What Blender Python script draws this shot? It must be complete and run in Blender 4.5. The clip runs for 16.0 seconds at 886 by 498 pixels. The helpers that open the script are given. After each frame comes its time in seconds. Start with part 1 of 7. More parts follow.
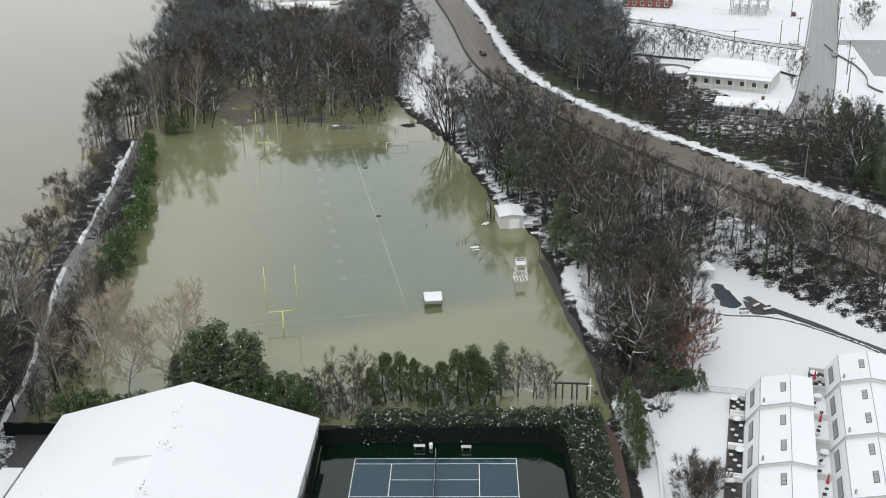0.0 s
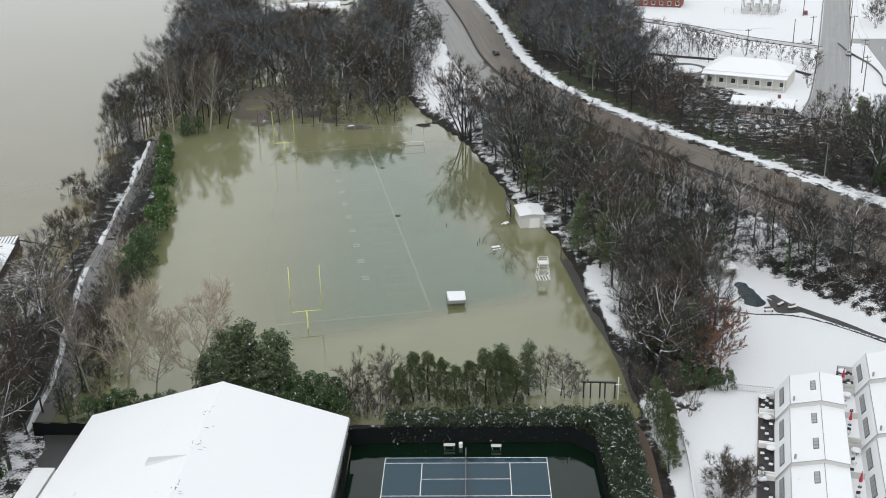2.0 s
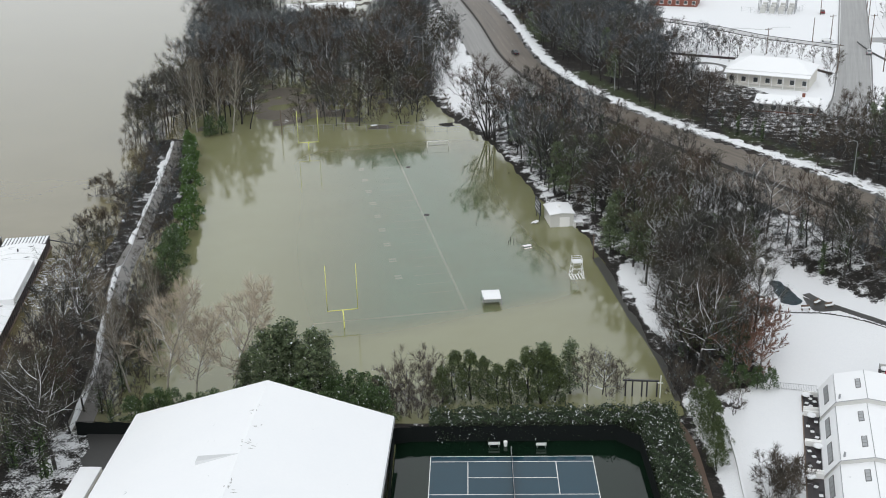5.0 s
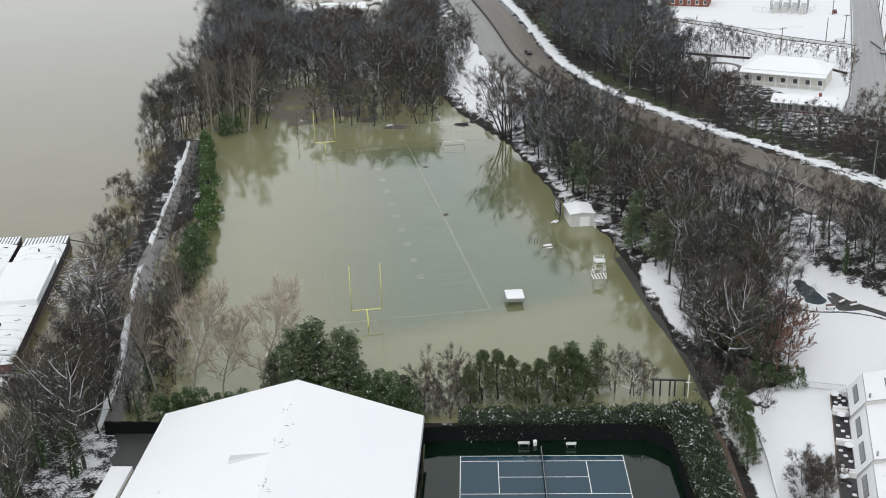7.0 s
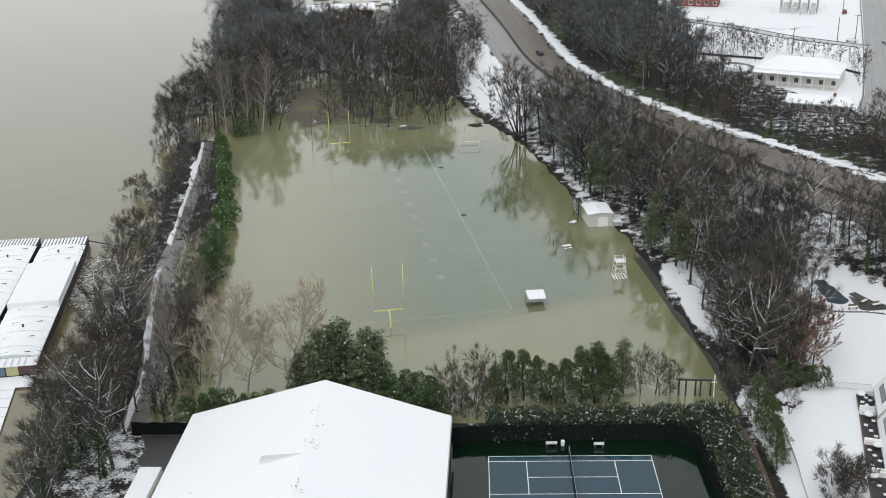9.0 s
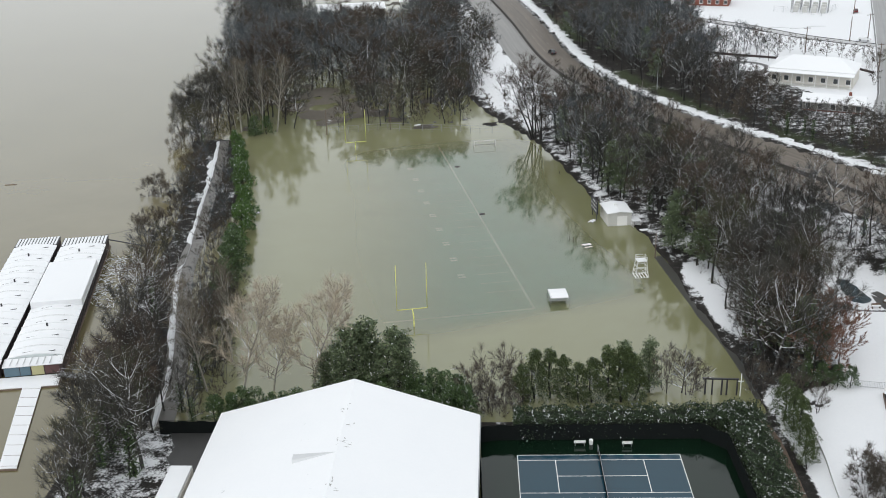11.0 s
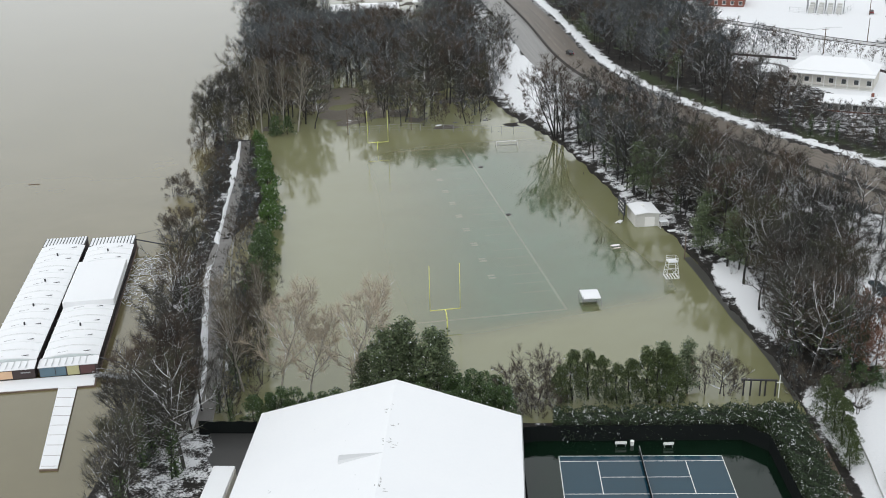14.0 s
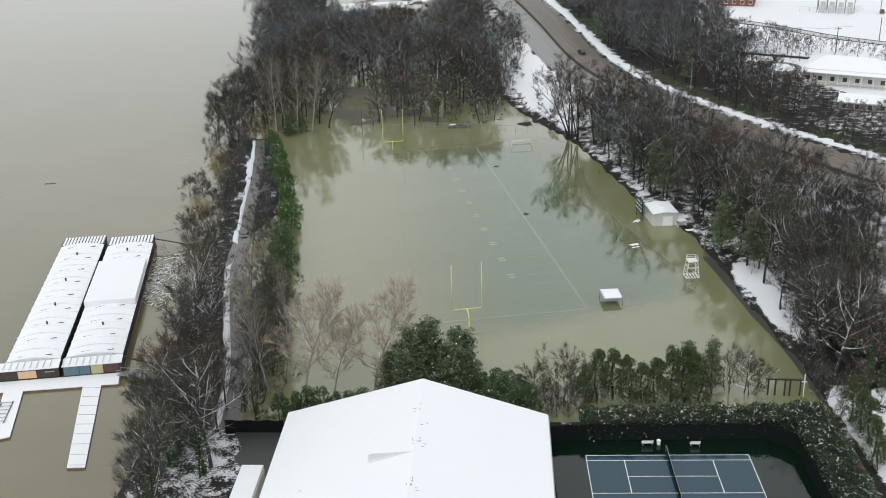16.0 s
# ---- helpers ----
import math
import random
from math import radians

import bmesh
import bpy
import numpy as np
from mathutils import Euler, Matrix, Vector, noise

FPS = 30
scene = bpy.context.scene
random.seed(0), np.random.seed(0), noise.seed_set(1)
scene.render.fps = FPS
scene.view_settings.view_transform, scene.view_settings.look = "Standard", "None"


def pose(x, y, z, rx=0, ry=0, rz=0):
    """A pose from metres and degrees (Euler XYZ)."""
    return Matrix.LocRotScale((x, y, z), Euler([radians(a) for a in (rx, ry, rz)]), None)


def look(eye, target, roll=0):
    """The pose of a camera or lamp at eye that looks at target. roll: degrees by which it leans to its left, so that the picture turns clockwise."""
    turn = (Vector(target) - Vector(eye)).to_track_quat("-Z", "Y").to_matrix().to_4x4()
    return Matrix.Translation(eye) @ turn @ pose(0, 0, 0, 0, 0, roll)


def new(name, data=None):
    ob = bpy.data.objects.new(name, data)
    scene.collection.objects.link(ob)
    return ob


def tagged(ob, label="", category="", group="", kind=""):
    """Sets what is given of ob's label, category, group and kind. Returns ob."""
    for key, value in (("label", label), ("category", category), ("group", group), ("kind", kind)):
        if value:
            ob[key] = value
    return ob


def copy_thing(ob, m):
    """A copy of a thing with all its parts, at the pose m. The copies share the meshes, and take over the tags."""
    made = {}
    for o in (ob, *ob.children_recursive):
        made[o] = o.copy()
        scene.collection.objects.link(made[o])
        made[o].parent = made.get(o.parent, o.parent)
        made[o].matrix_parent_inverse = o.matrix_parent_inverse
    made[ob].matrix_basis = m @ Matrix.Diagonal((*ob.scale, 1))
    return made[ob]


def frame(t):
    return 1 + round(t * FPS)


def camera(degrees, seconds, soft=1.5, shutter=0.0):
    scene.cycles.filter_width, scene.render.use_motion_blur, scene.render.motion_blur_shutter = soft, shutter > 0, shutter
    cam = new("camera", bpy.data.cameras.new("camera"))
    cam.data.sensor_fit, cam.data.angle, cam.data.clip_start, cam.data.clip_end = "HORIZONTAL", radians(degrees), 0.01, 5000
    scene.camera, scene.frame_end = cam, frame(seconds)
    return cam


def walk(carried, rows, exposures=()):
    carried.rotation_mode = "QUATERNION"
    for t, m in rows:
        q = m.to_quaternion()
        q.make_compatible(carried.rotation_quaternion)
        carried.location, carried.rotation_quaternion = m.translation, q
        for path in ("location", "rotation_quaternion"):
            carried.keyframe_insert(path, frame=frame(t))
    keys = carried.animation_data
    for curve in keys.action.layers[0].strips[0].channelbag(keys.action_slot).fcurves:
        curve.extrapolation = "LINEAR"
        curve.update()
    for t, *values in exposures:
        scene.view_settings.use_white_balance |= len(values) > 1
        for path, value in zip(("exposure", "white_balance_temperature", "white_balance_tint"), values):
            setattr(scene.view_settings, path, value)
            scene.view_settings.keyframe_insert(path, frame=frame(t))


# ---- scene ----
cam = camera(43.8, 16.0, soft=1.0)
PATH = [
    (0, (-1.34, -0.322, 90.323), (-1.358, 1.531, 89.569), -0.9),
    (0.5, (-2.351, -0.416, 90.294), (-2.37, 1.437, 89.54), -1.0),
    (1, (-3.346, -0.459, 90.257), (-3.366, 1.394, 89.504), -1.0),
    (1.5, (-4.395, -0.413, 90.203), (-4.416, 1.44, 89.451), -1.0),
    (2, (-5.406, -0.327, 90.156), (-5.428, 1.526, 89.403), -1.1),
    (2.5, (-6.464, -0.263, 90.113), (-6.486, 1.59, 89.36), -1.1),
    (3, (-7.549, -0.231, 90.048), (-7.572, 1.622, 89.295), -1.1),
    (3.5, (-8.63, -0.243, 89.987), (-8.653, 1.61, 89.235), -1.2),
    (4, (-9.697, -0.251, 89.939), (-9.721, 1.602, 89.187), -1.2),
    (6.5, (-14.926, -0.145, 89.586), (-14.953, 1.709, 88.836), -1.3),
    (7, (-15.942, -0.122, 89.561), (-15.97, 1.732, 88.811), -1.3),
    (7.5, (-16.953, -0.11, 89.531), (-16.981, 1.744, 88.781), -1.3),
    (8, (-17.931, -0.077, 89.518), (-17.96, 1.777, 88.768), -1.3),
    (8.5, (-18.925, -0.106, 89.513), (-18.953, 1.748, 88.764), -1.4),
    (9, (-19.93, -0.173, 89.523), (-19.959, 1.681, 88.775), -1.4),
    (11.5, (-25.062, -0.359, 89.692), (-25.093, 1.495, 88.942), -1.4),
    (12, (-26.088, -0.374, 89.707), (-26.119, 1.48, 88.958), -1.4),
    (12.5, (-27.123, -0.36, 89.715), (-27.154, 1.494, 88.965), -1.4),
    (13, (-28.144, -0.313, 89.725), (-28.175, 1.54, 88.975), -1.4),
    (13.5, (-29.136, -0.218, 89.739), (-29.168, 1.636, 88.989), -1.4),
    (14, (-30.166, -0.184, 89.73), (-30.197, 1.67, 88.981), -1.3),
    (14.5, (-31.159, -0.177, 89.731), (-31.19, 1.677, 88.982), -1.3),
    (15, (-32.095, -0.221, 89.758), (-32.127, 1.634, 89.008), -1.3),
    (15.5, (-33.035, -0.32, 89.814), (-33.067, 1.534, 89.064), -1.3),
    (16, (-33.981, -0.336, 89.863), (-34.014, 1.517, 89.113), -1.3),
]
walk(cam, [(t, look(eye, target, roll)) for t, eye, target, roll in PATH])

# ---- world, sun and exposure ----
SUN_EL, SUN_AZ = radians(48), radians(200)
world = bpy.data.worlds.new("overcast_sky")
scene.world = world
world.use_nodes = True
wn, wl = world.node_tree.nodes, world.node_tree.links
sky = wn.new("ShaderNodeTexSky")
sky.sky_type, sky.sun_disc = "NISHITA", False
sky.sun_elevation, sky.sun_rotation = SUN_EL, SUN_AZ
sky.dust_density, sky.air_density, sky.ozone_density = 4.0, 1.2, 1.5
grey = wn.new("ShaderNodeHueSaturation")
grey.inputs["Saturation"].default_value = 0.30
bg = wn["Background"]
bg.inputs["Strength"].default_value = 0.15
scene.view_settings.exposure = 0.22
wl.new(sky.outputs["Color"], grey.inputs["Color"])
cloud = wn.new("ShaderNodeMix")
cloud.data_type = "RGBA"
cloud.inputs[0].default_value = 0.85
cloud.inputs[7].default_value = (6.2, 6.5, 6.75, 1)
wl.new(grey.outputs["Color"], cloud.inputs[6])
wl.new(cloud.outputs[2], bg.inputs["Color"])
sun_data = bpy.data.lights.new("sun", "SUN")
sun_data.energy, sun_data.angle, sun_data.color = 0.6, radians(25), (1.0, 0.99, 0.97)
sun = new("sun", sun_data)
sun.rotation_euler = (radians(90) - SUN_EL, 0, radians(180) - SUN_AZ)

# ---- material kit ----
class Mat:
    """A node material with a principled surface and short ways to wire it."""
    def __init__(self, name, rough=0.8, metal=0.0, spec=0.5):
        self.m = bpy.data.materials.new(name)
        self.m.use_nodes = True
        self.t = self.m.node_tree
        self.p = self.t.nodes["Principled BSDF"]
        self.p.inputs["Roughness"].default_value = rough
        self.p.inputs["Metallic"].default_value = metal
        self.p.inputs["Specular IOR Level"].default_value = spec

    def node(self, kind, **sets):
        n = self.t.nodes.new(kind)
        for k, v in sets.items():
            if k == "operation":
                n.operation = v
            elif k == "blend_type":
                n.blend_type = v
            elif k == "data_type":
                n.data_type = v
            elif k == "attribute_name":
                n.attribute_name = v
        return n

    def link(self, a, b):
        self.t.links.new(a, b)

    def coords(self):
        return self.node("ShaderNodeTexCoord").outputs["Object"]

    def place(self):
        return self.node("ShaderNodeNewGeometry").outputs["Position"]

    def noise(self, scale, detail=3.0, at=None, rough=0.6):
        n = self.node("ShaderNodeTexNoise")
        n.inputs["Scale"].default_value, n.inputs["Detail"].default_value = scale, detail
        n.inputs["Roughness"].default_value = rough
        self.link(at or self.place(), n.inputs["Vector"])
        return n.outputs["Fac"]

    def ramp(self, fac, stops):
        n = self.node("ShaderNodeValToRGB")
        e = n.color_ramp.elements
        while len(e) < len(stops):
            e.new(0.5)
        for el, (pos, col) in zip(e, stops):
            el.position = pos
            el.color = (*col, 1) if len(col) == 3 else col
        self.link(fac, n.inputs["Fac"])
        return n.outputs["Color"]

    def math(self, op, a, b):
        n = self.node("ShaderNodeMath", operation=op)
        for i, v in enumerate((a, b)):
            if isinstance(v, (int, float)):
                n.inputs[i].default_value = v
            else:
                self.link(v, n.inputs[i])
        return n.outputs[0]

    def mix(self, fac, a, b):
        n = self.node("ShaderNodeMix", data_type="RGBA")
        for i, v in ((0, fac), (6, a), (7, b)):
            if isinstance(v, (int, float)):
                n.inputs[i].default_value = v
            elif isinstance(v, tuple):
                n.inputs[i].default_value = (*v, 1)
            else:
                self.link(v, n.inputs[i])
        return n.outputs[2]

    def colour(self, c):
        if isinstance(c, tuple):
            self.p.inputs["Base Color"].default_value = (*c, 1)
        else:
            self.link(c, self.p.inputs["Base Color"])
        return self

    def bump(self, height, strength=0.3, dist=0.05):
        n = self.node("ShaderNodeBump")
        n.inputs["Strength"].default_value, n.inputs["Distance"].default_value = strength, dist
        self.link(height, n.inputs["Height"])
        self.link(n.outputs["Normal"], self.p.inputs["Normal"])
        return self


def plain(name, col, rough=0.7, metal=0.0, var=0.25, scale=2.0):
    """Paint, metal or cloth with grain and blotches at two scales."""
    k = Mat(name, rough, metal)
    lo, hi = tuple(c * (1 - var) for c in col), tuple(min(1, c * (1 + var)) for c in col)
    big = k.noise(scale * 0.25, 2.0)
    fine = k.noise(scale * 6, 4.0)
    k.colour(k.mix(k.math("MULTIPLY", k.math("ADD", big, fine), 0.5), lo, hi))
    k.bump(fine, 0.15, 0.01)
    return k.m


def snowy(name, under, amount=0.5, rough=0.9, scale=1.5, snow=(0.70, 0.715, 0.73)):
    """A surface with snow lying on what faces up."""
    k = Mat(name, rough)
    g = k.node("ShaderNodeNewGeometry")
    sep = k.node("ShaderNodeSeparateXYZ")
    k.link(g.outputs["Normal"], sep.inputs[0])
    n = k.noise(scale, 4.0)
    up = k.math("ADD", sep.outputs["Z"], k.math("MULTIPLY", k.math("SUBTRACT", n, 0.5), 1.2))
    fac = k.ramp(up, [(max(0.0, 1 - amount - 0.06), (0, 0, 0)), (min(1.0, 1 - amount + 0.06), (1, 1, 1))])
    lo, hi = tuple(c * 0.6 for c in under), tuple(min(1, c * 1.4) for c in under)
    base = k.mix(k.noise(scale * 4, 3.0), lo, hi)
    k.colour(k.mix(fac, base, snow))
    return k.m


def snow_material():
    k = Mat("lying_snow", 0.85, spec=0.3)
    a, b = k.noise(0.07, 3.0), k.noise(1.4, 5.0)
    k.colour(k.mix(k.math("MULTIPLY", k.math("ADD", a, b), 0.5), (0.66, 0.675, 0.70), (0.745, 0.75, 0.755)))
    k.bump(b, 0.35, 0.12)
    return k.m


def roof_snow_material():
    k = Mat("roof_snow", 0.8, spec=0.3)
    a, b, c = k.noise(0.12, 3.0), k.noise(2.2, 5.0), k.noise(0.32, 6.0, rough=0.75)
    base = k.mix(k.math("MULTIPLY", k.math("ADD", a, b), 0.5), (0.70, 0.715, 0.735), (0.765, 0.77, 0.775))
    worn = k.ramp(c, [(0.675, (0, 0, 0)), (0.70, (1, 1, 1))])
    k.colour(k.mix(worn, base, (0.42, 0.44, 0.45)))
    k.bump(b, 0.2, 0.05)
    return k.m


def ground_material():
    """Leaf litter, mud and grass under snow; the cover attribute says how much snow lies."""
    k = Mat("ground_litter_and_snow", 0.92, spec=0.2)
    cover = k.node("ShaderNodeAttribute", attribute_name="cover").outputs["Fac"]
    grass = k.node("ShaderNodeAttribute", attribute_name="grass").outputs["Fac"]
    big, mid, fine = k.noise(0.06, 3.0), k.noise(0.45, 5.0), k.noise(3.0, 5.0, rough=0.7)
    litter = k.ramp(k.math("MULTIPLY", k.math("ADD", mid, fine), 0.5),
                    [(0.3, (0.010, 0.009, 0.008)), (0.5, (0.022, 0.020, 0.018)), (0.72, (0.052, 0.046, 0.040))])
    green = k.mix(fine, (0.03, 0.045, 0.015), (0.075, 0.10, 0.04))
    base = k.mix(grass, litter, green)
    silt = k.node("ShaderNodeAttribute", attribute_name="silt").outputs["Fac"]
    base = k.mix(silt, base, k.mix(fine, (0.085, 0.074, 0.060), (0.165, 0.148, 0.125)))
    spots = k.math("ADD", k.math("MULTIPLY", mid, 0.55), k.math("MULTIPLY", fine, 0.45))
    spots = k.math("ADD", spots, k.math("MULTIPLY", k.math("SUBTRACT", big, 0.5), 0.35))
    lying = k.math("ADD", spots, k.math("SUBTRACT", cover, 0.5))
    fac = k.ramp(lying, [(0.47, (0, 0, 0)), (0.55, (1, 1, 1))])
    snow = k.mix(fine, (0.66, 0.675, 0.70), (0.745, 0.75, 0.755))
    k.colour(k.mix(fac, base, snow))
    k.bump(k.math("ADD", mid, fine), 0.6, 0.2)
    return k.m


def water_material():
    """Muddy flood water: brown body, greener and clearer over the shallow pitch, under a smooth reflecting skin."""
    k = Mat("muddy_flood_water")
    big = k.noise(0.012, 4.0)
    mid = k.noise(0.06, 4.0)
    both = k.math("MULTIPLY", k.math("ADD", big, mid), 0.5)
    mud = k.node("ShaderNodeBsdfDiffuse")
    pitch = k.node("ShaderNodeAttribute", attribute_name="pitch").outputs["Fac"]
    brown = k.ramp(both, [(0.3, (0.126, 0.106, 0.050)), (0.5, (0.140, 0.120, 0.060)), (0.7, (0.158, 0.136, 0.073))])
    green = k.ramp(both, [(0.3, (0.168, 0.166, 0.082)), (0.5, (0.180, 0.180, 0.095)), (0.7, (0.192, 0.194, 0.108))])
    k.link(k.mix(pitch, brown, green), mud.inputs["Color"])
    clear = k.node("ShaderNodeAttribute", attribute_name="clear").outputs["Fac"]
    see = k.node("ShaderNodeBsdfTransparent")
    see.inputs["Color"].default_value = (0.84, 0.92, 0.84, 1)
    body = k.node("ShaderNodeMixShader")
    k.link(k.math("MULTIPLY", clear, k.math("ADD", k.math("MULTIPLY", mid, 0.5), 0.75)), body.inputs[0])
    k.link(mud.outputs[0], body.inputs[1])
    k.link(see.outputs[0], body.inputs[2])
    rip = k.noise(1.6, 4.0)
    bump = k.node("ShaderNodeBump")
    bump.inputs["Strength"].default_value, bump.inputs["Distance"].default_value = 0.05, 0.05
    k.link(rip, bump.inputs["Height"])
    skin = k.node("ShaderNodeBsdfGlossy")
    skin.inputs["Color"].default_value = (1, 1, 1, 1)
    skin.inputs["Roughness"].default_value = 0.03
    k.link(bump.outputs["Normal"], skin.inputs["Normal"])
    edge = k.node("ShaderNodeFresnel")
    edge.inputs["IOR"].default_value = 1.74
    out = k.node("ShaderNodeMixShader")
    k.link(edge.outputs[0], out.inputs[0])
    k.link(body.outputs[0], out.inputs[1])
    k.link(skin.outputs[0], out.inputs[2])
    k.link(out.outputs[0], k.t.nodes["Material Output"].inputs["Surface"])
    return k.m


def asphalt_material(name, lo, hi, wet=0.55, sheen=0.4, streak=0.0):
    """Asphalt, blotched; streak draws it out into wheel tracks along the road."""
    k = Mat(name, wet, spec=sheen)
    a, b = k.noise(0.12, 4.0), k.noise(5.0, 4.0)
    fac = k.math("MULTIPLY", k.math("ADD", a, b), 0.5)
    if streak:
        across = k.node("ShaderNodeAttribute", attribute_name="across").outputs["Fac"]
        run = k.node("ShaderNodeAttribute", attribute_name="run").outputs["Fac"]
        at = k.node("ShaderNodeCombineXYZ")
        k.link(across, at.inputs[0])
        k.link(k.math("MULTIPLY", run, 0.018), at.inputs[1])
        tracks = k.noise(0.95, 5.0, at.outputs[0], 0.7)
        tracks = k.ramp(tracks, [(0.34, (0, 0, 0)), (0.66, (1, 1, 1))])
        fac = k.math("ADD", k.math("MULTIPLY", fac, 1 - streak), k.math("MULTIPLY", tracks, streak))
    k.colour(k.mix(fac, lo, hi))
    k.bump(b, 0.2, 0.01)
    return k.m


def foliage_material(name, dark, light, snow=0.06, clump=0.8):
    """Evergreen leaves; each one its own green, some with a pat of snow on them."""
    k = Mat(name, 0.55, spec=0.35)
    g = k.node("ShaderNodeNewGeometry")
    rnd = g.outputs["Random Per Island"]
    base = k.mix(rnd, dark, light)
    tone = k.noise(0.35, 2.0)
    base = k.mix(k.math("MULTIPLY", tone, 0.5), base, tuple(c * 0.5 for c in dark))
    n = k.math("MULTIPLY", k.math("ADD", k.math("MULTIPLY", k.math("SUBTRACT", k.noise(1.1, 3.0), 0.5), clump), rnd), 0.7)
    sn = k.ramp(n, [(0.7 * (1.0 - snow), (0, 0, 0)), (0.7 * (1.0 - snow) + 0.006, (1, 1, 1))])
    k.colour(k.mix(sn, base, (0.69, 0.705, 0.73)))
    return k.m


def bark_material(name, col, snow=0.45):
    return snowy(name, col, snow, 0.9, 1.2)


def twig_material(name, a, b):
    k = Mat(name, 0.9, spec=0.2)
    g = k.node("ShaderNodeNewGeometry")
    oi = k.node("ShaderNodeObjectInfo")
    rnd = g.outputs["Random Per Island"]
    base = k.mix(k.math("MULTIPLY", k.math("ADD", rnd, oi.outputs["Random"]), 0.5), a, b)
    tone = k.noise(0.075, 2.0)
    base = k.mix(k.ramp(tone, [(0.40, (0, 0, 0)), (0.66, (0.75, 0.75, 0.75))]), base, (b[0] * 1.02, b[1] * 0.98, b[2] * 0.92))
    base = k.mix(k.ramp(tone, [(0.30, (0.5, 0.5, 0.5)), (0.44, (0, 0, 0))]), base, (a[0] * 0.8, a[1] * 0.92, a[2] * 0.9))
    sn = k.ramp(rnd, [(0.984, (0, 0, 0)), (0.986, (1, 1, 1))])
    k.colour(k.mix(sn, base, (0.7, 0.72, 0.74)))
    return k.m


SNOW = snow_material()
ROOF_SNOW = roof_snow_material()
GROUND = ground_material()
WATER = water_material()
VERGE_SNOW = snowy("ploughed_verge_snow", (0.085, 0.085, 0.06), 0.22, 0.9, 1.1)
# grey of thin, worn snow; on the hall's fold it paints shade
WORN_SHADED_SNOW = plain("thin_and_shaded_snow", (0.54, 0.55, 0.56), 0.8, var=0.15)
SCUFF = plain("scuffed_roof_snow", (0.36, 0.36, 0.35), 0.8, var=0.3)
ROAD = asphalt_material("salted_asphalt", (0.105, 0.102, 0.096), (0.225, 0.215, 0.20), 0.4, 0.4, 0.6)
ROAD_BROWN = asphalt_material("gritted_asphalt", (0.058, 0.050, 0.042), (0.165, 0.135, 0.105), 0.5, 0.3, 0.65)
DARK_ASPHALT = asphalt_material("wet_asphalt", (0.035, 0.035, 0.036), (0.075, 0.073, 0.07), 0.35)
PALE_ASPHALT = asphalt_material("pale_wet_asphalt", (0.16, 0.16, 0.158), (0.33, 0.33, 0.325), 0.5, 0.4, 0.45)
COURT_BLUE = asphalt_material("court_blue", (0.005, 0.028, 0.044), (0.011, 0.046, 0.070), 0.04, 0.4)
COURT_GREEN = asphalt_material("court_green", (0.001, 0.004, 0.002), (0.007, 0.020, 0.011), 0.04, 0.4)
TURF_LINE = plain("faded_line_paint", (0.62, 0.68, 0.64), 0.9)
TURF = plain("wet_turf", (0.19, 0.40, 0.31), 0.9, var=0.2, scale=0.4)
LINE_WHITE = plain("line_paint", (0.8, 0.8, 0.78), 0.8, var=0.06)
YELLOW = plain("goal_yellow", (0.72, 0.74, 0.20), 0.45, var=0.06)
WHITE = plain("white_paint", (0.78, 0.78, 0.77), 0.6, var=0.06)
GREY = plain("grey_metal", (0.30, 0.31, 0.32), 0.5, 0.3, var=0.2)
DARK = plain("dark_metal", (0.03, 0.03, 0.033), 0.6, var=0.3)
SIDING = plain("grey_siding", (0.52, 0.52, 0.50), 0.7, var=0.12)
CREAM = plain("cream_siding", (0.62, 0.60, 0.55), 0.7, var=0.1)
BRICK = plain("red_brick", (0.19, 0.07, 0.05), 0.85, var=0.35, scale=3)
WOOD = plain("weathered_wood", (0.14, 0.10, 0.075), 0.85, var=0.35, scale=4)
BROWN_WALL = plain("brown_boards", (0.05, 0.036, 0.036), 0.8, var=0.3, scale=3)
TEAL = plain("blue_boards", (0.10, 0.16, 0.20), 0.75, var=0.2, scale=3)
OCHRE = plain("yellow_boards", (0.42, 0.40, 0.22), 0.75, var=0.2, scale=3)
PEACH = plain("peach_boards", (0.62, 0.42, 0.27), 0.75, var=0.12, scale=3)
RED = plain("red_cloth", (0.42, 0.03, 0.06), 0.8, var=0.2)
SCREEN = plain("black_windscreen", (0.009, 0.011, 0.011), 0.95, var=0.35, scale=0.8)
SCREEN.node_tree.nodes["Principled BSDF"].inputs["Specular IOR Level"].default_value = 0.08
# near-black green: the shade inside a hedge put into its core's colour
HEDGE_CORE = plain("hedge_core_shade", (0.012, 0.016, 0.010), 0.95, var=0.5, scale=3)
POOL = plain("pool_cover", (0.012, 0.028, 0.036), 0.25, var=0.3, scale=1.5)
GLASS = Mat("window_glass", 0.08, spec=0.6).colour((0.06, 0.066, 0.07)).m
BARK = bark_material("grey_brown_bark", (0.022, 0.021, 0.020), 0.38)
SNOWY_BARK = bark_material("snow_lined_bark", (0.045, 0.042, 0.039), 0.78)
TAN_TWIGS = twig_material("tan_twigs", (0.085, 0.075, 0.058), (0.17, 0.148, 0.115))
PALE_BARK = bark_material("pale_sycamore_bark", (0.30, 0.28, 0.245), 0.3)
TWIGS = twig_material("grey_twigs", (0.020, 0.020, 0.0185), (0.084, 0.082, 0.074))
BROWN_TWIGS = twig_material("brown_twigs", (0.026, 0.021, 0.017), (0.104, 0.082, 0.067))
OLIVE_TWIGS = twig_material("olive_twigs", (0.026, 0.027, 0.018), (0.078, 0.076, 0.050))
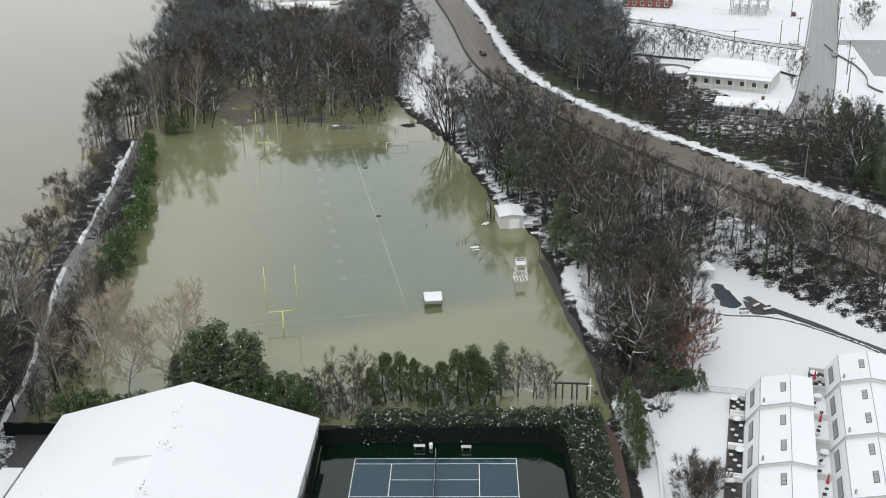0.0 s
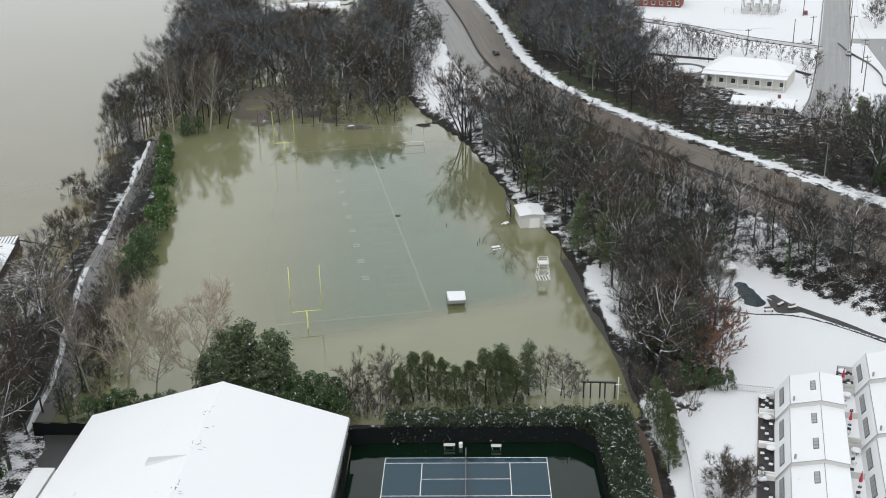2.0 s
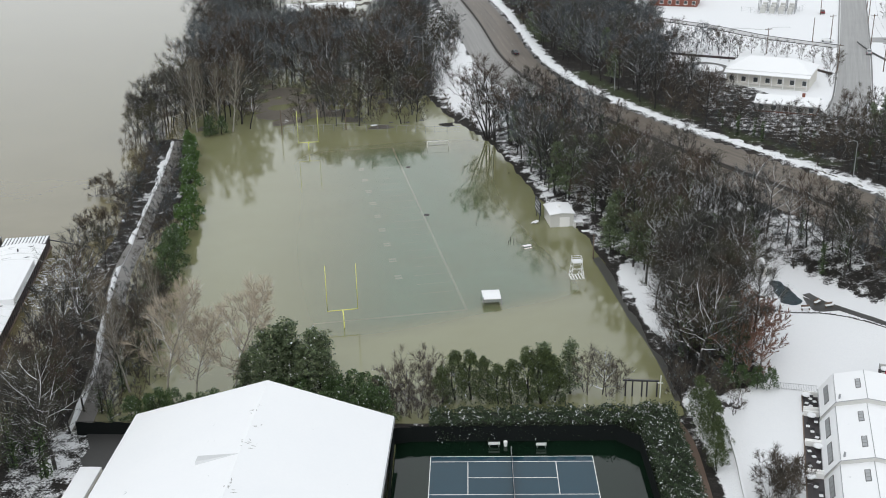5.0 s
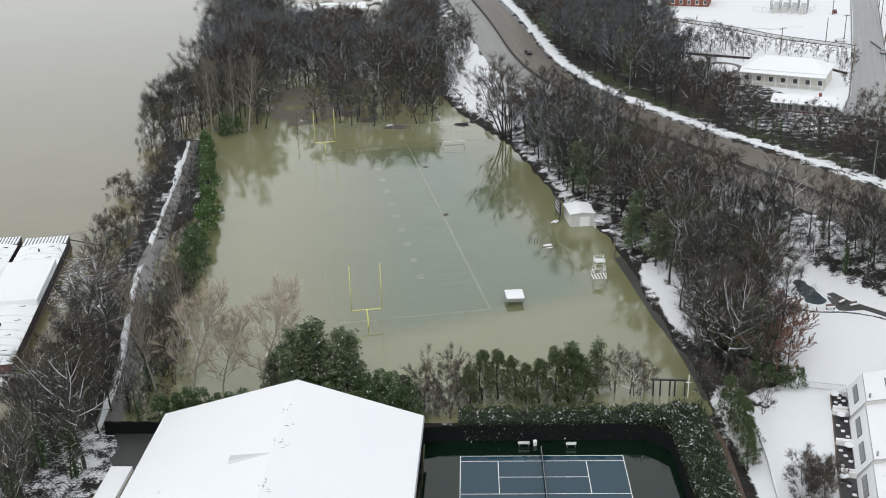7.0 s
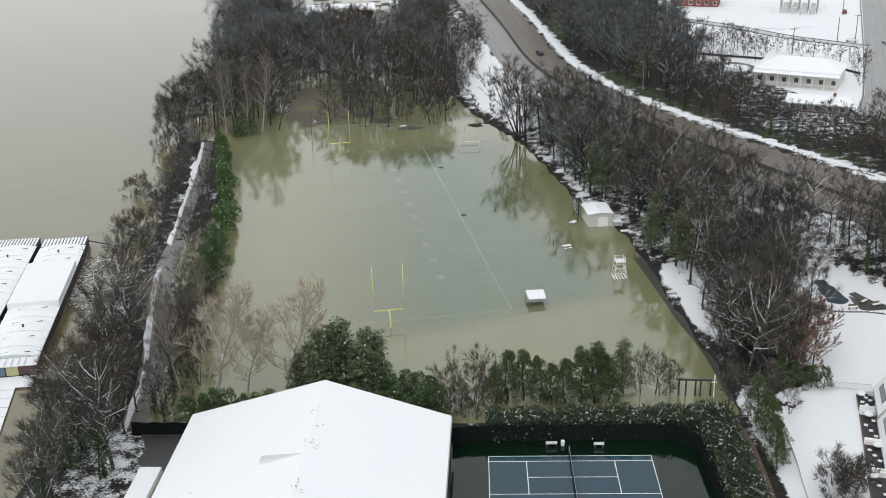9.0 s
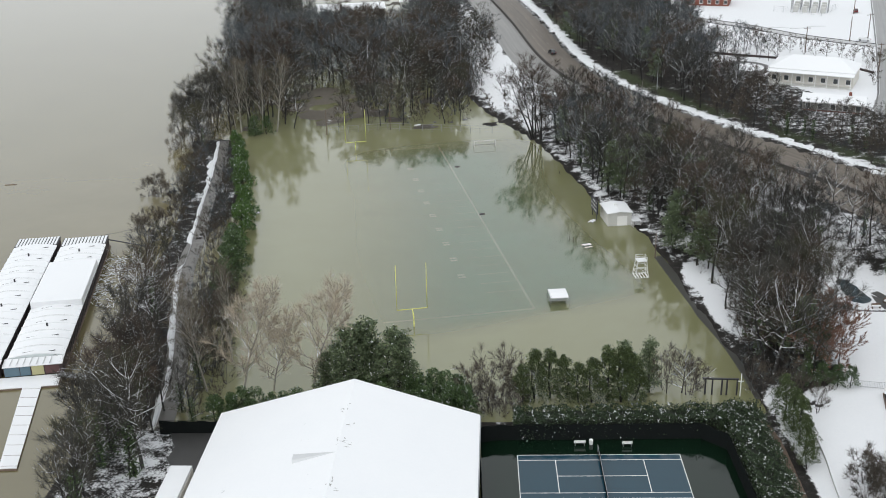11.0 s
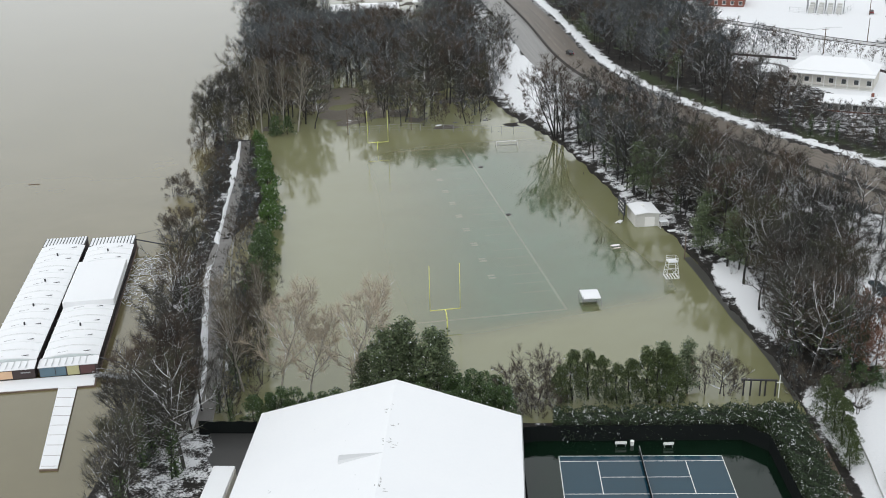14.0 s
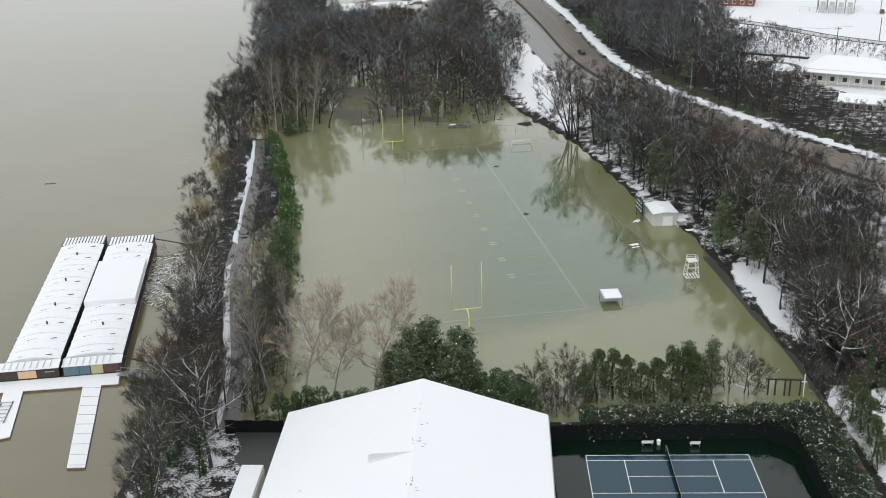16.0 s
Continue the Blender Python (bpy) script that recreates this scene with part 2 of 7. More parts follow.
# blue-grey cast: distance haze put into the twig colour
HAZE_TWIGS = twig_material("haze_grey_twigs", (0.042, 0.050, 0.055), (0.128, 0.143, 0.155))
SHRUB_TWIGS = twig_material("shrub_twigs", (0.032, 0.028, 0.023), (0.105, 0.090, 0.073))
SHRUB_BARK = plain("shrub_bark", (0.055, 0.047, 0.04), 0.9)
PALE_TWIGS = twig_material("pale_twigs", (0.27, 0.235, 0.19), (0.46, 0.40, 0.32))
RUST_LEAVES = twig_material("rusty_oak_leaves", (0.125, 0.072, 0.053), (0.25, 0.145, 0.108))
LEAF = foliage_material("evergreen_leaves", (0.018, 0.040, 0.014), (0.105, 0.170, 0.055), -0.01)
LEAF_BRIGHT = foliage_material("bright_holly_leaves", (0.022, 0.05, 0.012), (0.13, 0.24, 0.055), 0.012)
LEAF_CYPRESS = foliage_material("cypress_sprays", (0.022, 0.038, 0.013), (0.115, 0.155, 0.048), -0.03)
LEAF_HEDGE = foliage_material("hedge_leaves", (0.009, 0.020, 0.009), (0.052, 0.084, 0.032), -0.02, 2.2)
NEEDLES = foliage_material("pine_needles", (0.042, 0.066, 0.033), (0.19, 0.235, 0.12), -0.02)

# ---- mesh kit ----
def mesh(name, verts, faces, mat=None, smooth=False):
    me = bpy.data.meshes.new(name)
    me.from_pydata([tuple(map(float, v)) for v in verts], [], faces)
    if mat:
        me.materials.append(mat)
    if smooth:
        me.polygons.foreach_set("use_smooth", [True] * len(me.polygons))
    return me


def thing(name, label, category, group="", kind="", at=None):
    ob = new(name)
    ob.empty_display_size = 0.1
    if at is not None:
        ob.matrix_basis = at
    return tagged(ob, label, category, group, kind)


def part(name, me, parent, label=""):
    ob = new(name, me)
    ob.parent = parent
    if label:
        tagged(ob, label)
    return ob


def box(x0, x1, y0, y1, z0, z1):
    v = [(x, y, z) for z in (z0, z1) for y in (y0, y1) for x in (x0, x1)]
    return v, [(0, 2, 3, 1), (4, 5, 7, 6), (0, 1, 5, 4), (2, 6, 7, 3), (0, 4, 6, 2), (1, 3, 7, 5)]


def join(*pieces):
    verts, faces = [], []
    for v, f in pieces:
        n = len(verts)
        verts += list(v)
        faces += [tuple(i + n for i in q) for q in f]
    return verts, faces


def beam(a, b, r, sides=6, r2=None):
    """A round bar from a to b."""
    a, b = Vector(a), Vector(b)
    q = (b - a).to_track_quat("Z", "Y")
    r2 = r if r2 is None else r2
    v = []
    for p, rr in ((a, r), (b, r2)):
        for i in range(sides):
            w = 2 * math.pi * i / sides
            v.append(p + q @ Vector((rr * math.cos(w), rr * math.sin(w), 0)))
    f = [(i, (i + 1) % sides, sides + (i + 1) % sides, sides + i) for i in range(sides)]
    return v, f + [tuple(range(sides))[::-1], tuple(range(sides, 2 * sides))]


def bevelled(name, v, f, mat, width=0.03, segments=1):
    """A mesh whose edges are rounded."""
    bm = bmesh.new()
    vs = [bm.verts.new(p) for p in v]
    for q in f:
        bm.faces.new([vs[i] for i in q])
    bmesh.ops.bevel(bm, geom=bm.edges[:], offset=width, segments=segments, affect="EDGES", profile=0.6)
    me = bpy.data.meshes.new(name)
    bm.to_mesh(me)
    bm.free()
    me.materials.append(mat)
    return me


def slab(name, outline, z0, z1, mat):
    """A flat piece with that outline, counter-clockwise, from z0 up to z1."""
    n = len(outline)
    v = [(x, y, z0) for x, y in outline] + [(x, y, z1) for x, y in outline]
    f = [tuple(range(n))[::-1], tuple(range(n, 2 * n))] + [(i, (i + 1) % n, n + (i + 1) % n, n + i) for i in range(n)]
    return mesh(name, v, f, mat)


def along(points, step):
    """A smooth line through the points, cut into steps."""
    p = [Vector((*q, 0)) if len(q) == 2 else Vector(q) for q in points]
    out = []
    for i in range(len(p) - 1):
        a, b, c, d = p[max(i - 1, 0)], p[i], p[i + 1], p[min(i + 2, len(p) - 1)]
        n = max(1, int((c - b).length / step))
        for j in range(n):
            t = j / n
            out.append(0.5 * (2 * b + (c - a) * t + (2 * a - 5 * b + 4 * c - d) * t * t + (3 * b - a - 3 * c + d) * t ** 3))
    return out + [p[-1]]


def sides_of(line):
    out = []
    for i, q in enumerate(line):
        d = (line[min(i + 1, len(line) - 1)] - line[max(i - 1, 0)])
        out.append(Vector((d.y, -d.x, 0)).normalized())
    return out


def ribbon(name, line, left, right, lift, thick, mat, height):
    """A road or path along a line, draped on the ground, with real edges; right may be a length for each step."""
    v, f, across, run, gone = [], [], [], [], 0.0
    for i, (q, s) in enumerate(zip(line, sides_of(line))):
        r = right[i] if isinstance(right, list) else right
        gone += (q - line[i - 1]).length if i else 0.0
        a, b = q - s * left, q + s * r
        za, zb = height(a.x, a.y) + lift, height(b.x, b.y) + lift
        v += [(a.x, a.y, za - thick), (a.x, a.y, za), (b.x, b.y, zb), (b.x, b.y, zb - thick)]
        across += [-left, -left, r, r]
        run += [gone] * 4
    for i in range(len(line) - 1):
        a, b = 4 * i, 4 * i + 4
        f += [(a + 1, a + 2, b + 2, b + 1), (a, a + 1, b + 1, b), (a + 2, a + 3, b + 3, b + 2)]
    me = mesh(name, v, f, mat)
    for n, d in (("across", across), ("run", run)):
        me.attributes.new(n, "FLOAT", "POINT").data.foreach_set("value", d)
    return me


# ---- plan: shore lines, road line and the height of the ground ----
WATER_Z, ROAD_Z, TOWN_Z, YARD_Z = 0.35, 5.5, 6.5, 1.5
EAST_SHORE = ([90, 125, 150, 160, 177, 186, 205, 224, 230, 250, 276, 308, 330, 345, 372, 420, 520, 900],
              [25, 24.5, 24, 23.5, 22.7, 21.2, 20.0, 18, 16.5, 9.3, 4.2, -3.0, -16, -19, -18, -22, -30, -40])
RIVER_SHORE = ([60, 130, 145, 158, 189, 211, 230, 250, 266, 285, 300, 319, 361, 429, 558, 900],
               [-84, -82.5, -82, -82.5, -86, -87.5, -88, -90.5, -93, -95, -98.5, -104, -107, -113, -128, -170])
FIELD_WEST = ([100, 147, 160, 172, 180, 196, 210, 227, 245, 265, 300, 330], [-66, -73, -74, -76, -77.5, -80.5, -83, -83.5, -79, -80.5, -88, -92])
ROAD_MID = along([(400, -20), (160, 128), (107, 177), (87, 202), (74.5, 222), (56.5, 253.5), (39.5, 284.5), (29.6, 305), (19.8, 330), (11.2, 356), (4.8, 391), (-1.2, 455), (-9, 520), (-24, 640), (-52, 1000)], 6.0)
ROAD_RUN = [q - s * 10.5 for q, s in zip(ROAD_MID, sides_of(ROAD_MID))]
ROAD_LINE = ROAD_RUN[::-1]
EDGE = lambda y: np.interp(y, [200, 240, 290, 330, 420], [25.0, 26.4, 24.0, 22.2, 23.2])      # the road's full width, wider in the bend
road_xy = np.array([(q.x, q.y) for q in ROAD_LINE])


def ease(t):
    t = np.clip(t, 0, 1)
    return t * t * (3 - 2 * t)


def road_distance(x, y):
    """Metres from the road's west edge; east of it is positive."""
    x, y = np.asarray(x, float), np.asarray(y, float)
    a, d = road_xy[:-1], road_xy[1:] - road_xy[:-1]
    px, py = x[..., None] - a[:, 0], y[..., None] - a[:, 1]
    t = np.clip((px * d[:, 0] + py * d[:, 1]) / (d ** 2).sum(1), 0, 1)
    qx, qy = px - t * d[:, 0], py - t * d[:, 1]
    r = np.hypot(qx, qy)
    i = r.argmin(-1)[..., None]
    side = d[:, 0] * py - d[:, 1] * px
    return np.take_along_axis(r, i, -1)[..., 0] * np.sign(np.take_along_axis(side, i, -1)[..., 0])


def wobble(x, y, s, seed=0.0):
    """Smooth unevenness from crossed waves."""
    return (np.sin(x * s + seed) * np.cos(y * s * 1.13 + 2 * seed) + 0.6 * np.sin(x * s * 2.3 + y * s * 1.7 + seed)
            + 0.4 * np.sin(y * s * 3.9 - x * s * 3.1 + 3 * seed)) / 2


def height_of(x, y):
    x, y = np.asarray(x, float), np.asarray(y, float)
    east = np.interp(y, *EAST_SHORE)
    west = np.interp(y, *FIELD_WEST)
    river = np.interp(y, *RIVER_SHORE)
    rd = road_distance(x, y)
    north = 314 + 2 * np.sin(x * 0.15)
    # the flooded basin
    inside = ease((x - west) / 5) * ease((east - x) / 3) * ease((north - y) / 4) * ease((y - 147.5) / 3)
    h = 0.62 - 1.15 * inside + 0.12 * wobble(x, y, 0.35)
    # flooded woods behind the pitch, with a flat of mud among them
    h = h + 0.20 * ease(1.6 - np.hypot((x + 66) / 12, (y - 350) / 20))
    h = h - 0.40 * ease((y - 303) / 8) * (rd < -18) + 0.30 * ease((y - 300) / 20) * wobble(x, y, 0.11, 1.3)
    # the courts stand a little under water
    court = ease((x + 24) / 2) * ease((16 - x) / 2) * ease((144.5 - y) / 1.5)
    h = h * (1 - court) + 0.1 * court
    # east bank, yards, and the embankment of the road
    h = h + (YARD_Z - 0.62) * ease((x - east) / 8)
    bank = ease(1 + rd / 22)
    h = np.where((rd < 0) & (bank > 0), np.maximum(h, 0.3 + (ROAD_Z - 0.35) * bank), h)
    edge = EDGE(y)
    on = (rd >= 0) & (rd <= edge)
    h = np.where(on, ROAD_Z, h)
    h = np.where(rd > edge, ROAD_Z + 0.3 + (TOWN_Z - ROAD_Z - 0.3) * ease((rd - edge - 6) / 30) + 0.05 * wobble(x, y, 0.12, 2), h)
    # the river bed
    h = h - 3.0 * ease((river - x) / 6)
    return h


def ground_z(x, y):
    return float(height_of(np.array([x]), np.array([y]))[0])


def axis(a, b, step, far):
    inner = list(np.arange(a, b + 0.01, step))
    return np.array(sorted([a - f for f in far] + inner + [b + f for f in far]))


def build_ground():
    xs = axis(-150, 190, 2.0, (10, 40, 120, 400, 1200, 3000))
    ys = axis(90, 560, 2.0, (10, 40, 120, 400, 1200, 3000))
    X, Y = np.meshgrid(xs, ys)
    Z = height_of(X, Y)
    nx, ny = len(xs), len(ys)
    idx = np.arange(nx * ny).reshape(ny, nx)
    faces = np.stack([idx[:-1, :-1], idx[:-1, 1:], idx[1:, 1:], idx[1:, :-1]], -1).reshape(-1, 4)
    me = mesh("ground", np.stack([X, Y, Z], -1).reshape(-1, 3), faces.tolist(), GROUND, True)
    east = np.interp(Y, *EAST_SHORE)
    rd = road_distance(X, Y)
    cover = np.full(X.shape, 0.42)
    # open snow: yards in the east, town beyond the road
    yard = ease((X - np.interp(Y, [100, 147, 152, 158, 170, 200, 230], [22.6, 22.8, 25, 37, 38, 43, 48])) / 3) * ease((-12 - rd) / 6) * (Y < 206)
    cover = np.maximum(cover, 0.95 * yard)
    shore = ease((X - east) / 2.5) * ease((east + 9 - X) / 3) * ease((Y - 170) / 8) * ease((212 - Y) / 6)
    cover = np.maximum(cover, 0.92 * shore)
    hem = ease((X - east) / 1.0) * ease((east + 3.4 - X) / 2) * ease((Y - 205) / 6) * ease((308 - Y) / 6)
    cover = np.maximum(cover, 0.54 * hem)
    bank = ease((X + 22) / 4) * ease((Y - 306) / 6) * ease((440 - Y) / 20) * ease(1 - (-rd - 16) / 6) * (rd < 0)
    cover = np.maximum(cover, 0.66 * bank)
    off = rd - EDGE(Y)
    verge = ease((off + 0.4) / 0.8) * ease((6.5 - off) / 3)
    cover = np.maximum(cover, 0.56 * verge)
    belt = (X > east + 2) & (rd < -2) & (Y > 180)
    cover = np.where(belt, np.maximum(cover, 0.485), cover)
    town = ease((rd - 62) / 10) * (rd > 0)
    cover = np.maximum(cover, 0.90 * town)
    wood = (off > 5.5) & (rd < 66)
    cover = np.where(wood, 0.37 + 0.10 * ease((X - 56) / 10) * ease((Y - 268) / 20), cover)
    cover = np.where((rd > 66) & (Y > 330) & (X < 62), 0.42, cover)
    southwest = ease((X + 82) / 4) * ease((-60 - X) / 4) * ease((146 - Y) / 4)
    cover = np.maximum(cover, 0.45 * southwest)
    cover = np.where((Y > 314) & (X < -22), np.minimum(cover, 0.36), cover)
    mud = ((X + 66) / 13) ** 2 + ((Y - 350) / 22) ** 2 < 1
    cover = np.where(mud, 0.33, cover)
    cover = np.maximum(cover, 0.62 * ease(1.5 - np.hypot((X - 26.5) / 4, (Y - 153.5) / 4)))
    cover = np.where(Z < WATER_Z, 0.0, cover)
    grass = ease((off - 3) / 2) * ease((11 - off) / 2) * 0.5 * (wobble(X, Y, 0.05) > 0)
    silt = ease(1.5 - np.hypot((X + 66) / 14, (Y - 350) / 24) ) + 0.5 * ease((Y - 312) / 6) * (X < -20) * (rd < -18)
    for name, a in (("cover", cover), ("grass", grass), ("silt", np.clip(silt, 0, 1))):
        at = me.attributes.new(name, "FLOAT", "POINT")
        at.data.foreach_set("value", a.reshape(-1).astype(np.float32))
    tagged(new("ground", me), "uneven ground of brown leaf litter and mud under patchy snow", "ground", kind="structure")


def build_water():
    xs = axis(-150, 30, 4.0, (20, 100, 400, 1500, 3000))
    ys = axis(110, 560, 4.0, (20, 100, 400, 1500, 3000))
    xs = xs[xs < 40]
    X, Y = np.meshgrid(xs, ys)
    nx, ny = len(xs), len(ys)
    idx = np.arange(nx * ny).reshape(ny, nx)
    faces = np.stack([idx[:-1, :-1], idx[:-1, 1:], idx[1:, 1:], idx[1:, :-1]], -1).reshape(-1, 4)
    me = mesh("water", np.stack([X, Y, np.full(X.shape, WATER_Z)], -1).reshape(-1, 3), faces.tolist(), WATER)
    # shallow, clearer water over the east half of the pitch
    px, py = X + 10.1, Y - 190.2
    lx, ly = px * math.cos(radians(10.2)) + py * math.sin(radians(10.2)), -px * math.sin(radians(10.2)) + py * math.cos(radians(10.2))
    drift = 5 * np.sin(X * 0.06 + 1) + 4 * np.sin(Y * 0.045 + X * 0.03)
    clear = 0.62 * ease((lx + 46 + drift) / 40) * ease((24 + drift - lx) / 14) * ease((ly + 7 - 0.22 * lx) / 9) * ease((118 - ly) / 24)
    pitch = ease((X - np.interp(Y, *RIVER_SHORE) - 8) / 8)
    for name, a in (("clear", clear), ("pitch", pitch)):
        at = me.attributes.new(name, "FLOAT", "POINT")
        at.data.foreach_set("value", a.reshape(-1).astype(np.float32))
    tagged(new("water", me), "still muddy brown flood water covering river and pitch", "water", kind="structure")


build_ground()
build_water()

# ---- the flooded pitch, its lines under water ----
FIELD = pose(-10.1, 190.2, 0.0, 0, 0, 10.2)      # near east corner; x runs along the end line, y up the sideline


def build_pitch():
    L, W = 109.73, 48.77
    pitch = thing("sports_pitch", "flooded green football pitch with faint white lines", "pitch", kind="structure", at=FIELD)
    part("turf", mesh("turf", *box(-W - 22, 26, -16, L + 14, -0.1, 0.03), TURF), pitch)
    w = 0.25
    for n, b in (("sideline", (-w, w, 0, L)), ("end_line", (-W * 0.72, 0, -w, w)), ("end_line", (-W, 0, L - w, L + w))):
        part(n, mesh(n, *box(*b, 0.031, 0.04), LINE_WHITE), pitch)
    tick = mesh("yard_line", *box(-7.5, -0.6, -0.05, 0.05, 0.031, 0.036), TURF_LINE)
    for i in range(21):
        part("yard_line", tick, pitch).location = (0, 9.14 + i * 4.572, 0)
    blot = mesh("yard_number", *join(box(-11.4, -9.9, -1.0, -0.25, 0.031, 0.036), box(-11.4, -9.9, 0.25, 1.0, 0.031, 0.036)), LINE_WHITE)
    for i in range(9):
        part("yard_number", blot, pitch).location = (0, 18.3 + i * 9.14, 0)


def goal_post():
    g = thing("goal_post", "yellow metal football goal post standing in flood water", "goal post", "football goal posts")
    bend = [(0, -2.0, -0.3), (0, -2.0, 1.6), (0, -1.75, 2.4), (0, -1.1, 2.9), (0, 0, 3.05)]
    part("base_post", mesh("base_post", *join(*[beam(bend[i], bend[i + 1], 0.11, 8) for i in range(4)]), YELLOW, True), g)
    part("crossbar", mesh("crossbar", *beam((-2.82, 0, 3.05), (2.82, 0, 3.05), 0.08, 8), YELLOW, True), g)
    up = mesh("upright", *beam((0, 0, 3.05), (0, 0, 12.1), 0.06, 8), YELLOW, True)
    for x in (-2.82, 2.82):
        part("upright", up, g).location = (x, 0, 0)
    return g


build_pitch()
near_goal = goal_post()
near_goal.matrix_basis = pose(-33.1, 184.5, 0, 0, 0, 10.2)
copy_thing(near_goal, pose(-52.4, 294.2, 0, 0, 0, 190.2))

# ---- roads ----
def build_roads():
    road_h = lambda x, y: ROAD_Z
    far = [float(EDGE(q.y)) for q in ROAD_RUN]
    road = thing("road", "wide curved salted road, grey and brown", "road", kind="structure")
    cut = next(i for i, q in enumerate(ROAD_RUN) if q.y > 312)
    part("west_carriageway", ribbon("west_carriageway", ROAD_RUN[cut:], 0.0, 10.2, 0.06, 0.3, ROAD, road_h), road, "pale salted asphalt")
    part("west_carriageway", ribbon("west_carriageway", ROAD_RUN[:cut + 1], 0.0, 10.2, 0.06, 0.3, ROAD_BROWN, road_h), road)
    part("east_carriageway", ribbon("east_carriageway", ROAD_RUN, -10.8, [w - 1.3 for w in far], 0.06, 0.3, ROAD_BROWN, road_h), road)
    rim = [q + s * (w - 1.3) for q, s, w in zip(ROAD_RUN, sides_of(ROAD_RUN), far)]
    part("shoulder", ribbon("shoulder", rim, 0.0, 1.7, 0.05, 0.3, DARK_ASPHALT, road_h), road, "dark wet gutter strip")
    line = ROAD_MID
    barrier = thing("median_barrier", "low concrete median barrier with dark weathered sides", "barrier")
    v, f = [], []
    for q, s in zip(line, sides_of(line)):
        for o, z in ((-0.35, 0), (-0.12, 0.45), (-0.10, 0.95), (0.10, 0.95), (0.12, 0.45), (0.35, 0)):
            v.append((q.x + s.x * o, q.y + s.y * o, ROAD_Z + 0.02 + z))
    for i in range(len(line) - 1):
        for j in range(5):
            f.append((6 * i + j, 6 * i + j + 1, 6 * i + j + 7, 6 * i + j + 6))
    part("wall", mesh("wall", v, f, plain("stained_concrete", (0.075, 0.07, 0.066), 0.85, var=0.4)), barrier)
    street = along([(66, 200), (98, 302), (106, 320), (126.5, 379), (164, 492), (230, 700)], 6)
    part("street", ribbon("street", street[16:], 4.8, 5.2, 0.12, 0.5, PALE_ASPHALT, ground_z), road)
    drive = along([(40, 480), (68.6, 451.7), (87.8, 432.2), (104.3, 409.0), (126, 389)], 5)
    part("lane", ribbon("lane", drive, 2.2, 2.2, 0.12, 0.5, asphalt_material("slushy_lane", (0.25, 0.25, 0.25), (0.6, 0.6, 0.6), streak=0.6), ground_z), road)


build_roads()
PATH_LINE = along([(-91.5, 306), (-89.0, 290), (-87.2, 276), (-85.6, 258), (-84.0, 243), (-82.2, 227), (-80.7, 210), (-78.2, 196), (-75.0, 180), (-73.4, 172), (-71.6, 160), (-70.6, 147)], 2)
path_h = lambda x, y: max(0.37, ground_z(x, y))
path = thing("riverside_path", "wet grey riverside path edged with snow", "path", kind="structure")
part("surface", ribbon("surface", PATH_LINE, 1.25, [1.3 + 1.3 * float(ease((238 - q.y) / 20)) for q in PATH_LINE], 0.05, 0.3, asphalt_material("wet_path", (0.09, 0.085, 0.078), (0.17, 0.16, 0.145), 0.3), path_h), path)


def snow_edge(line, side, base, seed, gap=(0, 0), out=1.2):
    """A strip of snow beside a path, ragged on its outer edge, bare along a gap."""
    rnd = random.Random(seed)
    v, f = [], []
    for q, s in zip(line, sides_of(line)):
        w = base * max(0.25, 0.8 + 0.5 * rnd.random() + 0.35 * math.sin(q.y * .21 + seed) * math.cos(q.y * .07))
        if gap[0] < q.y < gap[1]:
            w = 0.05
        w *= 1 + 1.6 * max(0, 1 - abs(q.y - 283) / 9) * (side > 0)
        a, b = q + s * side * out, q + s * side * (out + w)
        z = max(WATER_Z, path_h(q.x, q.y), ground_z(a.x, a.y), ground_z(b.x, b.y)) + .08
        v += [(a.x, a.y, z - .25), (a.x * .6 + b.x * .4, a.y * .6 + b.y * .4, z + .16), (b.x, b.y, z + .04), (b.x, b.y, z - .3)]
    for i in range(len(line) - 1):
        for k in range(3):
            f.append((4 * i + k, 4 * i + k + 1, 4 * i + k + 5, 4 * i + k + 4))
    return mesh("snow_edge", v, f, SNOW)


def snow_verge():
    """The ploughed ridge of snow along the road's far side, ragged on its outer edge."""
    rnd = random.Random(9)
    line = along([(q.x, q.y) for q in ROAD_RUN], 1.2)
    v, f, j = [], [], 0.0
    for i, (q, s) in enumerate(zip(line, sides_of(line))):
        j = 0.6 * j + 0.4 * rnd.uniform(-1, 1)
        a = float(EDGE(q.y)) + 0.25 + 0.35 * j
        w = 1.5 + 1.3 * float(ease((q.y - 290) / 60)) + 0.8 * math.sin(i * .11) * math.cos(i * .037) + 0.6 * math.sin(i * .9) * math.sin(i * .23) + 2.0 * rnd.random() ** 2
        for o, z in ((a, 0.05), (a + .5, .34), (a + w * .5, .48), (a + w * .85, .46), (a + w, .40), (a + w + .5, -.1)):
            p = q + s * o
            v.append((p.x, p.y, ROAD_Z + z + rnd.uniform(-.04, .04)))
    for i in range(len(line) - 1):
        for k in range(5):
            f.append((6 * i + k, 6 * i + k + 1, 6 * i + k + 7, 6 * i + k + 6))
    tagged(new("snow_verge", mesh("snow_verge", v, f, VERGE_SNOW, True)), "ragged ridge of ploughed snow along the road", "snow", kind="stuff")


snow_verge()
part("snow_edge", snow_edge(PATH_LINE, 1, 1.05, 1, (212, 226)), path, "ragged ridge of snow")
part("snow_edge", snow_edge([q for q in PATH_LINE if 166 < q.y < 186], -1, .7, 2, out=1.6), path, "ragged ridge of snow")

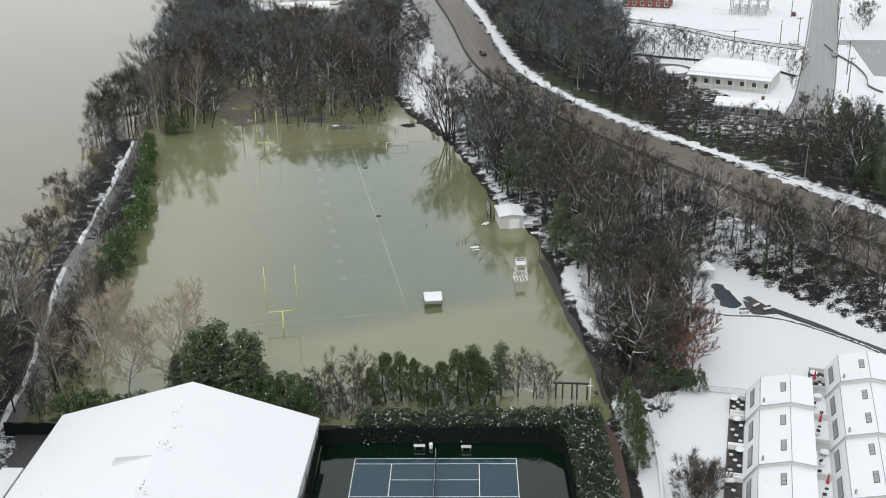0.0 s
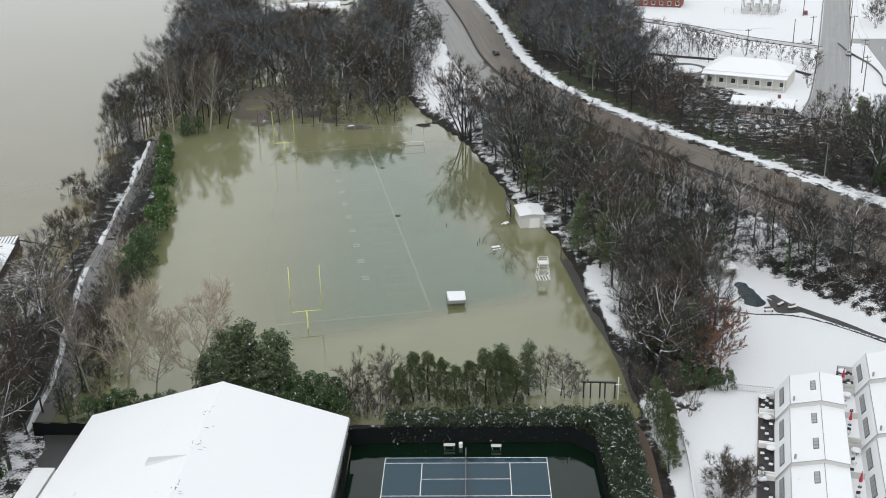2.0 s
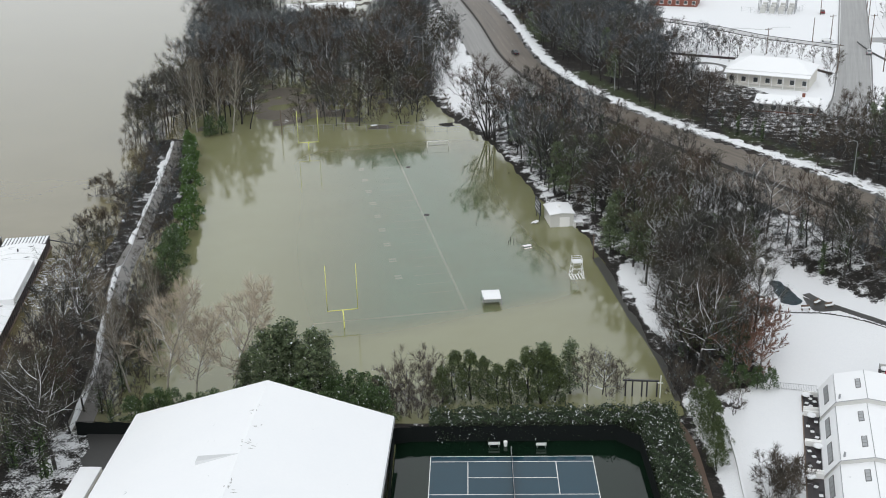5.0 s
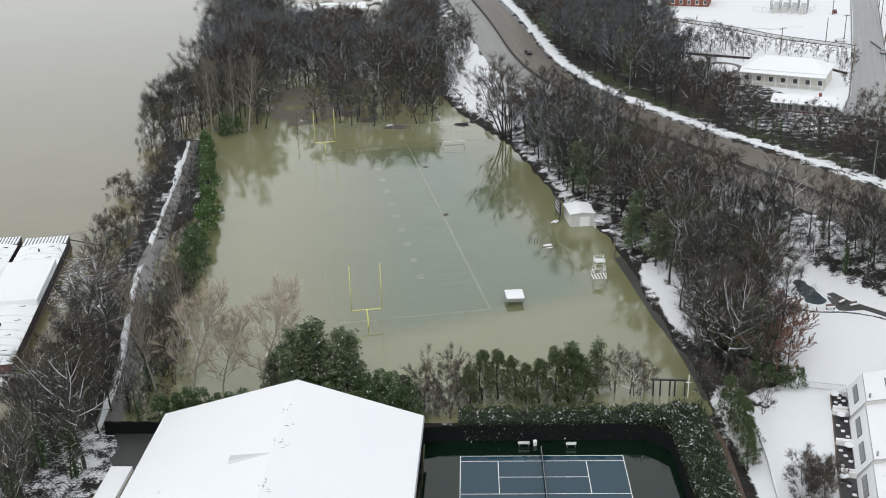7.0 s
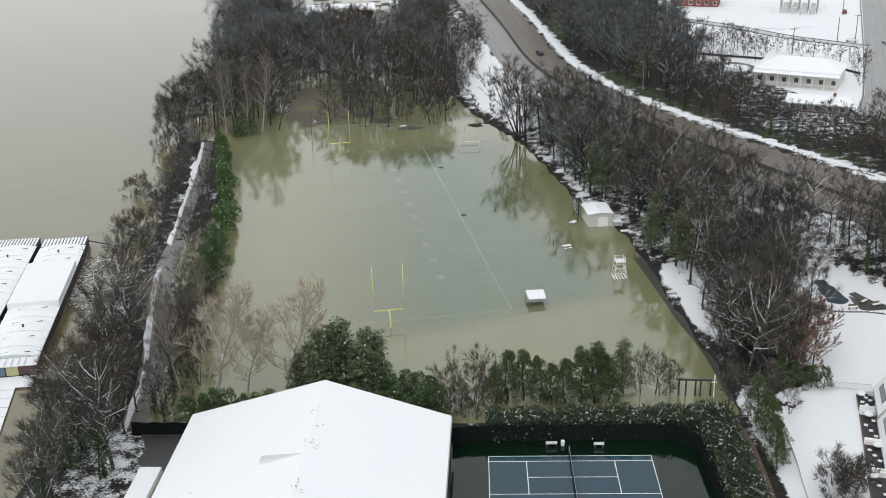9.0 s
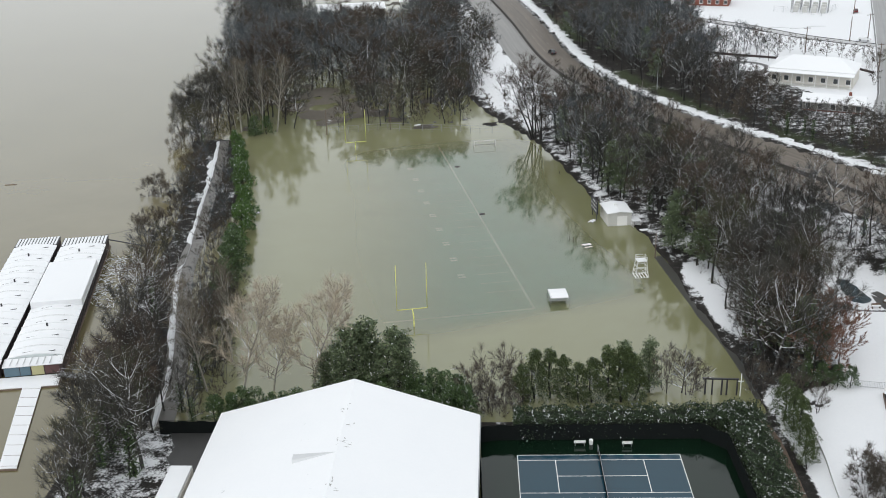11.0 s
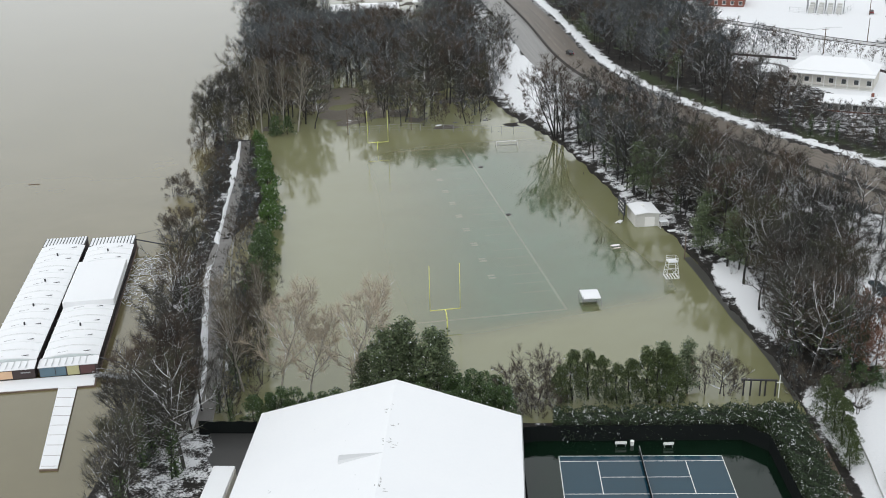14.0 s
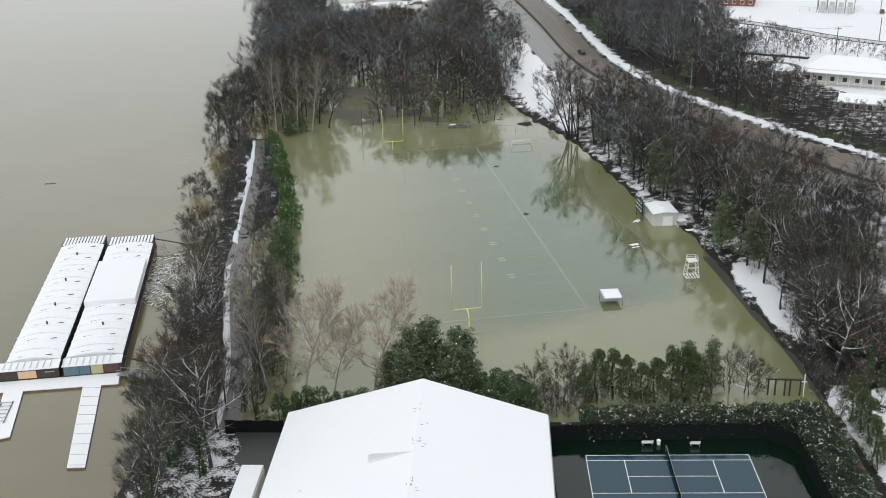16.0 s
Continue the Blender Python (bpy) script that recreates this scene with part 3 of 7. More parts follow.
# ---- trees ----
def tube(v, f, pts, r0, r1, sides=4):
    """Adds a tapered tube along points to the lists."""
    n0, m = len(v), len(pts)
    for i, p in enumerate(pts):
        d = (pts[min(i + 1, m - 1)] - pts[max(i - 1, 0)]).normalized()
        a = d.orthogonal().normalized()
        b = d.cross(a)
        r = r0 + (r1 - r0) * i / (m - 1)
        for j in range(sides):
            w = 2 * math.pi * j / sides
            v.append(p + (a * math.cos(w) + b * math.sin(w)) * r)
    for i in range(m - 1):
        for j in range(sides):
            k = (j + 1) % sides
            f.append((n0 + i * sides + j, n0 + i * sides + k, n0 + (i + 1) * sides + k, n0 + (i + 1) * sides + j))


def blade(v, f, p, d, length, width, rnd):
    """A twig: one thin tapering blade."""
    s = d.cross(Vector((rnd.uniform(-1, 1), rnd.uniform(-1, 1), rnd.uniform(-1, 1)))).normalized() * width
    n = len(v)
    v += [p - s, p + s, p + d * length]
    f.append((n, n + 1, n + 2))


def limb(p, d, length, rnd, bends=3, rise=0.08):
    pts, q = [p], d.normalized()
    for i in range(bends):
        q = (q + Vector((rnd.uniform(-.28, .28), rnd.uniform(-.28, .28), rnd.uniform(-.12, .16) + rise))).normalized()
        pts.append(pts[-1] + q * length / bends)
    return pts


def fork(d, angle, turn):
    """A direction turned away from d by an angle, about d by a turn."""
    a = d.orthogonal().normalized()
    a.rotate(Matrix.Rotation(turn, 3, d))
    return (d * math.cos(angle) + a * math.sin(angle)).normalized()


def bare_tree_meshes(seed, h, limbs=14, subs=6, twigs=20, reach=0.36, rise=0.75, clear=0.22, bark=None, twig=None, width=0.016, thick=1.0, stems=1, leaf=0.0, fine=0.075, droop=0.0):
    """Wood and twigs of a leafless tree of height h: a leader through the crown, limbs that sweep up from it, side branches on those, and a haze of fine twigs."""
    rnd = random.Random(seed)
    v, f, tv, tf = [], [], [], []

    def spray(p, q, d, n):
        for k in range(n):
            u = rnd.random() ** 0.8
            w = fork(d, rnd.uniform(0.2, 1.2), rnd.uniform(0, 6.28))
            w = (w + Vector((0, 0, 0.22 - droop))).normalized()
            blade(tv, tf, p.lerp(q, u), w, h * fine * rnd.uniform(0.55, 1.35) * (1.15 - 0.35 * u), width * rnd.uniform(0.7, 1.3) + leaf * rnd.random(), rnd)

    for stem in range(stems):
        wide = 0.06 if stems == 1 else 0.34
        lean = Vector((rnd.uniform(-wide, wide), rnd.uniform(-wide, wide), 1)).normalized()
        top = h * (1.0 if stem == 0 else rnd.uniform(0.68, 0.92))
        foot = Vector((rnd.uniform(-.03, .03) * h, rnd.uniform(-.03, .03) * h, 0)) if stems > 1 else Vector((0, 0, 0))
        leader, q = [foot - Vector((0, 0, 0.4))], lean
        for i in range(6):
            q = (q + Vector((rnd.uniform(-.13, .13), rnd.uniform(-.13, .13), 0.1))).normalized()
            leader.append(leader[-1] + q * top / 6)
        r = h * 0.0125 * thick / stems ** 0.5
        tube(v, f, leader, r * 1.25, r * 0.12, 5)
        spray(leader[-2], leader[-1], q, twigs)
        turn = rnd.uniform(0, 6.28)
        count = max(3, limbs // stems)
        for i in range(count):
            t = clear + (0.95 - clear) * ((i + rnd.uniform(0, .7)) / count) ** 0.9
            k = min(t * 6, 5.99)
            p = leader[int(k)].lerp(leader[int(k) + 1], k % 1)
            turn += 2.4 + rnd.uniform(-.5, .5)
            c = (t - clear) / (1 - clear)
            long_ = h * reach * (0.42 + 0.72 * math.sin(math.pi * min(1, 0.24 + 0.72 * c))) * rnd.uniform(0.72, 1.15)
            d = Vector((math.cos(turn), math.sin(turn), rise * rnd.uniform(0.6, 1.4) + 0.7 * c)).normalized()
            arm = [p]
            for b in range(4):
                d = (d + Vector((rnd.uniform(-.2, .2), rnd.uniform(-.2, .2), rnd.uniform(-.08, .2) - droop * b * .4))).normalized()
                arm.append(arm[-1] + d * long_ / 4)
            rr = r * (0.62 - 0.38 * c) * rnd.uniform(0.75, 1.0)
            tube(v, f, arm, rr, rr * 0.25, 3)
            spray(arm[3], arm[4], d, twigs)
            for j in range(subs):
                u = 0.9 + 3.0 * (j + rnd.random()) / subs
                n = int(min(u, 3.99))
                s = arm[n].lerp(arm[n + 1], min(u, 3.99) - n)
                e = fork((arm[n + 1] - arm[n]).normalized(), rnd.uniform(0.45, 1.0), rnd.uniform(0, 6.28))
                e = (e + Vector((0, 0, 0.22 - droop))).normalized()
                ln = long_ * 0.44 * (1.3 - 0.2 * u) * rnd.uniform(0.7, 1.25)
                mid = s + e * ln * 0.5
                e2 = (e + Vector((rnd.uniform(-.3, .3), rnd.uniform(-.3, .3), rnd.uniform(-.1, .3)))).normalized()
                end = mid + e2 * ln * 0.5
                tube(v, f, [s, mid, end], rr * 0.42, rr * 0.1, 3)
                spray(s.lerp(mid, 0.4), mid, e, twigs // 3)
                spray(mid, end, e2, twigs - twigs // 3)
    return mesh("trunk", v, f, bark or BARK), mesh("crown", tv, tf, twig or TWIGS)


def ivy_mesh(seed, h):
    """Ivy leaves climbing a bole and the first limbs."""
    rnd = random.Random(seed)
    v, f = [], []
    for i in range(700):
        t = rnd.random() ** 1.2
        w, r = rnd.uniform(0, 6.28), abs(rnd.gauss(0.45, 0.35)) * (1.2 - 0.3 * t) + 1.4 * max(0, t - .6) * rnd.random()
        leaves(v, f, Vector((r * math.cos(w), r * math.sin(w), h * (0.02 + 0.6 * t))), rnd.uniform(0.12, 0.26), rnd, 0.6)
    return mesh("ivy", v, f, LEAF)


def leaves(v, f, p, size, rnd, up=0.4):
    """One leaf or tuft: a bent four-sided piece."""
    n = Vector((rnd.gauss(0, 1), rnd.gauss(0, 1), rnd.gauss(0, 1) + up)).normalized()
    a = n.orthogonal().normalized()
    a.rotate(Matrix.Rotation(rnd.uniform(0, 6.28), 3, n))
    b = n.cross(a)
    k = len(v)
    v += [p - a * size, p + b * size * 0.55 - n * size * 0.15, p + a * size, p - b * size * 0.55 - n * size * 0.15]
    f.append((k, k + 1, k + 2, k + 3))


def broadleaf_meshes(seed, h, width, mat, count=5000, size=0.17, taper=0.82, lump=0.12, lobe_count=75):
    """Trunk and dense leafy crown of a holly or magnolia: lobes of leaves round a dark inner mass."""
    rnd = random.Random(seed)
    v, f = [], []
    tube(v, f, limb(Vector((0, 0, -0.3)), Vector((0, 0, 1)), h * 0.8, rnd, 4, 0.4), h * 0.02, h * 0.006, 6)
    for i in range(8):
        w = rnd.uniform(0, 6.28)
        tube(v, f, limb(Vector((0, 0, h * rnd.uniform(0.15, 0.6))), Vector((math.cos(w), math.sin(w), 0.6)), width * 0.4, rnd, 3), h * 0.006, h * 0.002, 4)
    lobes = []
    for i in range(lobe_count):
        t = rnd.random() ** 0.9
        w = rnd.uniform(0, 6.28)
        r = width / 2 * (1 - taper * t) * rnd.uniform(0.35, 1.0)
        lobes.append((Vector((r * math.cos(w), r * math.sin(w), h * (0.1 + 0.82 * t))), width * lump * rnd.uniform(0.6, 1.5) * (1.1 - 0.4 * t)))
    lv, lf = [], []
    for i in range(count):
        c, r = lobes[rnd.randrange(len(lobes))]
        d = Vector((rnd.gauss(0, 1), rnd.gauss(0, 1), rnd.gauss(0, 1) + 0.35)).normalized()
        leaves(lv, lf, c + d * r * rnd.uniform(0.55, 1.08) * Vector((1, 1, 1.25)).length / 1.88, size * rnd.uniform(0.6, 1.3), rnd)
    return mesh("trunk", v, f, BARK), mesh("crown", lv, lf, mat)


def pine_meshes(seed, h, width, count=3000, size=0.24):
    """Trunk, whorls of limbs and tufts of needles."""
    rnd = random.Random(seed)
    v, f, lv, lf = [], [], [], []
    trunk = limb(Vector((0, 0, -0.3)), Vector((0, 0, 1)), h, rnd, 6, 0.5)
    tube(v, f, trunk, h * 0.017, h * 0.003, 6)
    n = 46
    for i in range(n):
        t = 0.18 + 0.8 * i / n
        k = t * 6
        j = min(int(k), 5)
        p = trunk[j].lerp(trunk[j + 1], k - j)
        w = i * 2.4 + rnd.uniform(-.5, .5)
        ln = width / 2 * (1.05 - 0.82 * t) * rnd.uniform(0.6, 1.15)
        lp = limb(p, Vector((math.cos(w), math.sin(w), 0.15)), ln, rnd, 3, 0.02)
        tube(v, f, lp, h * 0.004, h * 0.001, 4)
        for c in range(count // n):
            u = rnd.random() ** 0.6 * 3
            q = min(int(u), 2)
            s = lp[q].lerp(lp[q + 1], u - q)
            leaves(lv, lf, s + Vector((rnd.gauss(0, .4), rnd.gauss(0, .4), rnd.gauss(0.05, .22))), size * rnd.uniform(0.6, 1.2), rnd, 1.2)
    return mesh("trunk", v, f, BARK), mesh("crown", lv, lf, NEEDLES)


def tree_kind(name, label, category, group, meshes):
    """A first tree of a kind, away under the ground line of the list; copies share its meshes."""
    ob = thing(name, label, category, group)
    part("trunk", meshes[0], ob)
    part("crown", meshes[1], ob)
    return ob


KINDS = {}


def plant(kind, x, y, scale=1.0, turn=None, z=None, rnd=random.Random(5)):
    """Plants a tree of a kind; the first of a kind is the model itself."""
    variants = KINDS[kind]
    i = rnd.randrange(len(variants))
    model, used = variants[i]
    m = pose(x, y, ground_z(x, y) - 0.05 if z is None else z, 0, 0, rnd.uniform(0, 360) if turn is None else turn)
    ob = model if not used else copy_thing(model, m)
    variants[i] = (model, True)
    ob.matrix_basis = m @ Matrix.Scale(scale, 4)
    return ob


def kinds():
    tall = "leafless grey-brown tree with fine twigs and traces of snow"
    hues = (TWIGS, BROWN_TWIGS, TWIGS, OLIVE_TWIGS, BROWN_TWIGS, TWIGS)
    KINDS["tall"] = [(tree_kind("bare_tree", tall, "tree", "leafless trees", bare_tree_meshes(10 + i, 16, 15, 6, 22, 0.34 + 0.03 * (i % 3), 0.65, 0.22 + 0.06 * (i % 3), twig=hues[i], width=0.019, fine=0.11)), False) for i in range(6)]
    KINDS["wide"] = [(tree_kind("bare_tree", "broad old leafless tree with a rounded crown", "tree", "broad old trees", bare_tree_meshes(40 + i, 17, 33, 7, 22, 0.36, 0.55, 0.24, twig=hues[i], thick=1.7, width=0.019, fine=0.10, stems=4)), False) for i in range(3)]
    KINDS["snowy"] = [(tree_kind("bare_tree", "leafless tree whose limbs are lined white with snow", "tree", "snow-lined trees",
                                 bare_tree_meshes(20 + i, 15, 14, 5, 18, 0.44, 0.35, 0.26, SNOWY_BARK, hues[i + 1], thick=1.2, width=0.018, fine=0.105)), False) for i in range(3)]
    KINDS["ivy"] = [(tree_kind("ivy_tree", "leafless tree with dark green ivy up its trunk", "tree", "ivy-clad trees", bare_tree_meshes(25 + i, 14, 14, 5, 21, 0.38, 0.6, 0.2, twig=hues[i], width=0.019, fine=0.11)), False) for i in range(3)]
    for i, (model, used) in enumerate(KINDS["ivy"]):
        part("ivy", ivy_mesh(400 + i, 14), model, "dark green climbing ivy")
    KINDS["small"] = [(tree_kind("bare_tree", "small leafless tree with dense brown twigs", "tree", "small leafless trees",
                                 bare_tree_meshes(30 + i, 8, 15, 4, 22, 0.42, 0.75, 0.1, SHRUB_BARK, SHRUB_TWIGS, width=0.0145, stems=3, fine=0.13)), False) for i in range(4)]
    KINDS["pale"] = [(tree_kind("sycamore_tree", "pale leafless sycamore with light tan twigs", "tree", "pale sycamores",
                                bare_tree_meshes(50 + i, 15, 24, 8, 26, 0.36, 0.8, 0.2, PALE_BARK, PALE_TWIGS, 0.010, thick=0.8, leaf=0.012, fine=0.095)), False) for i in range(3)]
    KINDS["slim"] = [(tree_kind("poplar_tree", "slim upright leafless poplar with pale tan branches", "tree", "slim poplars",
                                bare_tree_meshes(55 + i, 15, 18, 5, 20, 0.25, 1.5, 0.28, PALE_BARK, TAN_TWIGS, 0.011, thick=0.7, fine=0.085)), False) for i in range(2)]
    KINDS["rust"] = [(tree_kind("oak_tree", "tree holding rusty brown dead leaves", "tree", "rusty oaks",
                                bare_tree_meshes(60 + i, 10, 18, 8, 36, 0.52, 0.4, 0.10, SNOWY_BARK, RUST_LEAVES, 0.02, leaf=0.045, fine=0.05)), False) for i in range(2)]
    KINDS["shrub"] = [(tree_kind("bare_shrub", "rounded leafless shrub with many thin stems", "shrub", "leafless shrubs",
                                 bare_tree_meshes(70 + i, 4.2, 15, 4, 18, 0.5, 0.6, 0.06, SHRUB_BARK, SHRUB_TWIGS, width=0.015, stems=5, fine=0.19, droop=0.08)), False) for i in range(3)]
    KINDS["holly"] = [(tree_kind("holly_tree", "dense green holly tree with flecks of snow", "tree", "hollies", broadleaf_meshes(80 + i, 10, 8.2, LEAF, 3600, 0.19, 0.66, 0.11, 60)), False) for i in range(4)]
    KINDS["bright"] = [(tree_kind("magnolia_tree", "bright green leafy evergreen beside the flooded pitch", "tree", "magnolias",
                                  broadleaf_meshes(90 + i, 8, 7.0, LEAF_BRIGHT, 4200, 0.20, 0.6, 0.15, 26)), False) for i in range(5)]
    KINDS["cypress"] = [(tree_kind("cypress_tree", "yellow-green pointed cypress beside the court", "tree", "cypresses",
                                   broadleaf_meshes(95 + i, 10, 7.0, LEAF_CYPRESS, 8500, 0.105, 0.80, 0.10, 75)), False) for i in range(3)]
    KINDS["pine"] = [(tree_kind("pine_tree", "dark green pine with loose needle tufts", "tree", "pines", pine_meshes(100 + i, 13, 7.6, 3400, 0.23)), False) for i in range(3)]


kinds()


def far_makes():
    """Plainer trees for woods that stay far off."""
    # most makes take the haze-tinted twig colour
    hues = (HAZE_TWIGS, TWIGS, HAZE_TWIGS, BROWN_TWIGS, HAZE_TWIGS)
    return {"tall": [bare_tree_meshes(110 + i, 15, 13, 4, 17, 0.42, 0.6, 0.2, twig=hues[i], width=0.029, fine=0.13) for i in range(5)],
            "small": [bare_tree_meshes(120 + i, 8, 9, 3, 12, 0.44, 0.7, 0.1, SHRUB_BARK, (SHRUB_TWIGS, HAZE_TWIGS)[i % 2], width=0.024, stems=3, fine=0.15) for i in range(4)],
            "shrub": [bare_tree_meshes(130 + i, 4.2, 9, 2, 7, 0.5, 0.6, 0.06, SHRUB_BARK, (SHRUB_TWIGS, HAZE_TWIGS)[i % 2], width=0.02, stems=3, fine=0.22, droop=0.06) for i in range(4)],
            "pine": [pine_meshes(140 + i, 13, 8.0, 1000, 0.36) for i in range(2)]}


def stuff_woods(name, label, placed):
    """Woods or brush past counting: trees of several makes joined into one object."""
    mats = [BARK, TWIGS, NEEDLES, SHRUB_BARK, SHRUB_TWIGS, BROWN_TWIGS, HAZE_TWIGS]
    makes = {}
    for k, sets in far_makes().items():
        makes[k] = []
        for pair in sets:
            both = []
            for me in pair:
                co = np.empty(len(me.vertices) * 3)
                me.vertices.foreach_get("co", co)
                loops = np.empty(len(me.loops), np.int32)
                me.loops.foreach_get("vertex_index", loops)
                sizes = np.empty(len(me.polygons), np.int32)
                me.polygons.foreach_get("loop_total", sizes)
                both.append((co.reshape(-1, 3), loops, sizes, mats.index(me.materials[0])))
            makes[k].append(both)
    rnd = random.Random(77)
    zs = height_of(np.array([p[1] for p in placed]), np.array([p[2] for p in placed]))
    vs, ls, ss, ms, n = [], [], [], [], 0
    for (kind, x, y, sc), z in zip(placed, zs):
        a = rnd.uniform(0, 6.28)
        rot = np.array([[math.cos(a), -math.sin(a), 0], [math.sin(a), math.cos(a), 0], [0, 0, 1]]) * sc
        for co, loops, sizes, mi in rnd.choice(makes[kind]):
            vs.append(co @ rot.T + np.array([x, y, z]))
            ls.append(loops + n)
            ss.append(sizes)
            ms.append(np.full(len(sizes), mi, np.int32))
            n += len(co)
    v, l, s, m = np.concatenate(vs), np.concatenate(ls), np.concatenate(ss), np.concatenate(ms)
    me = bpy.data.meshes.new(name)
    me.vertices.add(len(v))
    me.vertices.foreach_set("co", v.astype(np.float32).reshape(-1))
    me.loops.add(len(l))
    me.loops.foreach_set("vertex_index", l.astype(np.int32))
    me.polygons.add(len(s))
    me.polygons.foreach_set("loop_start", (np.cumsum(s) - s).astype(np.int32))
    me.polygons.foreach_set("loop_total", s.astype(np.int32))
    for q in mats:
        me.materials.append(q)
    me.polygons.foreach_set("material_index", m)
    me.update(calc_edges=True)
    tagged(new(name, me), label, "woods", kind="stuff")


def scatter(polygon, spacing, seed, tries=40, keep=lambda x, y: True):
    """Points at least the spacing apart inside a polygon."""
    rnd = random.Random(seed)
    xs, ys = [p[0] for p in polygon], [p[1] for p in polygon]
    area = abs(sum(xs[i - 1] * ys[i] - xs[i] * ys[i - 1] for i in range(len(xs)))) / 2
    pts = []
    for _ in range(int(area / spacing ** 2 * tries / 4)):
        x, y = rnd.uniform(min(xs), max(xs)), rnd.uniform(min(ys), max(ys))
        inside = False
        for i in range(len(xs)):
            if (ys[i - 1] > y) != (ys[i] > y) and x < (xs[i - 1] - xs[i]) * (y - ys[i]) / (ys[i - 1] - ys[i]) + xs[i]:
                inside = not inside
        if inside and keep(x, y) and all((x - a) ** 2 + (y - b) ** 2 > spacing ** 2 for a, b in pts):
            pts.append((x, y))
    return pts


def forest():
    rnd = random.Random(7)
    off_road = lambda x, y: not -1.5 < float(road_distance(np.array([x]), np.array([y]))[0]) < EDGE(y) + 4.5
    # between the pitch and the road
    east = [(25, 158), (25.5, 184), (24, 200), (23, 216), (21, 230), (14, 246), (9, 262), (4.5, 285), (2, 300), (10, 322), (24, 288), (38, 251), (48, 232), (60, 214), (78, 194), (70, 191), (60, 199), (52, 205), (43, 206), (43, 190), (39, 180), (38, 160)]
    far, brush = [], []
    for x, y in scatter(east, 3.3, 1, keep=off_road):
        k = rnd.choices(["tall", "small", "pine", "shrub", "snowy", "ivy"], [4.4, 1.2, 2.0, .3, 3.4, 3.4])[0]
        rd = float(road_distance(np.array([x]), np.array([y]))[0])
        if rd > -13:
            k = rnd.choice(["small", "small", "ivy", "tall", "snowy"])
        sc = rnd.uniform(0.75, 1.1)
        if rd > -13:
            sc = rnd.uniform(0.75, 0.95) if k != "small" else rnd.uniform(1.1, 1.5)
        if (y > 258 or x > 46) and k in ("tall", "small", "shrub"):
            brush.append((k, x, y, sc))
        else:
            plant(k, x, y, sc, rnd=rnd)
    for x, y in scatter([(60, 206), (67, 193), (77, 179), (92, 163), (104, 168), (86, 190), (66, 212)], 3.6, 6, keep=off_road):
        plant(rnd.choices(["tall", "small"], [3, 1])[0], x, y, rnd.uniform(0.55, 0.8), rnd=rnd)
    # woods behind the pitch, standing in water
    nw = [(-100, 318), (-20, 320), (-25, 350), (-26, 400), (-24, 440), (-28, 520), (-60, 530), (-121, 530), (-109, 430), (-103, 362), (-101, 324)]
    clearing = lambda x, y: not ((x + 67) ** 2 / 10 ** 2 + (y - 342) ** 2 / 27 ** 2 < 1) and not (-90 < x < -44 and y > 478)
    for x, y in scatter(nw, 4.9, 2, keep=clearing):
        k = rnd.choices(["tall", "small", "shrub"], [8, 2, 1])[0]
        sc = rnd.uniform(0.95, 1.3) if y > 335 else rnd.uniform(0.8, 1.1)
        if y > 428 and -92 < x < -42:
            k, sc = rnd.choice(["small", "tall"]), rnd.uniform(.5, .7)
        if y < 345 and x > -60:
            sc *= .68
        if y > 352:
            far.append((k, x, y, sc))
        else:
            plant(k, x, y, sc, rnd=rnd)
    # beyond the road
    ne = [(11, 520), (17, 436), (21, 392), (30, 355), (38, 334), (49, 300), (61, 267), (78, 240), (104, 212), (134, 206), (126, 262), (112, 290), (102, 300), (90, 290), (72, 300), (68, 330), (62, 345), (60, 380), (62, 430), (56, 520)]
    for x, y in scatter(ne, 4.3, 3, keep=off_road):
        k = rnd.choices(["tall", "small", "pine", "shrub"], [7, 2, 0.8, 1])[0]
        sc = rnd.uniform(0.8, 1.1)
        if 60 < x < 98 and 250 < y < 312:
            k, sc = rnd.choice(["small", "tall", "ivy", "ivy", "small"]), rnd.uniform(.5, .7) if y < 286 else rnd.uniform(.3, .42)
            if k == "small":
                sc *= 1.6
            if 70 < x < 94 and 282 < y:
                k, sc = "small", rnd.uniform(.3, .45)
        elif x > 56 and 308 < y < 368:
            sc = rnd.uniform(.4, .55)
        elif x >= 94 and y < 292:
            k, sc = rnd.choice(["pine", "pine", "tall", "small"]), rnd.uniform(.5, .75)
        if (x - 70.5) ** 2 + (y - 358) ** 2 < 170:
            continue
        if y > 330 or x > 104:
            far.append((k, x, y, sc))
        else:
            plant(k, x, y, sc, rnd=rnd)
    # the river bank
    bank = [(-81, 120), (-79.5, 160), (-84, 182), (-89, 200), (-93, 222), (-98, 255), (-107, 316), (-97, 316), (-92, 280), (-88, 240), (-86, 220), (-81, 190), (-76.5, 168), (-73, 120)]
    for x, y in scatter(bank, 2.9, 4, keep=lambda x, y: not (-103 < x < -88 and 196 < y < 219)):
        k = rnd.choices(["tall", "small", "ivy", "snowy"], [4.5, 3, 1.7, .8])[0]
        if (y < 136 and x < -79) or (186 < y < 225 and x < -85):
            continue
        if y < 196:
            # broad older trees on the lower bank
            if rnd.random() < .5:
                plant(rnd.choice(["tall", "ivy", "ivy", "ivy", "snowy", "tall"]), x, y, rnd.uniform(.8, 1.1), rnd=rnd)
            continue
        if 222 < y < 296:
            if rnd.random() < .45:
                plant("shrub", x, y, rnd.uniform(.6, 1.1), rnd=rnd)
            continue
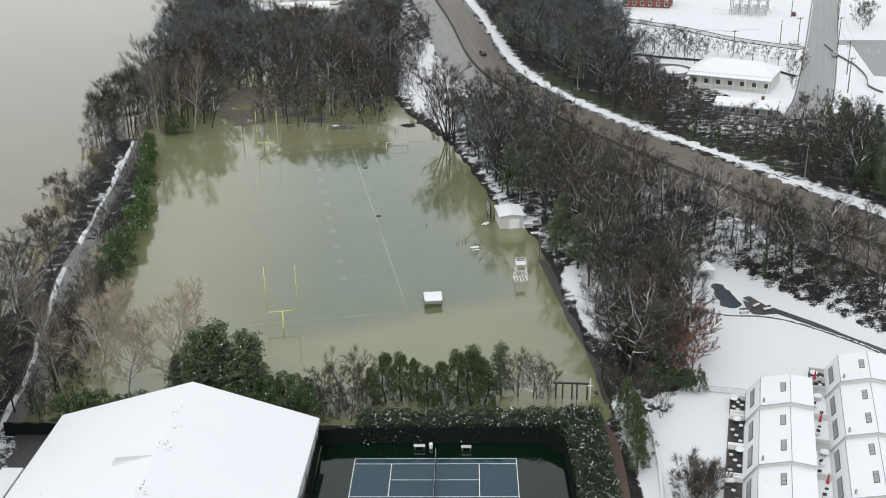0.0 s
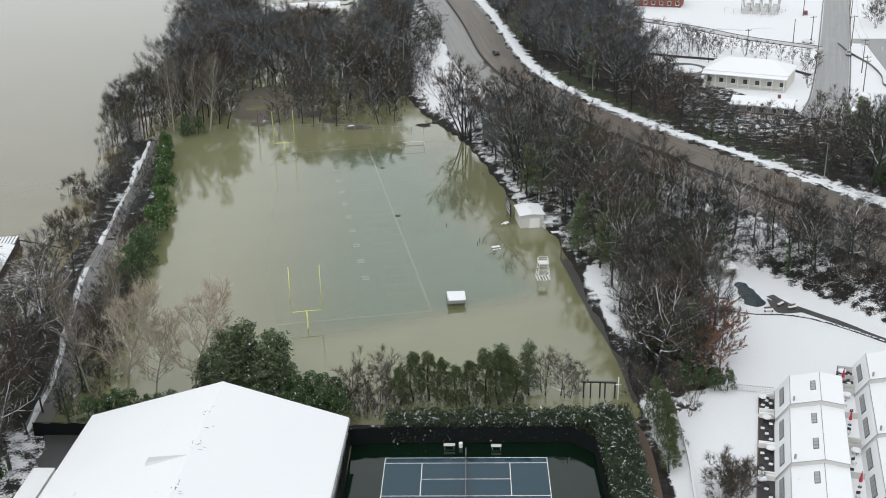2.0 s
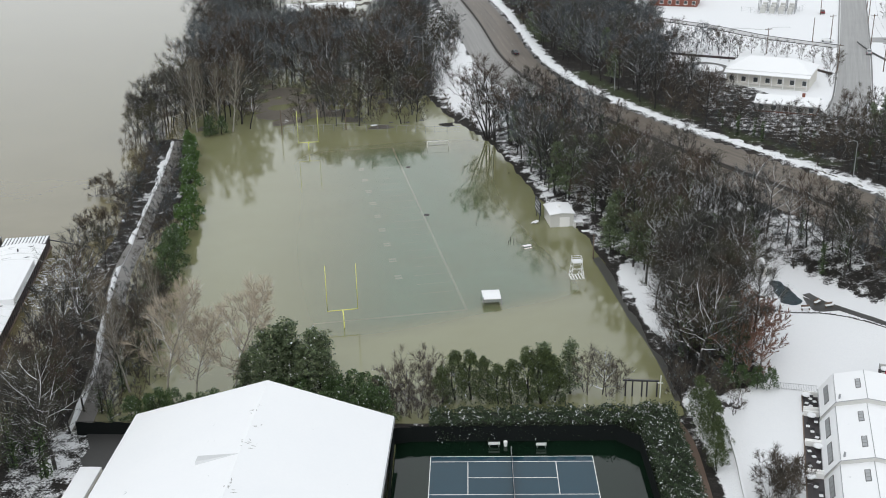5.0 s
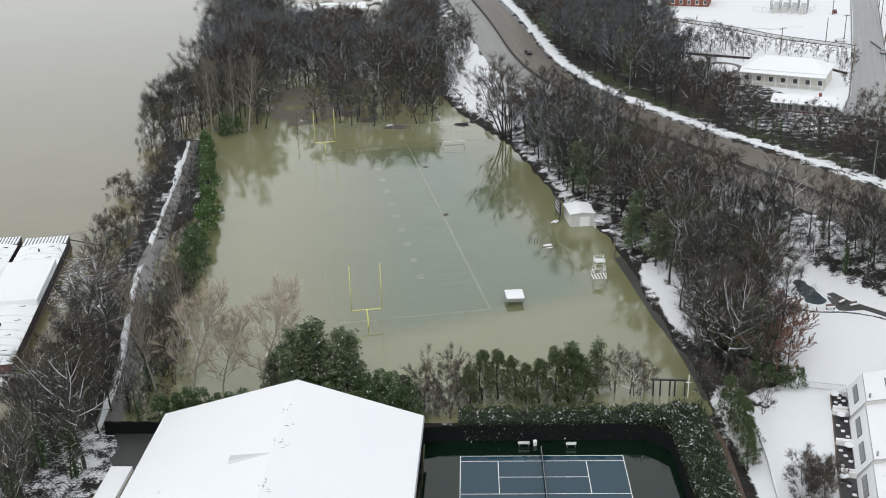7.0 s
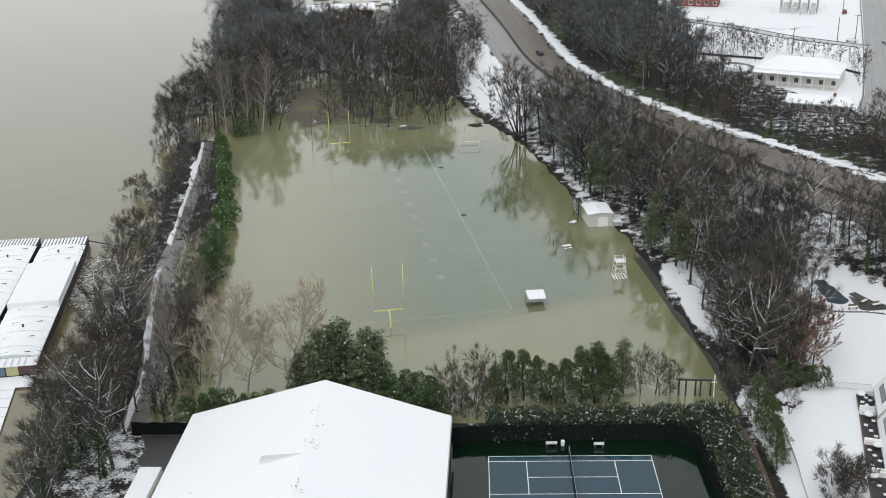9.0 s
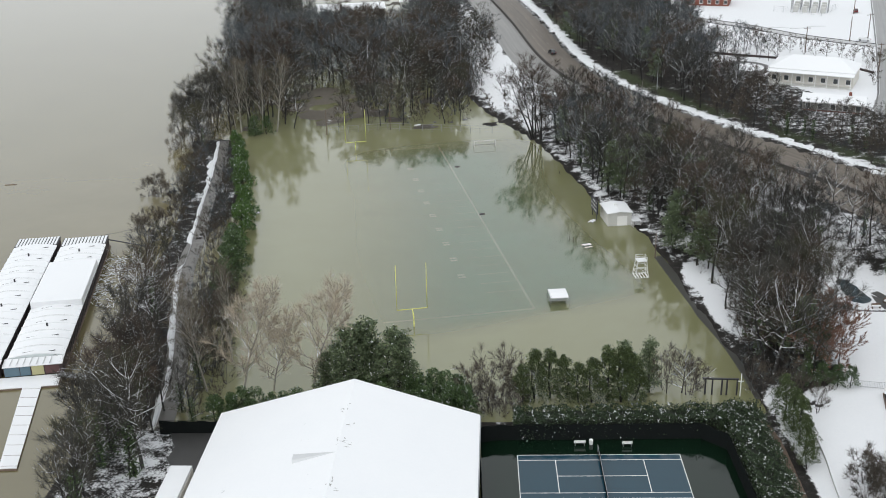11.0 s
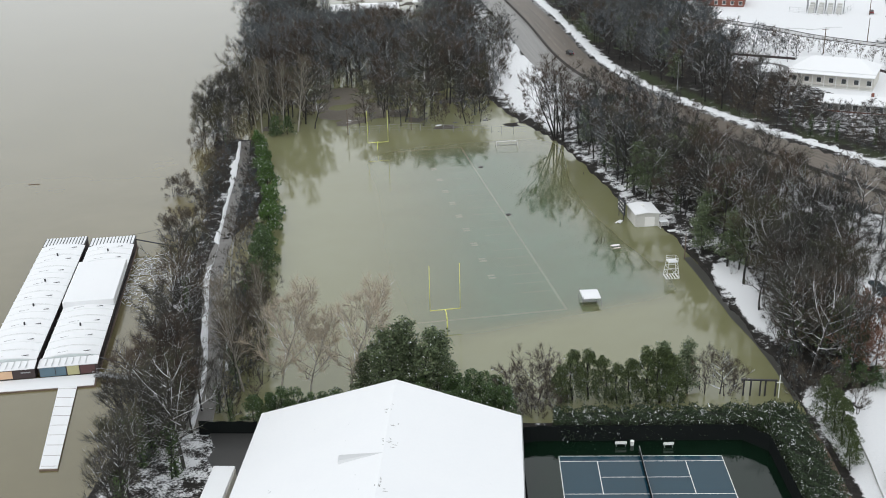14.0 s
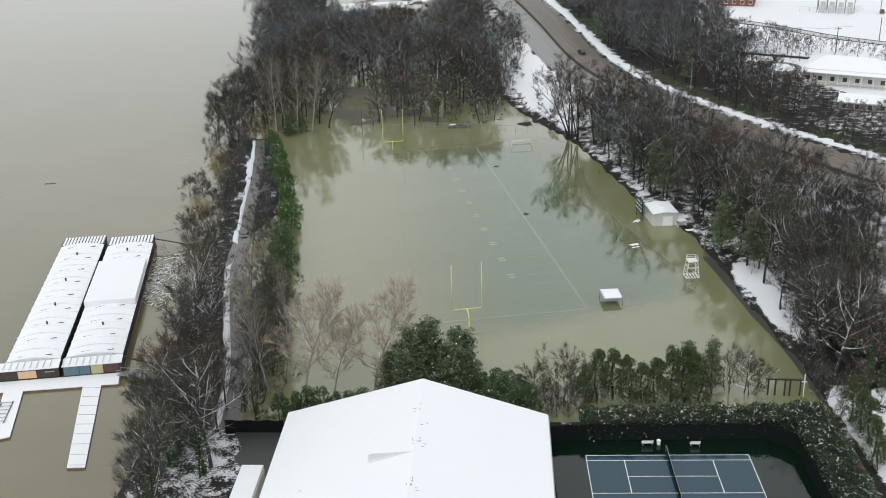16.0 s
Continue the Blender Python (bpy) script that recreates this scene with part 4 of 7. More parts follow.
        plant(k, x, y, rnd.uniform(0.6, 0.82) if k != "small" else rnd.uniform(.8, 1.1), rnd=rnd)
    for x, y in scatter([(-74.5, 176), (-66, 164), (-66, 192), (-71, 200)], 3.2, 5):
        plant("small", x, y, rnd.uniform(0.8, 1.2), rnd=rnd)
    for x, y in scatter([(-80, 122), (-79, 150), (-76, 164), (-72, 160), (-71, 140), (-73, 122)], 4.2, 8):
        plant(rnd.choice(["tall", "tall", "ivy"]), x, y, rnd.uniform(0.6, 0.8), rnd=rnd)
    for x, y in scatter(bank, 3.4, 71, keep=lambda x, y: not (-103 < x < -88 and 194 < y < 221) and not (222 < y < 296 and x < -90 + (228 - y) * .08)):
        brush.append((rnd.choice(["shrub", "shrub", "small"]), x, y, rnd.uniform(.6, 1.0)))
    for x, y in scatter([(-80, 214), (-78, 196), (-74.5, 180), (-71, 162), (-68, 150), (-62, 152), (-64, 170), (-68, 190), (-72, 212), (-82, 262), (-86, 290), (-88, 300), (-89, 296)], 2.4, 72):
        brush.append((rnd.choice(["shrub", "shrub", "small"]), x, y, rnd.uniform(.5, .95)))
    for x, y in scatter(east, 5.6, 73, keep=off_road):
        brush.append(("shrub", x, y, rnd.uniform(.4, .9)))
    for x, y in scatter([(-30, 345), (-19, 342), (-17, 366), (-20, 398), (-30, 400)], 2.6, 74):
        brush.append(("shrub", x, y, rnd.uniform(.8, 1.3)))
    for x, y in scatter(ne, 3.1, 75, keep=lambda x, y: off_road(x, y) and y < 320):
        brush.append((rnd.choice(["shrub", "shrub", "small"]), x, y, rnd.uniform(.5, .85)))
    for x, y in scatter([(92, 238), (128, 214), (132, 250), (120, 282), (100, 284)], 4.2, 76, keep=off_road):
        plant(rnd.choice(["pine", "holly", "holly"]), x, y, rnd.uniform(.4, .65), rnd=rnd)
    for x, y in scatter([(-94, 296), (-92.5, 284), (-90, 268), (-88, 252), (-85.5, 236), (-88, 236), (-91, 252), (-95, 270), (-97.5, 290)], 2.3, 80):
        brush.append((rnd.choice(["shrub", "small", "small"]), x, y, rnd.uniform(.7, 1.05)))
    for x, y in scatter([(-83, 268), (-80, 250), (-77.5, 236), (-76.5, 222), (-79, 222), (-80.5, 236), (-83.5, 256), (-86, 276)], 1.9, 81):
        brush.append((rnd.choice(["shrub", "shrub", "small"]), x, y, rnd.uniform(.7, 1.1)))
    for x, y in scatter([(22, 152), (25, 150), (30, 156), (31, 172), (28, 180), (25, 176), (24, 164)], 2.1, 82):
        brush.append((rnd.choice(["shrub", "small", "small"]), x, y, rnd.uniform(.5, .9)))
    for x, y in scatter([(62, 300), (72, 302), (92, 284), (104, 286), (98, 302), (88, 300), (74, 304), (66, 330), (60, 332)], 2.8, 83, keep=off_road):
        brush.append((rnd.choice(["small", "small", "shrub"]), x, y, rnd.uniform(.3, .5) if x > 68 else rnd.uniform(.5, .85)))
    for x, y in scatter(nw, 5.2, 77, keep=clearing):
        brush.append((rnd.choice(["shrub", "small"]), x, y, rnd.uniform(.7, 1.1)))
    for x, y in scatter([(-26, 446), (-11, 446), (-10, 402), (-14, 374), (-19, 352), (-26, 352)], 3.2, 78):
        brush.append(("small", x, y, rnd.uniform(.7, 1.0)))
    for x, y in scatter([(60, 395), (58, 345), (72, 352), (84, 362), (80, 392), (70, 400)], 3.5, 79, keep=lambda x, y: (x - 70.5) ** 2 + (y - 360) ** 2 > 190):
        brush.append((rnd.choice(["small", "tall"]), x, y, rnd.uniform(.45, .6)))
    stuff_woods("brush", "tangled leafless brush under the trees", brush)
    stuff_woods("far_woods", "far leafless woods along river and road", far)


forest()


def planted():
    rnd = random.Random(11)
    # evergreens along the west side of the pitch
    for x, y, s in ((-86, 297, .72), (-84.5, 291, .8), (-82.8, 284, .78), (-81.2, 277, .82), (-79.6, 269, .8), (-78, 261, .85), (-76, 253, .75), (-74.8, 246, .9), (-73.4, 238, .8), (-72.6, 231, .85), (-72, 224, .7)):
        plant("bright", x + rnd.uniform(-.8, .8), y, s * rnd.uniform(.8, 1.25), rnd=rnd)
    for x, y, s in ((-72.2, 218, .85), (-71.4, 212, .95), (-71.2, 206, .9), (-71, 200, .8), (-83.5, 312, .7), (-80.5, 313.5, .6), (-71.5, 193, .6)):
        plant("holly", x, y, s, rnd=rnd)
    # the row between pitch and courts
    for x, s in ((-40, .6), (-36.4, .62), (-32.5, .66), (-30.5, .7), (-28.6, .75), (-26.6, .7), (-24.8, .62), (-14.6, .85), (-12.4, 1.0), (-10, 1.02), (-7.6, .9), (-5.6, .85), (-3.4, .9), (-1, 1.12), (1.4, 1.15), (3.4, .95)):
        plant("cypress" if x > -20 else "holly", x, 154.5 + rnd.uniform(-.8, 1.2), s, rnd=rnd)
    for x, y, s in ((-46.5, 157, .75), (-32, 156.5, .85), (-44.5, 158, .85), (-41.5, 156.5, 1.12), (-39.6, 159, 1.15), (-37.8, 157.5, 1.15), (-35.8, 155.5, 1.1), (-34, 156, 1.0), (-43, 154.5, .9), (2.6, 156.5, .9), (6.4, 157, .8)):
        plant("pine", x, y, s, rnd=rnd)
    for i in range(19):
        x = -62.5 + 2.15 * i
        plant("holly", x, 148.6 + rnd.uniform(-.6, .8) - .06 * i, rnd.uniform(.55, .76), rnd=rnd)
    for x, y, s in ((-48.7, 158.5, 1.25), (-55.3, 159.5, .95), (-60.2, 159.7, 1.2)):
        plant("pale", x, y, s, rnd=rnd)
    for x, y, s in ((-66.1, 159.8, 1.35), (-67.9, 161, 1.15), (-64, 170, .9), (-65.5, 181, 1.0), (-77.8, 316, 1.45), (-82.5, 318, 1.3), (-88.3, 316, 1.4), (-86, 319, 1.3), (-91, 321, 1.1)):
        plant("slim", x, y, s, rnd=rnd)
    for x, y, s in ((-22.4, 156, 1.0), (-20.2, 154.6, 1.05), (-18, 155.5, 1.1), (-16.4, 156.5, 1.1), (-21.6, 152.4, .7), (-19.4, 151.8, .75), (-17.6, 152.6, .8), (-15.9, 151.6, .7), (-23.4, 153, .8), (-20.4, 150.4, .5), (-18, 150, .5), (9.0, 157, 1.15), (12.2, 155.6, 1.0), (14, 158, .8), (28, 151, .9), (30.5, 148, .8)):
        plant("small", x, y, s, rnd=rnd)
    plant("snowy", 11.4, 156.6, .5, rnd=rnd)
    plant("snowy", -70.9, 136.5, 1.15, rnd=rnd)
    plant("ivy", -71.6, 134.6, 1.05, rnd=rnd)
    for x, y, s in ((35.5, 165, 1.05), (38.2, 162, .95), (33.2, 161, .85), (38.5, 169, .9), (35, 158.5, .75)):
        plant("rust", x, y, s, rnd=rnd)
    for x, y, s in ((31, 176, 1.0), (28, 170, .9), (34, 182, 1.0)):
        plant("ivy", x, y, s, rnd=rnd)
    for x, y, s in ((-2.6, 303.2, 1.3), (-0.6, 300.4, 1.0), (3.5, 296, .95), (13, 270, .95), (10, 284, .9), (22, 240, .95), (29, 188, 1.0), (34, 196, .95), (-101.4, 313.7, 1.0), (-76, 148, .95), (-79.5, 172, .9), (-78, 161, .8)):
        plant("wide", x, y, s, rnd=rnd)
    for x, y, s in ((12, 254, 1.05), (14.5, 249, .95), (20.5, 214, .9), (22, 219, 1.0), (24.5, 257, 1.0), (17, 262, .9), (27.5, 224, .95), (26, 205, .8)):
        plant("pine", x, y, s, rnd=rnd)
    for x, y, s in ((28.5, 176, .85), (26.5, 168, .8), (31.5, 170, .9), (30, 162, .7), (28, 182, .9), (34.5, 174, .9), (36.5, 181, .9), (40, 186, .85), (33, 158, .6)):
        plant(rnd.choice(["tall", "ivy", "ivy"]), x, y, s, rnd=rnd)
    for x, y, s in ((-69, 153, .7), (-67.5, 160, .75), (-69.5, 166, .7), (-68, 172, .7), (-70.5, 178, .65), (-66.5, 150, .6)):
        plant("ivy", x, y, s, rnd=rnd)
    for x, y, s in ((-20, 424, .8), (-14, 436, .7), (-21, 400, .75), (-17, 392, .6), (-20, 376, .7), (-13, 408, .6), (-16, 362, .5), (-18, 414, .8)):
        plant("snowy", x, y, s, rnd=rnd)
    for x, y in scatter([(-19, 366), (-16, 338), (-11, 316), (-4, 310), (2, 318), (-4, 345), (-9, 368), (-14, 392)], 4.6, 61):
        if rnd.random() < .7:
            plant("shrub", x, y, rnd.uniform(.35, .8), rnd=rnd)
    for x, y, s in ((31.0, 129, 1.4), (32.2, 127.6, 1.4), (33.4, 127, 1.3), (30, 125, 1.2), (31.4, 125.6, 1.3), (32.6, 125, 1.2)):
        plant("shrub", x, y, s, rnd=rnd)
    for x, y, s in ((25.0, 146.8, .85), (25.6, 143.6, .8), (25.6, 140.4, .82), (25.2, 137, .7), (24.8, 133.8, .6)):
        plant("cypress", x, y, s, rnd=rnd)
    for x, y, s in ((31, 156.4, .45), (33.5, 156, .45), (36, 155.6, .42), (38, 155.4, .4)):
        plant("holly", x, y, s, rnd=rnd)
    # drowned bushes off the river bank
    for x, y, s in ((-101.5, 259, 1.3), (-99, 262, 1.4), (-97.5, 258, 1.3), (-96, 232, 1.4), (-94, 228, 1.5), (-92, 233, 1.4), (-93.5, 236, 1.3)):
        plant("shrub", x, y, s, rnd=rnd, z=.2)
    for x, y, s in ((-102, 316, .95), (-100.5, 310, .85), (-99, 322, 1.0)):
        plant("tall", x, y, s, rnd=rnd)


planted()


def drop_spare_models():
    """Takes away tree models that were never planted."""
    for variants in KINDS.values():
        for model, used in variants:
            if not used:
                for o in (*model.children, model):
                    bpy.data.objects.remove(o)



# ---- the sports hall ----
def sports_hall():
    hall = thing("sports_hall", "large cream metal sports hall with a snow-covered gable roof", "building", at=pose(-39.9, 142.6, 0, 0, 0, -2.2))
    lx, rx, ys, le, re, pk = -20.1, 18.1, -48.0, 5.3, 5.2, 11.2
    prof = [(lx, 0.0), (lx, le), (0, pk), (rx, re), (rx, 0.0)]
    v = [(x, y, z) for y in (ys, -0.3) for x, z in prof]
    part("wall", mesh("wall", v, [(0, 1, 2, 3, 4), (9, 8, 7, 6, 5), (0, 5, 6, 1), (3, 8, 9, 4)], CREAM), hall)
    o = 0.3
    for name, a, b in (("roof_slope", (lx - o, le), (0, pk)), ("roof_slope", (0, pk), (rx + o, re))):
        rv = [(x, y, z + d) for y in (ys - o, 0.05) for x, z in (a, b) for d in (0.05, 0.32)]
        part(name, mesh(name, rv, [(1, 3, 7, 5), (0, 4, 6, 2), (0, 2, 3, 1), (4, 5, 7, 6), (0, 1, 5, 4), (2, 6, 7, 3)], ROOF_SNOW), hall, "roof slope under smooth snow")
    for a, b in (((lx - o, le), (0, pk)), ((0, pk), (rx + o, re))):
        part("verge_trim", mesh("verge_trim", *beam((a[0], 0.12, a[1] + 0.12), (b[0], 0.12, b[1] + 0.12), 0.12, 4), GREY), hall)
    part("gutter", mesh("gutter", *box(rx + o, rx + o + 0.16, ys, 0, re - 0.1, re + 0.12), GREY), hall, "grey metal gutter")
    for i in range(9):
        part("wall_rib", mesh("wall_rib", *box(rx, rx + 0.08, -2 - 5 * i, -1.7 - 5 * i, 0.3, re), GREY), hall)
    # a low fold of blown snow on the west slope, and scuffs where the metal shows through
    top = lambda x: pk + ((pk - le) / -lx * x if x < 0 else -(pk - re) / rx * x) + 0.325
    # the fold's shaded face is put into its grey colour
    fold = [(-6.2, -17.4, top(-6.2)), (0.0, -19.6, top(0.0)), (-5.9, -19.9, top(-5.9)), (-6.0, -19.5, top(-6.0) + 0.34), (-1.6, -19.55, top(-1.6) + 0.1)]
    part("snow_fold", mesh("snow_fold", fold, [(0, 3, 4, 1), (3, 2, 1, 4), (0, 2, 3)], WORN_SHADED_SNOW), hall, "grey icy fold in the roof snow")
    rnd = random.Random(3)
    for cx, cy, n in ((0.6, -17.1, 1.5), (-0.2, -8, .9), (.4, -26.9, 1.5), (-7.3, -2.1, .6), (-8, -17, .6), (-9.4, -17.6, .4), (9.8, -17.2, 1.0), (7.7, -4.5, .9), (-3, -8.2, .6), (-5.6, -8.5, .7), (3.4, -16.5, .6), (.5, -12.4, .6), (12, -22, .7), (-12, -24, .6), (-14, -9, .4), (5, -30, .8)):
        for j in range(int(3 + n * 4)):
            x, y = cx + rnd.gauss(0, .45) * n, cy + rnd.gauss(0, .6) * n
            a, w = rnd.choice((0.3, 1.4, 1.9, 0.1)) + rnd.uniform(-.3, .3), rnd.uniform(.15, .45) * min(1, n + .2)
            d, e = (math.cos(a) * w, math.sin(a) * w), (-math.sin(a) * .07, math.cos(a) * .07)
            out = [(x - d[0], y - d[1]), (x + e[0] * 1.4, y + e[1] * 1.4), (x + d[0], y + d[1]), (x - e[0], y - e[1])]
            part("bare_patch", mesh("bare_patch", [(p, q, top(p) + 0.004) for p, q in out], [(0, 3, 2, 1)], SCUFF), hall)
    annex = thing("annex", "low lean-to annex with a flat snow-covered roof", "building", at=pose(-65.2, 131.8, 0, 0, 0, -2.2))
    part("wall", mesh("wall", *box(0, 3.0, -30, 0, 0, 3.6), CREAM), annex)
    part("roof", bevelled("roof", *box(-0.2, 2.9, -30, 0.2, 3.6, 4.0), ROOF_SNOW, 0.06), annex, "flat roof under snow")


sports_hall()

# ---- tennis court ----
CZ = 0.42


def tennis_court():
    court = thing("tennis_court", "wet blue tennis court with white lines and dark green surround", "tennis court", kind="structure", at=pose(-4.35, 133.1, CZ, 0, 0, -0.9))
    part("surround", mesh("surround", *box(-17.2, 20.2, -16, 10.0, -0.4, 0.0), COURT_GREEN), court)
    part("playing_surface", mesh("playing_surface", *box(-11.885, 11.885, -5.485, 5.485, 0, 0.008), COURT_BLUE), court)
    w = 0.05
    lines = [("sideline", -11.885, 11.885, s * y - w, s * y + w) for s in (-1, 1) for y in (5.485, 4.115)]
    lines += [("baseline", s * 11.885 - w, s * 11.885 + w, -5.485, 5.485) for s in (-1, 1)]
    lines += [("service_line", s * 6.4 - w, s * 6.4 + w, -4.115, 4.115) for s in (-1, 1)]
    lines += [("centre_line", -6.4, 6.4, -w, w)]
    for n, a, b, c, d in lines:
        part(n, mesh(n, *box(a, b, c, d, 0.009, 0.016), LINE_WHITE), court)
    net = thing("tennis_net", "sagging dark tennis net with a white band", "tennis net", at=pose(-4.35, 133.1, CZ, 0, 0, -0.9))
    post = mesh("post", *beam((0, 0, 0), (0, 0, 1.12), 0.06, 8), GREY)
    for y in (-6.4, 6.4):
        part("post", post, net).location = (0, y, 0)
    n = 24
    top = lambda y: 1.05 - 0.13 * (1 - (abs(y) / 6.4) ** 1.3)
    v, f = [], []
    for i in range(n + 1):
        y = -6.4 + 12.8 * i / n
        v += [(-0.01, y, 0.04), (-0.01, y, top(y)), (0.01, y, top(y)), (0.01, y, 0.04)]
    for i in range(n):
        a = 4 * i
        f += [(a, a + 1, a + 5, a + 4), (a + 2, a + 3, a + 7, a + 6), (a + 1, a + 2, a + 6, a + 5)]
    part("mesh", mesh("mesh", v, f, SCREEN), net)
    bv, bf = [], []
    for i in range(n + 1):
        y = -6.4 + 12.8 * i / n
        bv += [(-0.03, y, top(y)), (-0.03, y, top(y) + 0.07), (0.03, y, top(y) + 0.07), (0.03, y, top(y))]
    for i in range(n):
        a = 4 * i
        bf += [(a, a + 1, a + 5, a + 4), (a + 1, a + 2, a + 6, a + 5), (a + 2, a + 3, a + 7, a + 6)]
    part("band", mesh("band", bv, bf, GREY), net)


tennis_court()


def screen_fence(points, top):
    fence = thing("windscreen_fence", "tall fence hung with black windscreen cloth beside the court", "fence", "windscreen fences")
    for (ax, ay), (bx, by) in zip(points, points[1:]):
        d = Vector((bx - ax, by - ay, 0))
        s = Vector((d.y, -d.x, 0)).normalized() * 0.03
        n = max(2, int(d.length / 0.6))
        v, f = [], []
        for i in range(n + 1):
            p = Vector((ax, ay, 0)) + d * i / n
            sag = 0.07 * math.sin(i * 1.3)
            for o in (-s, s):
                v += [p + o * (1 + sag * 8) + Vector((0, 0, 0.35)), p + o + Vector((0, 0, top + sag - 0.1))]
        for i in range(n):
            a = 4 * i
            f += [(a, a + 1, a + 5, a + 4), (a + 2, a + 6, a + 7, a + 3), (a + 1, a + 3, a + 7, a + 5)]
        part("windscreen", mesh("windscreen", v, f, SCREEN), fence)
        part("top_rail", mesh("top_rail", *beam((ax, ay, top), (bx, by, top), 0.035, 6), SCREEN), fence)
        for i in range(0, n + 1, 5):
            p = Vector((ax, ay, 0)) + d * i / n
            part("post", mesh("post", *beam((p.x, p.y, 0.2), (p.x, p.y, top + 0.1), 0.05, 6), SCREEN), fence)


screen_fence([(-21.6, 118), (-21.7, 142.4), (-19, 143.0), (11.6, 142.6), (14.8, 139.4), (14.9, 118)], 3.1)
screen_fence([(-70.6, 145.9), (-61.6, 145.6)], 3.0)


def court_bench(x, y, turn, w):
    b = thing("court_bench", "white court bench with a little snow", "bench", "court benches", at=pose(x, y, CZ, 0, 0, turn))
    for i in range(3):
        part("seat_slat", bevelled("seat_slat", *box(-w, w, -0.22 + 0.16 * i, -0.08 + 0.16 * i, 0.42, 0.47), WHITE, 0.01), b)
    for z in (0.62, 0.8):
        part("back_slat", bevelled("back_slat", *box(-w, w, 0.27, 0.31, z, z + 0.14), WHITE, 0.01), b)
    for s in (-0.8, 0.8):
        part("leg", mesh("leg", *join(box(s * w - .04, s * w + .04, -.2, -.14, 0, .42), box(s * w - .04, s * w + .04, .24, .3, 0, .94))), b).data.materials.append(GREY)


court_bench(-6.7, 141.4, 180, 0.85)
court_bench(0.3, 141.0, 180, 0.75)
bin_ = thing("litter_bin", "small round white litter bin beside a bench", "bin", at=pose(-5.0, 141.5, CZ))
part("drum", mesh("drum", *beam((0, 0, 0), (0, 0, .75), .26, 10, .3), WHITE), bin_)
part("lid", mesh("lid", *beam((0, 0, .75), (0, 0, .88), .32, 10, .18), WHITE), bin_)


def hedge(outline, base, top, seed, per, name_label):
    """A clipped hedge: inner mass coloured dark for shade and leaves over its top and sides, uneven like the real one.
    """
    rnd = random.Random(seed)
    h = thing("hedge", name_label, "hedge", "court hedges")
    (x0, y0), (x1, y1) = outline
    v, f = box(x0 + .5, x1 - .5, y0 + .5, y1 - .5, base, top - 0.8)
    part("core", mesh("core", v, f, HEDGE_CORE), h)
    lv, lf = [], []
    up = lambda x, y: top + 0.6 * math.sin(x * 0.9 + seed) * math.cos(y * 0.8) + 0.3 * math.sin(x * 2.3 + y * 1.9)
    count = int(((x1 - x0) * (y1 - y0) + (x1 - x0 + y1 - y0) * 2 * (top - base)) * per)
    for i in range(count):
        t = rnd.random()
        x, y = rnd.uniform(x0, x1), rnd.uniform(y0, y1)
        z = up(x, y) - abs(rnd.gauss(0, 0.35))
        if t > 0.45:
            z = rnd.uniform(base, up(x, y))
            w = rnd.randrange(4)
            bulge = 0.35 * math.sin(z * 2 + x + y) + rnd.gauss(0, 0.15)
            if w == 0:
                x = x0 - bulge
            elif w == 1:
                x = x1 + bulge
            elif w == 2:
                y = y0 - bulge
            else:
                y = y1 + bulge
        leaves(lv, lf, Vector((x, y, z)), rnd.uniform(0.09, 0.2), rnd, 0.8)
    part("leaves", mesh("leaves", lv, lf, LEAF_HEDGE), h)


hedge(((-15.8, 143.2), (15.0, 147.2)), 0.4, 3.9, 1, 62, "dark green clipped hedge dotted with snow behind the court")
hedge(((15.6, 118), (20.6, 146.4)), 0.5, 4.3, 2, 62, "broad dark green hedge thickly dotted with snow")

# ---- stands and gear round the pitch ----
def canopy():
    c = thing("team_shelter", "white canopy shelter on thin legs standing in water", "shelter", at=pose(-5.3, 193.3, -1.0, 0, 0, 4))
    v = [(-1.75, -2.1, 2.75), (1.75, -2.1, 2.75), (1.75, 2.1, 2.75), (-1.75, 2.1, 2.75), (-1.6, 0, 3.0), (1.6, 0, 3.0)]
    v += [(x, y, z - 0.12) for x, y, z in v]
    f = [(0, 1, 5, 4), (2, 3, 4, 5), (1, 2, 5), (3, 0, 4), (6, 10, 11, 7), (8, 11, 10, 9), (7, 11, 8), (9, 10, 6), (0, 6, 7, 1), (1, 7, 8, 2), (2, 8, 9, 3), (3, 9, 6, 0)]
    part("roof", mesh("roof", v, f, ROOF_SNOW), c, "canopy roof under snow")
    for x, y in ((-1.6, -1.95), (1.6, -1.95), (1.6, 1.95), (-1.6, 1.95)):
        part("leg", mesh("leg", *beam((x * 1.2, y * 1.16, -0.1), (x * 1.04, y * 1.04, 3.15), 0.05, 6), GREY), c)
    for a, b in (((-1.65, -1.95, 1.2), (1.65, -1.95, 1.2)), ((-1.65, 1.95, 1.2), (1.65, 1.95, 1.2)), ((-1.65, -1.95, 1.2), (-1.65, 1.95, 1.2)), ((1.65, -1.95, 1.2), (1.65, 1.95, 1.2))):
        part("rail", mesh("rail", *beam(a, b, 0.035, 6), GREY), c)


canopy()


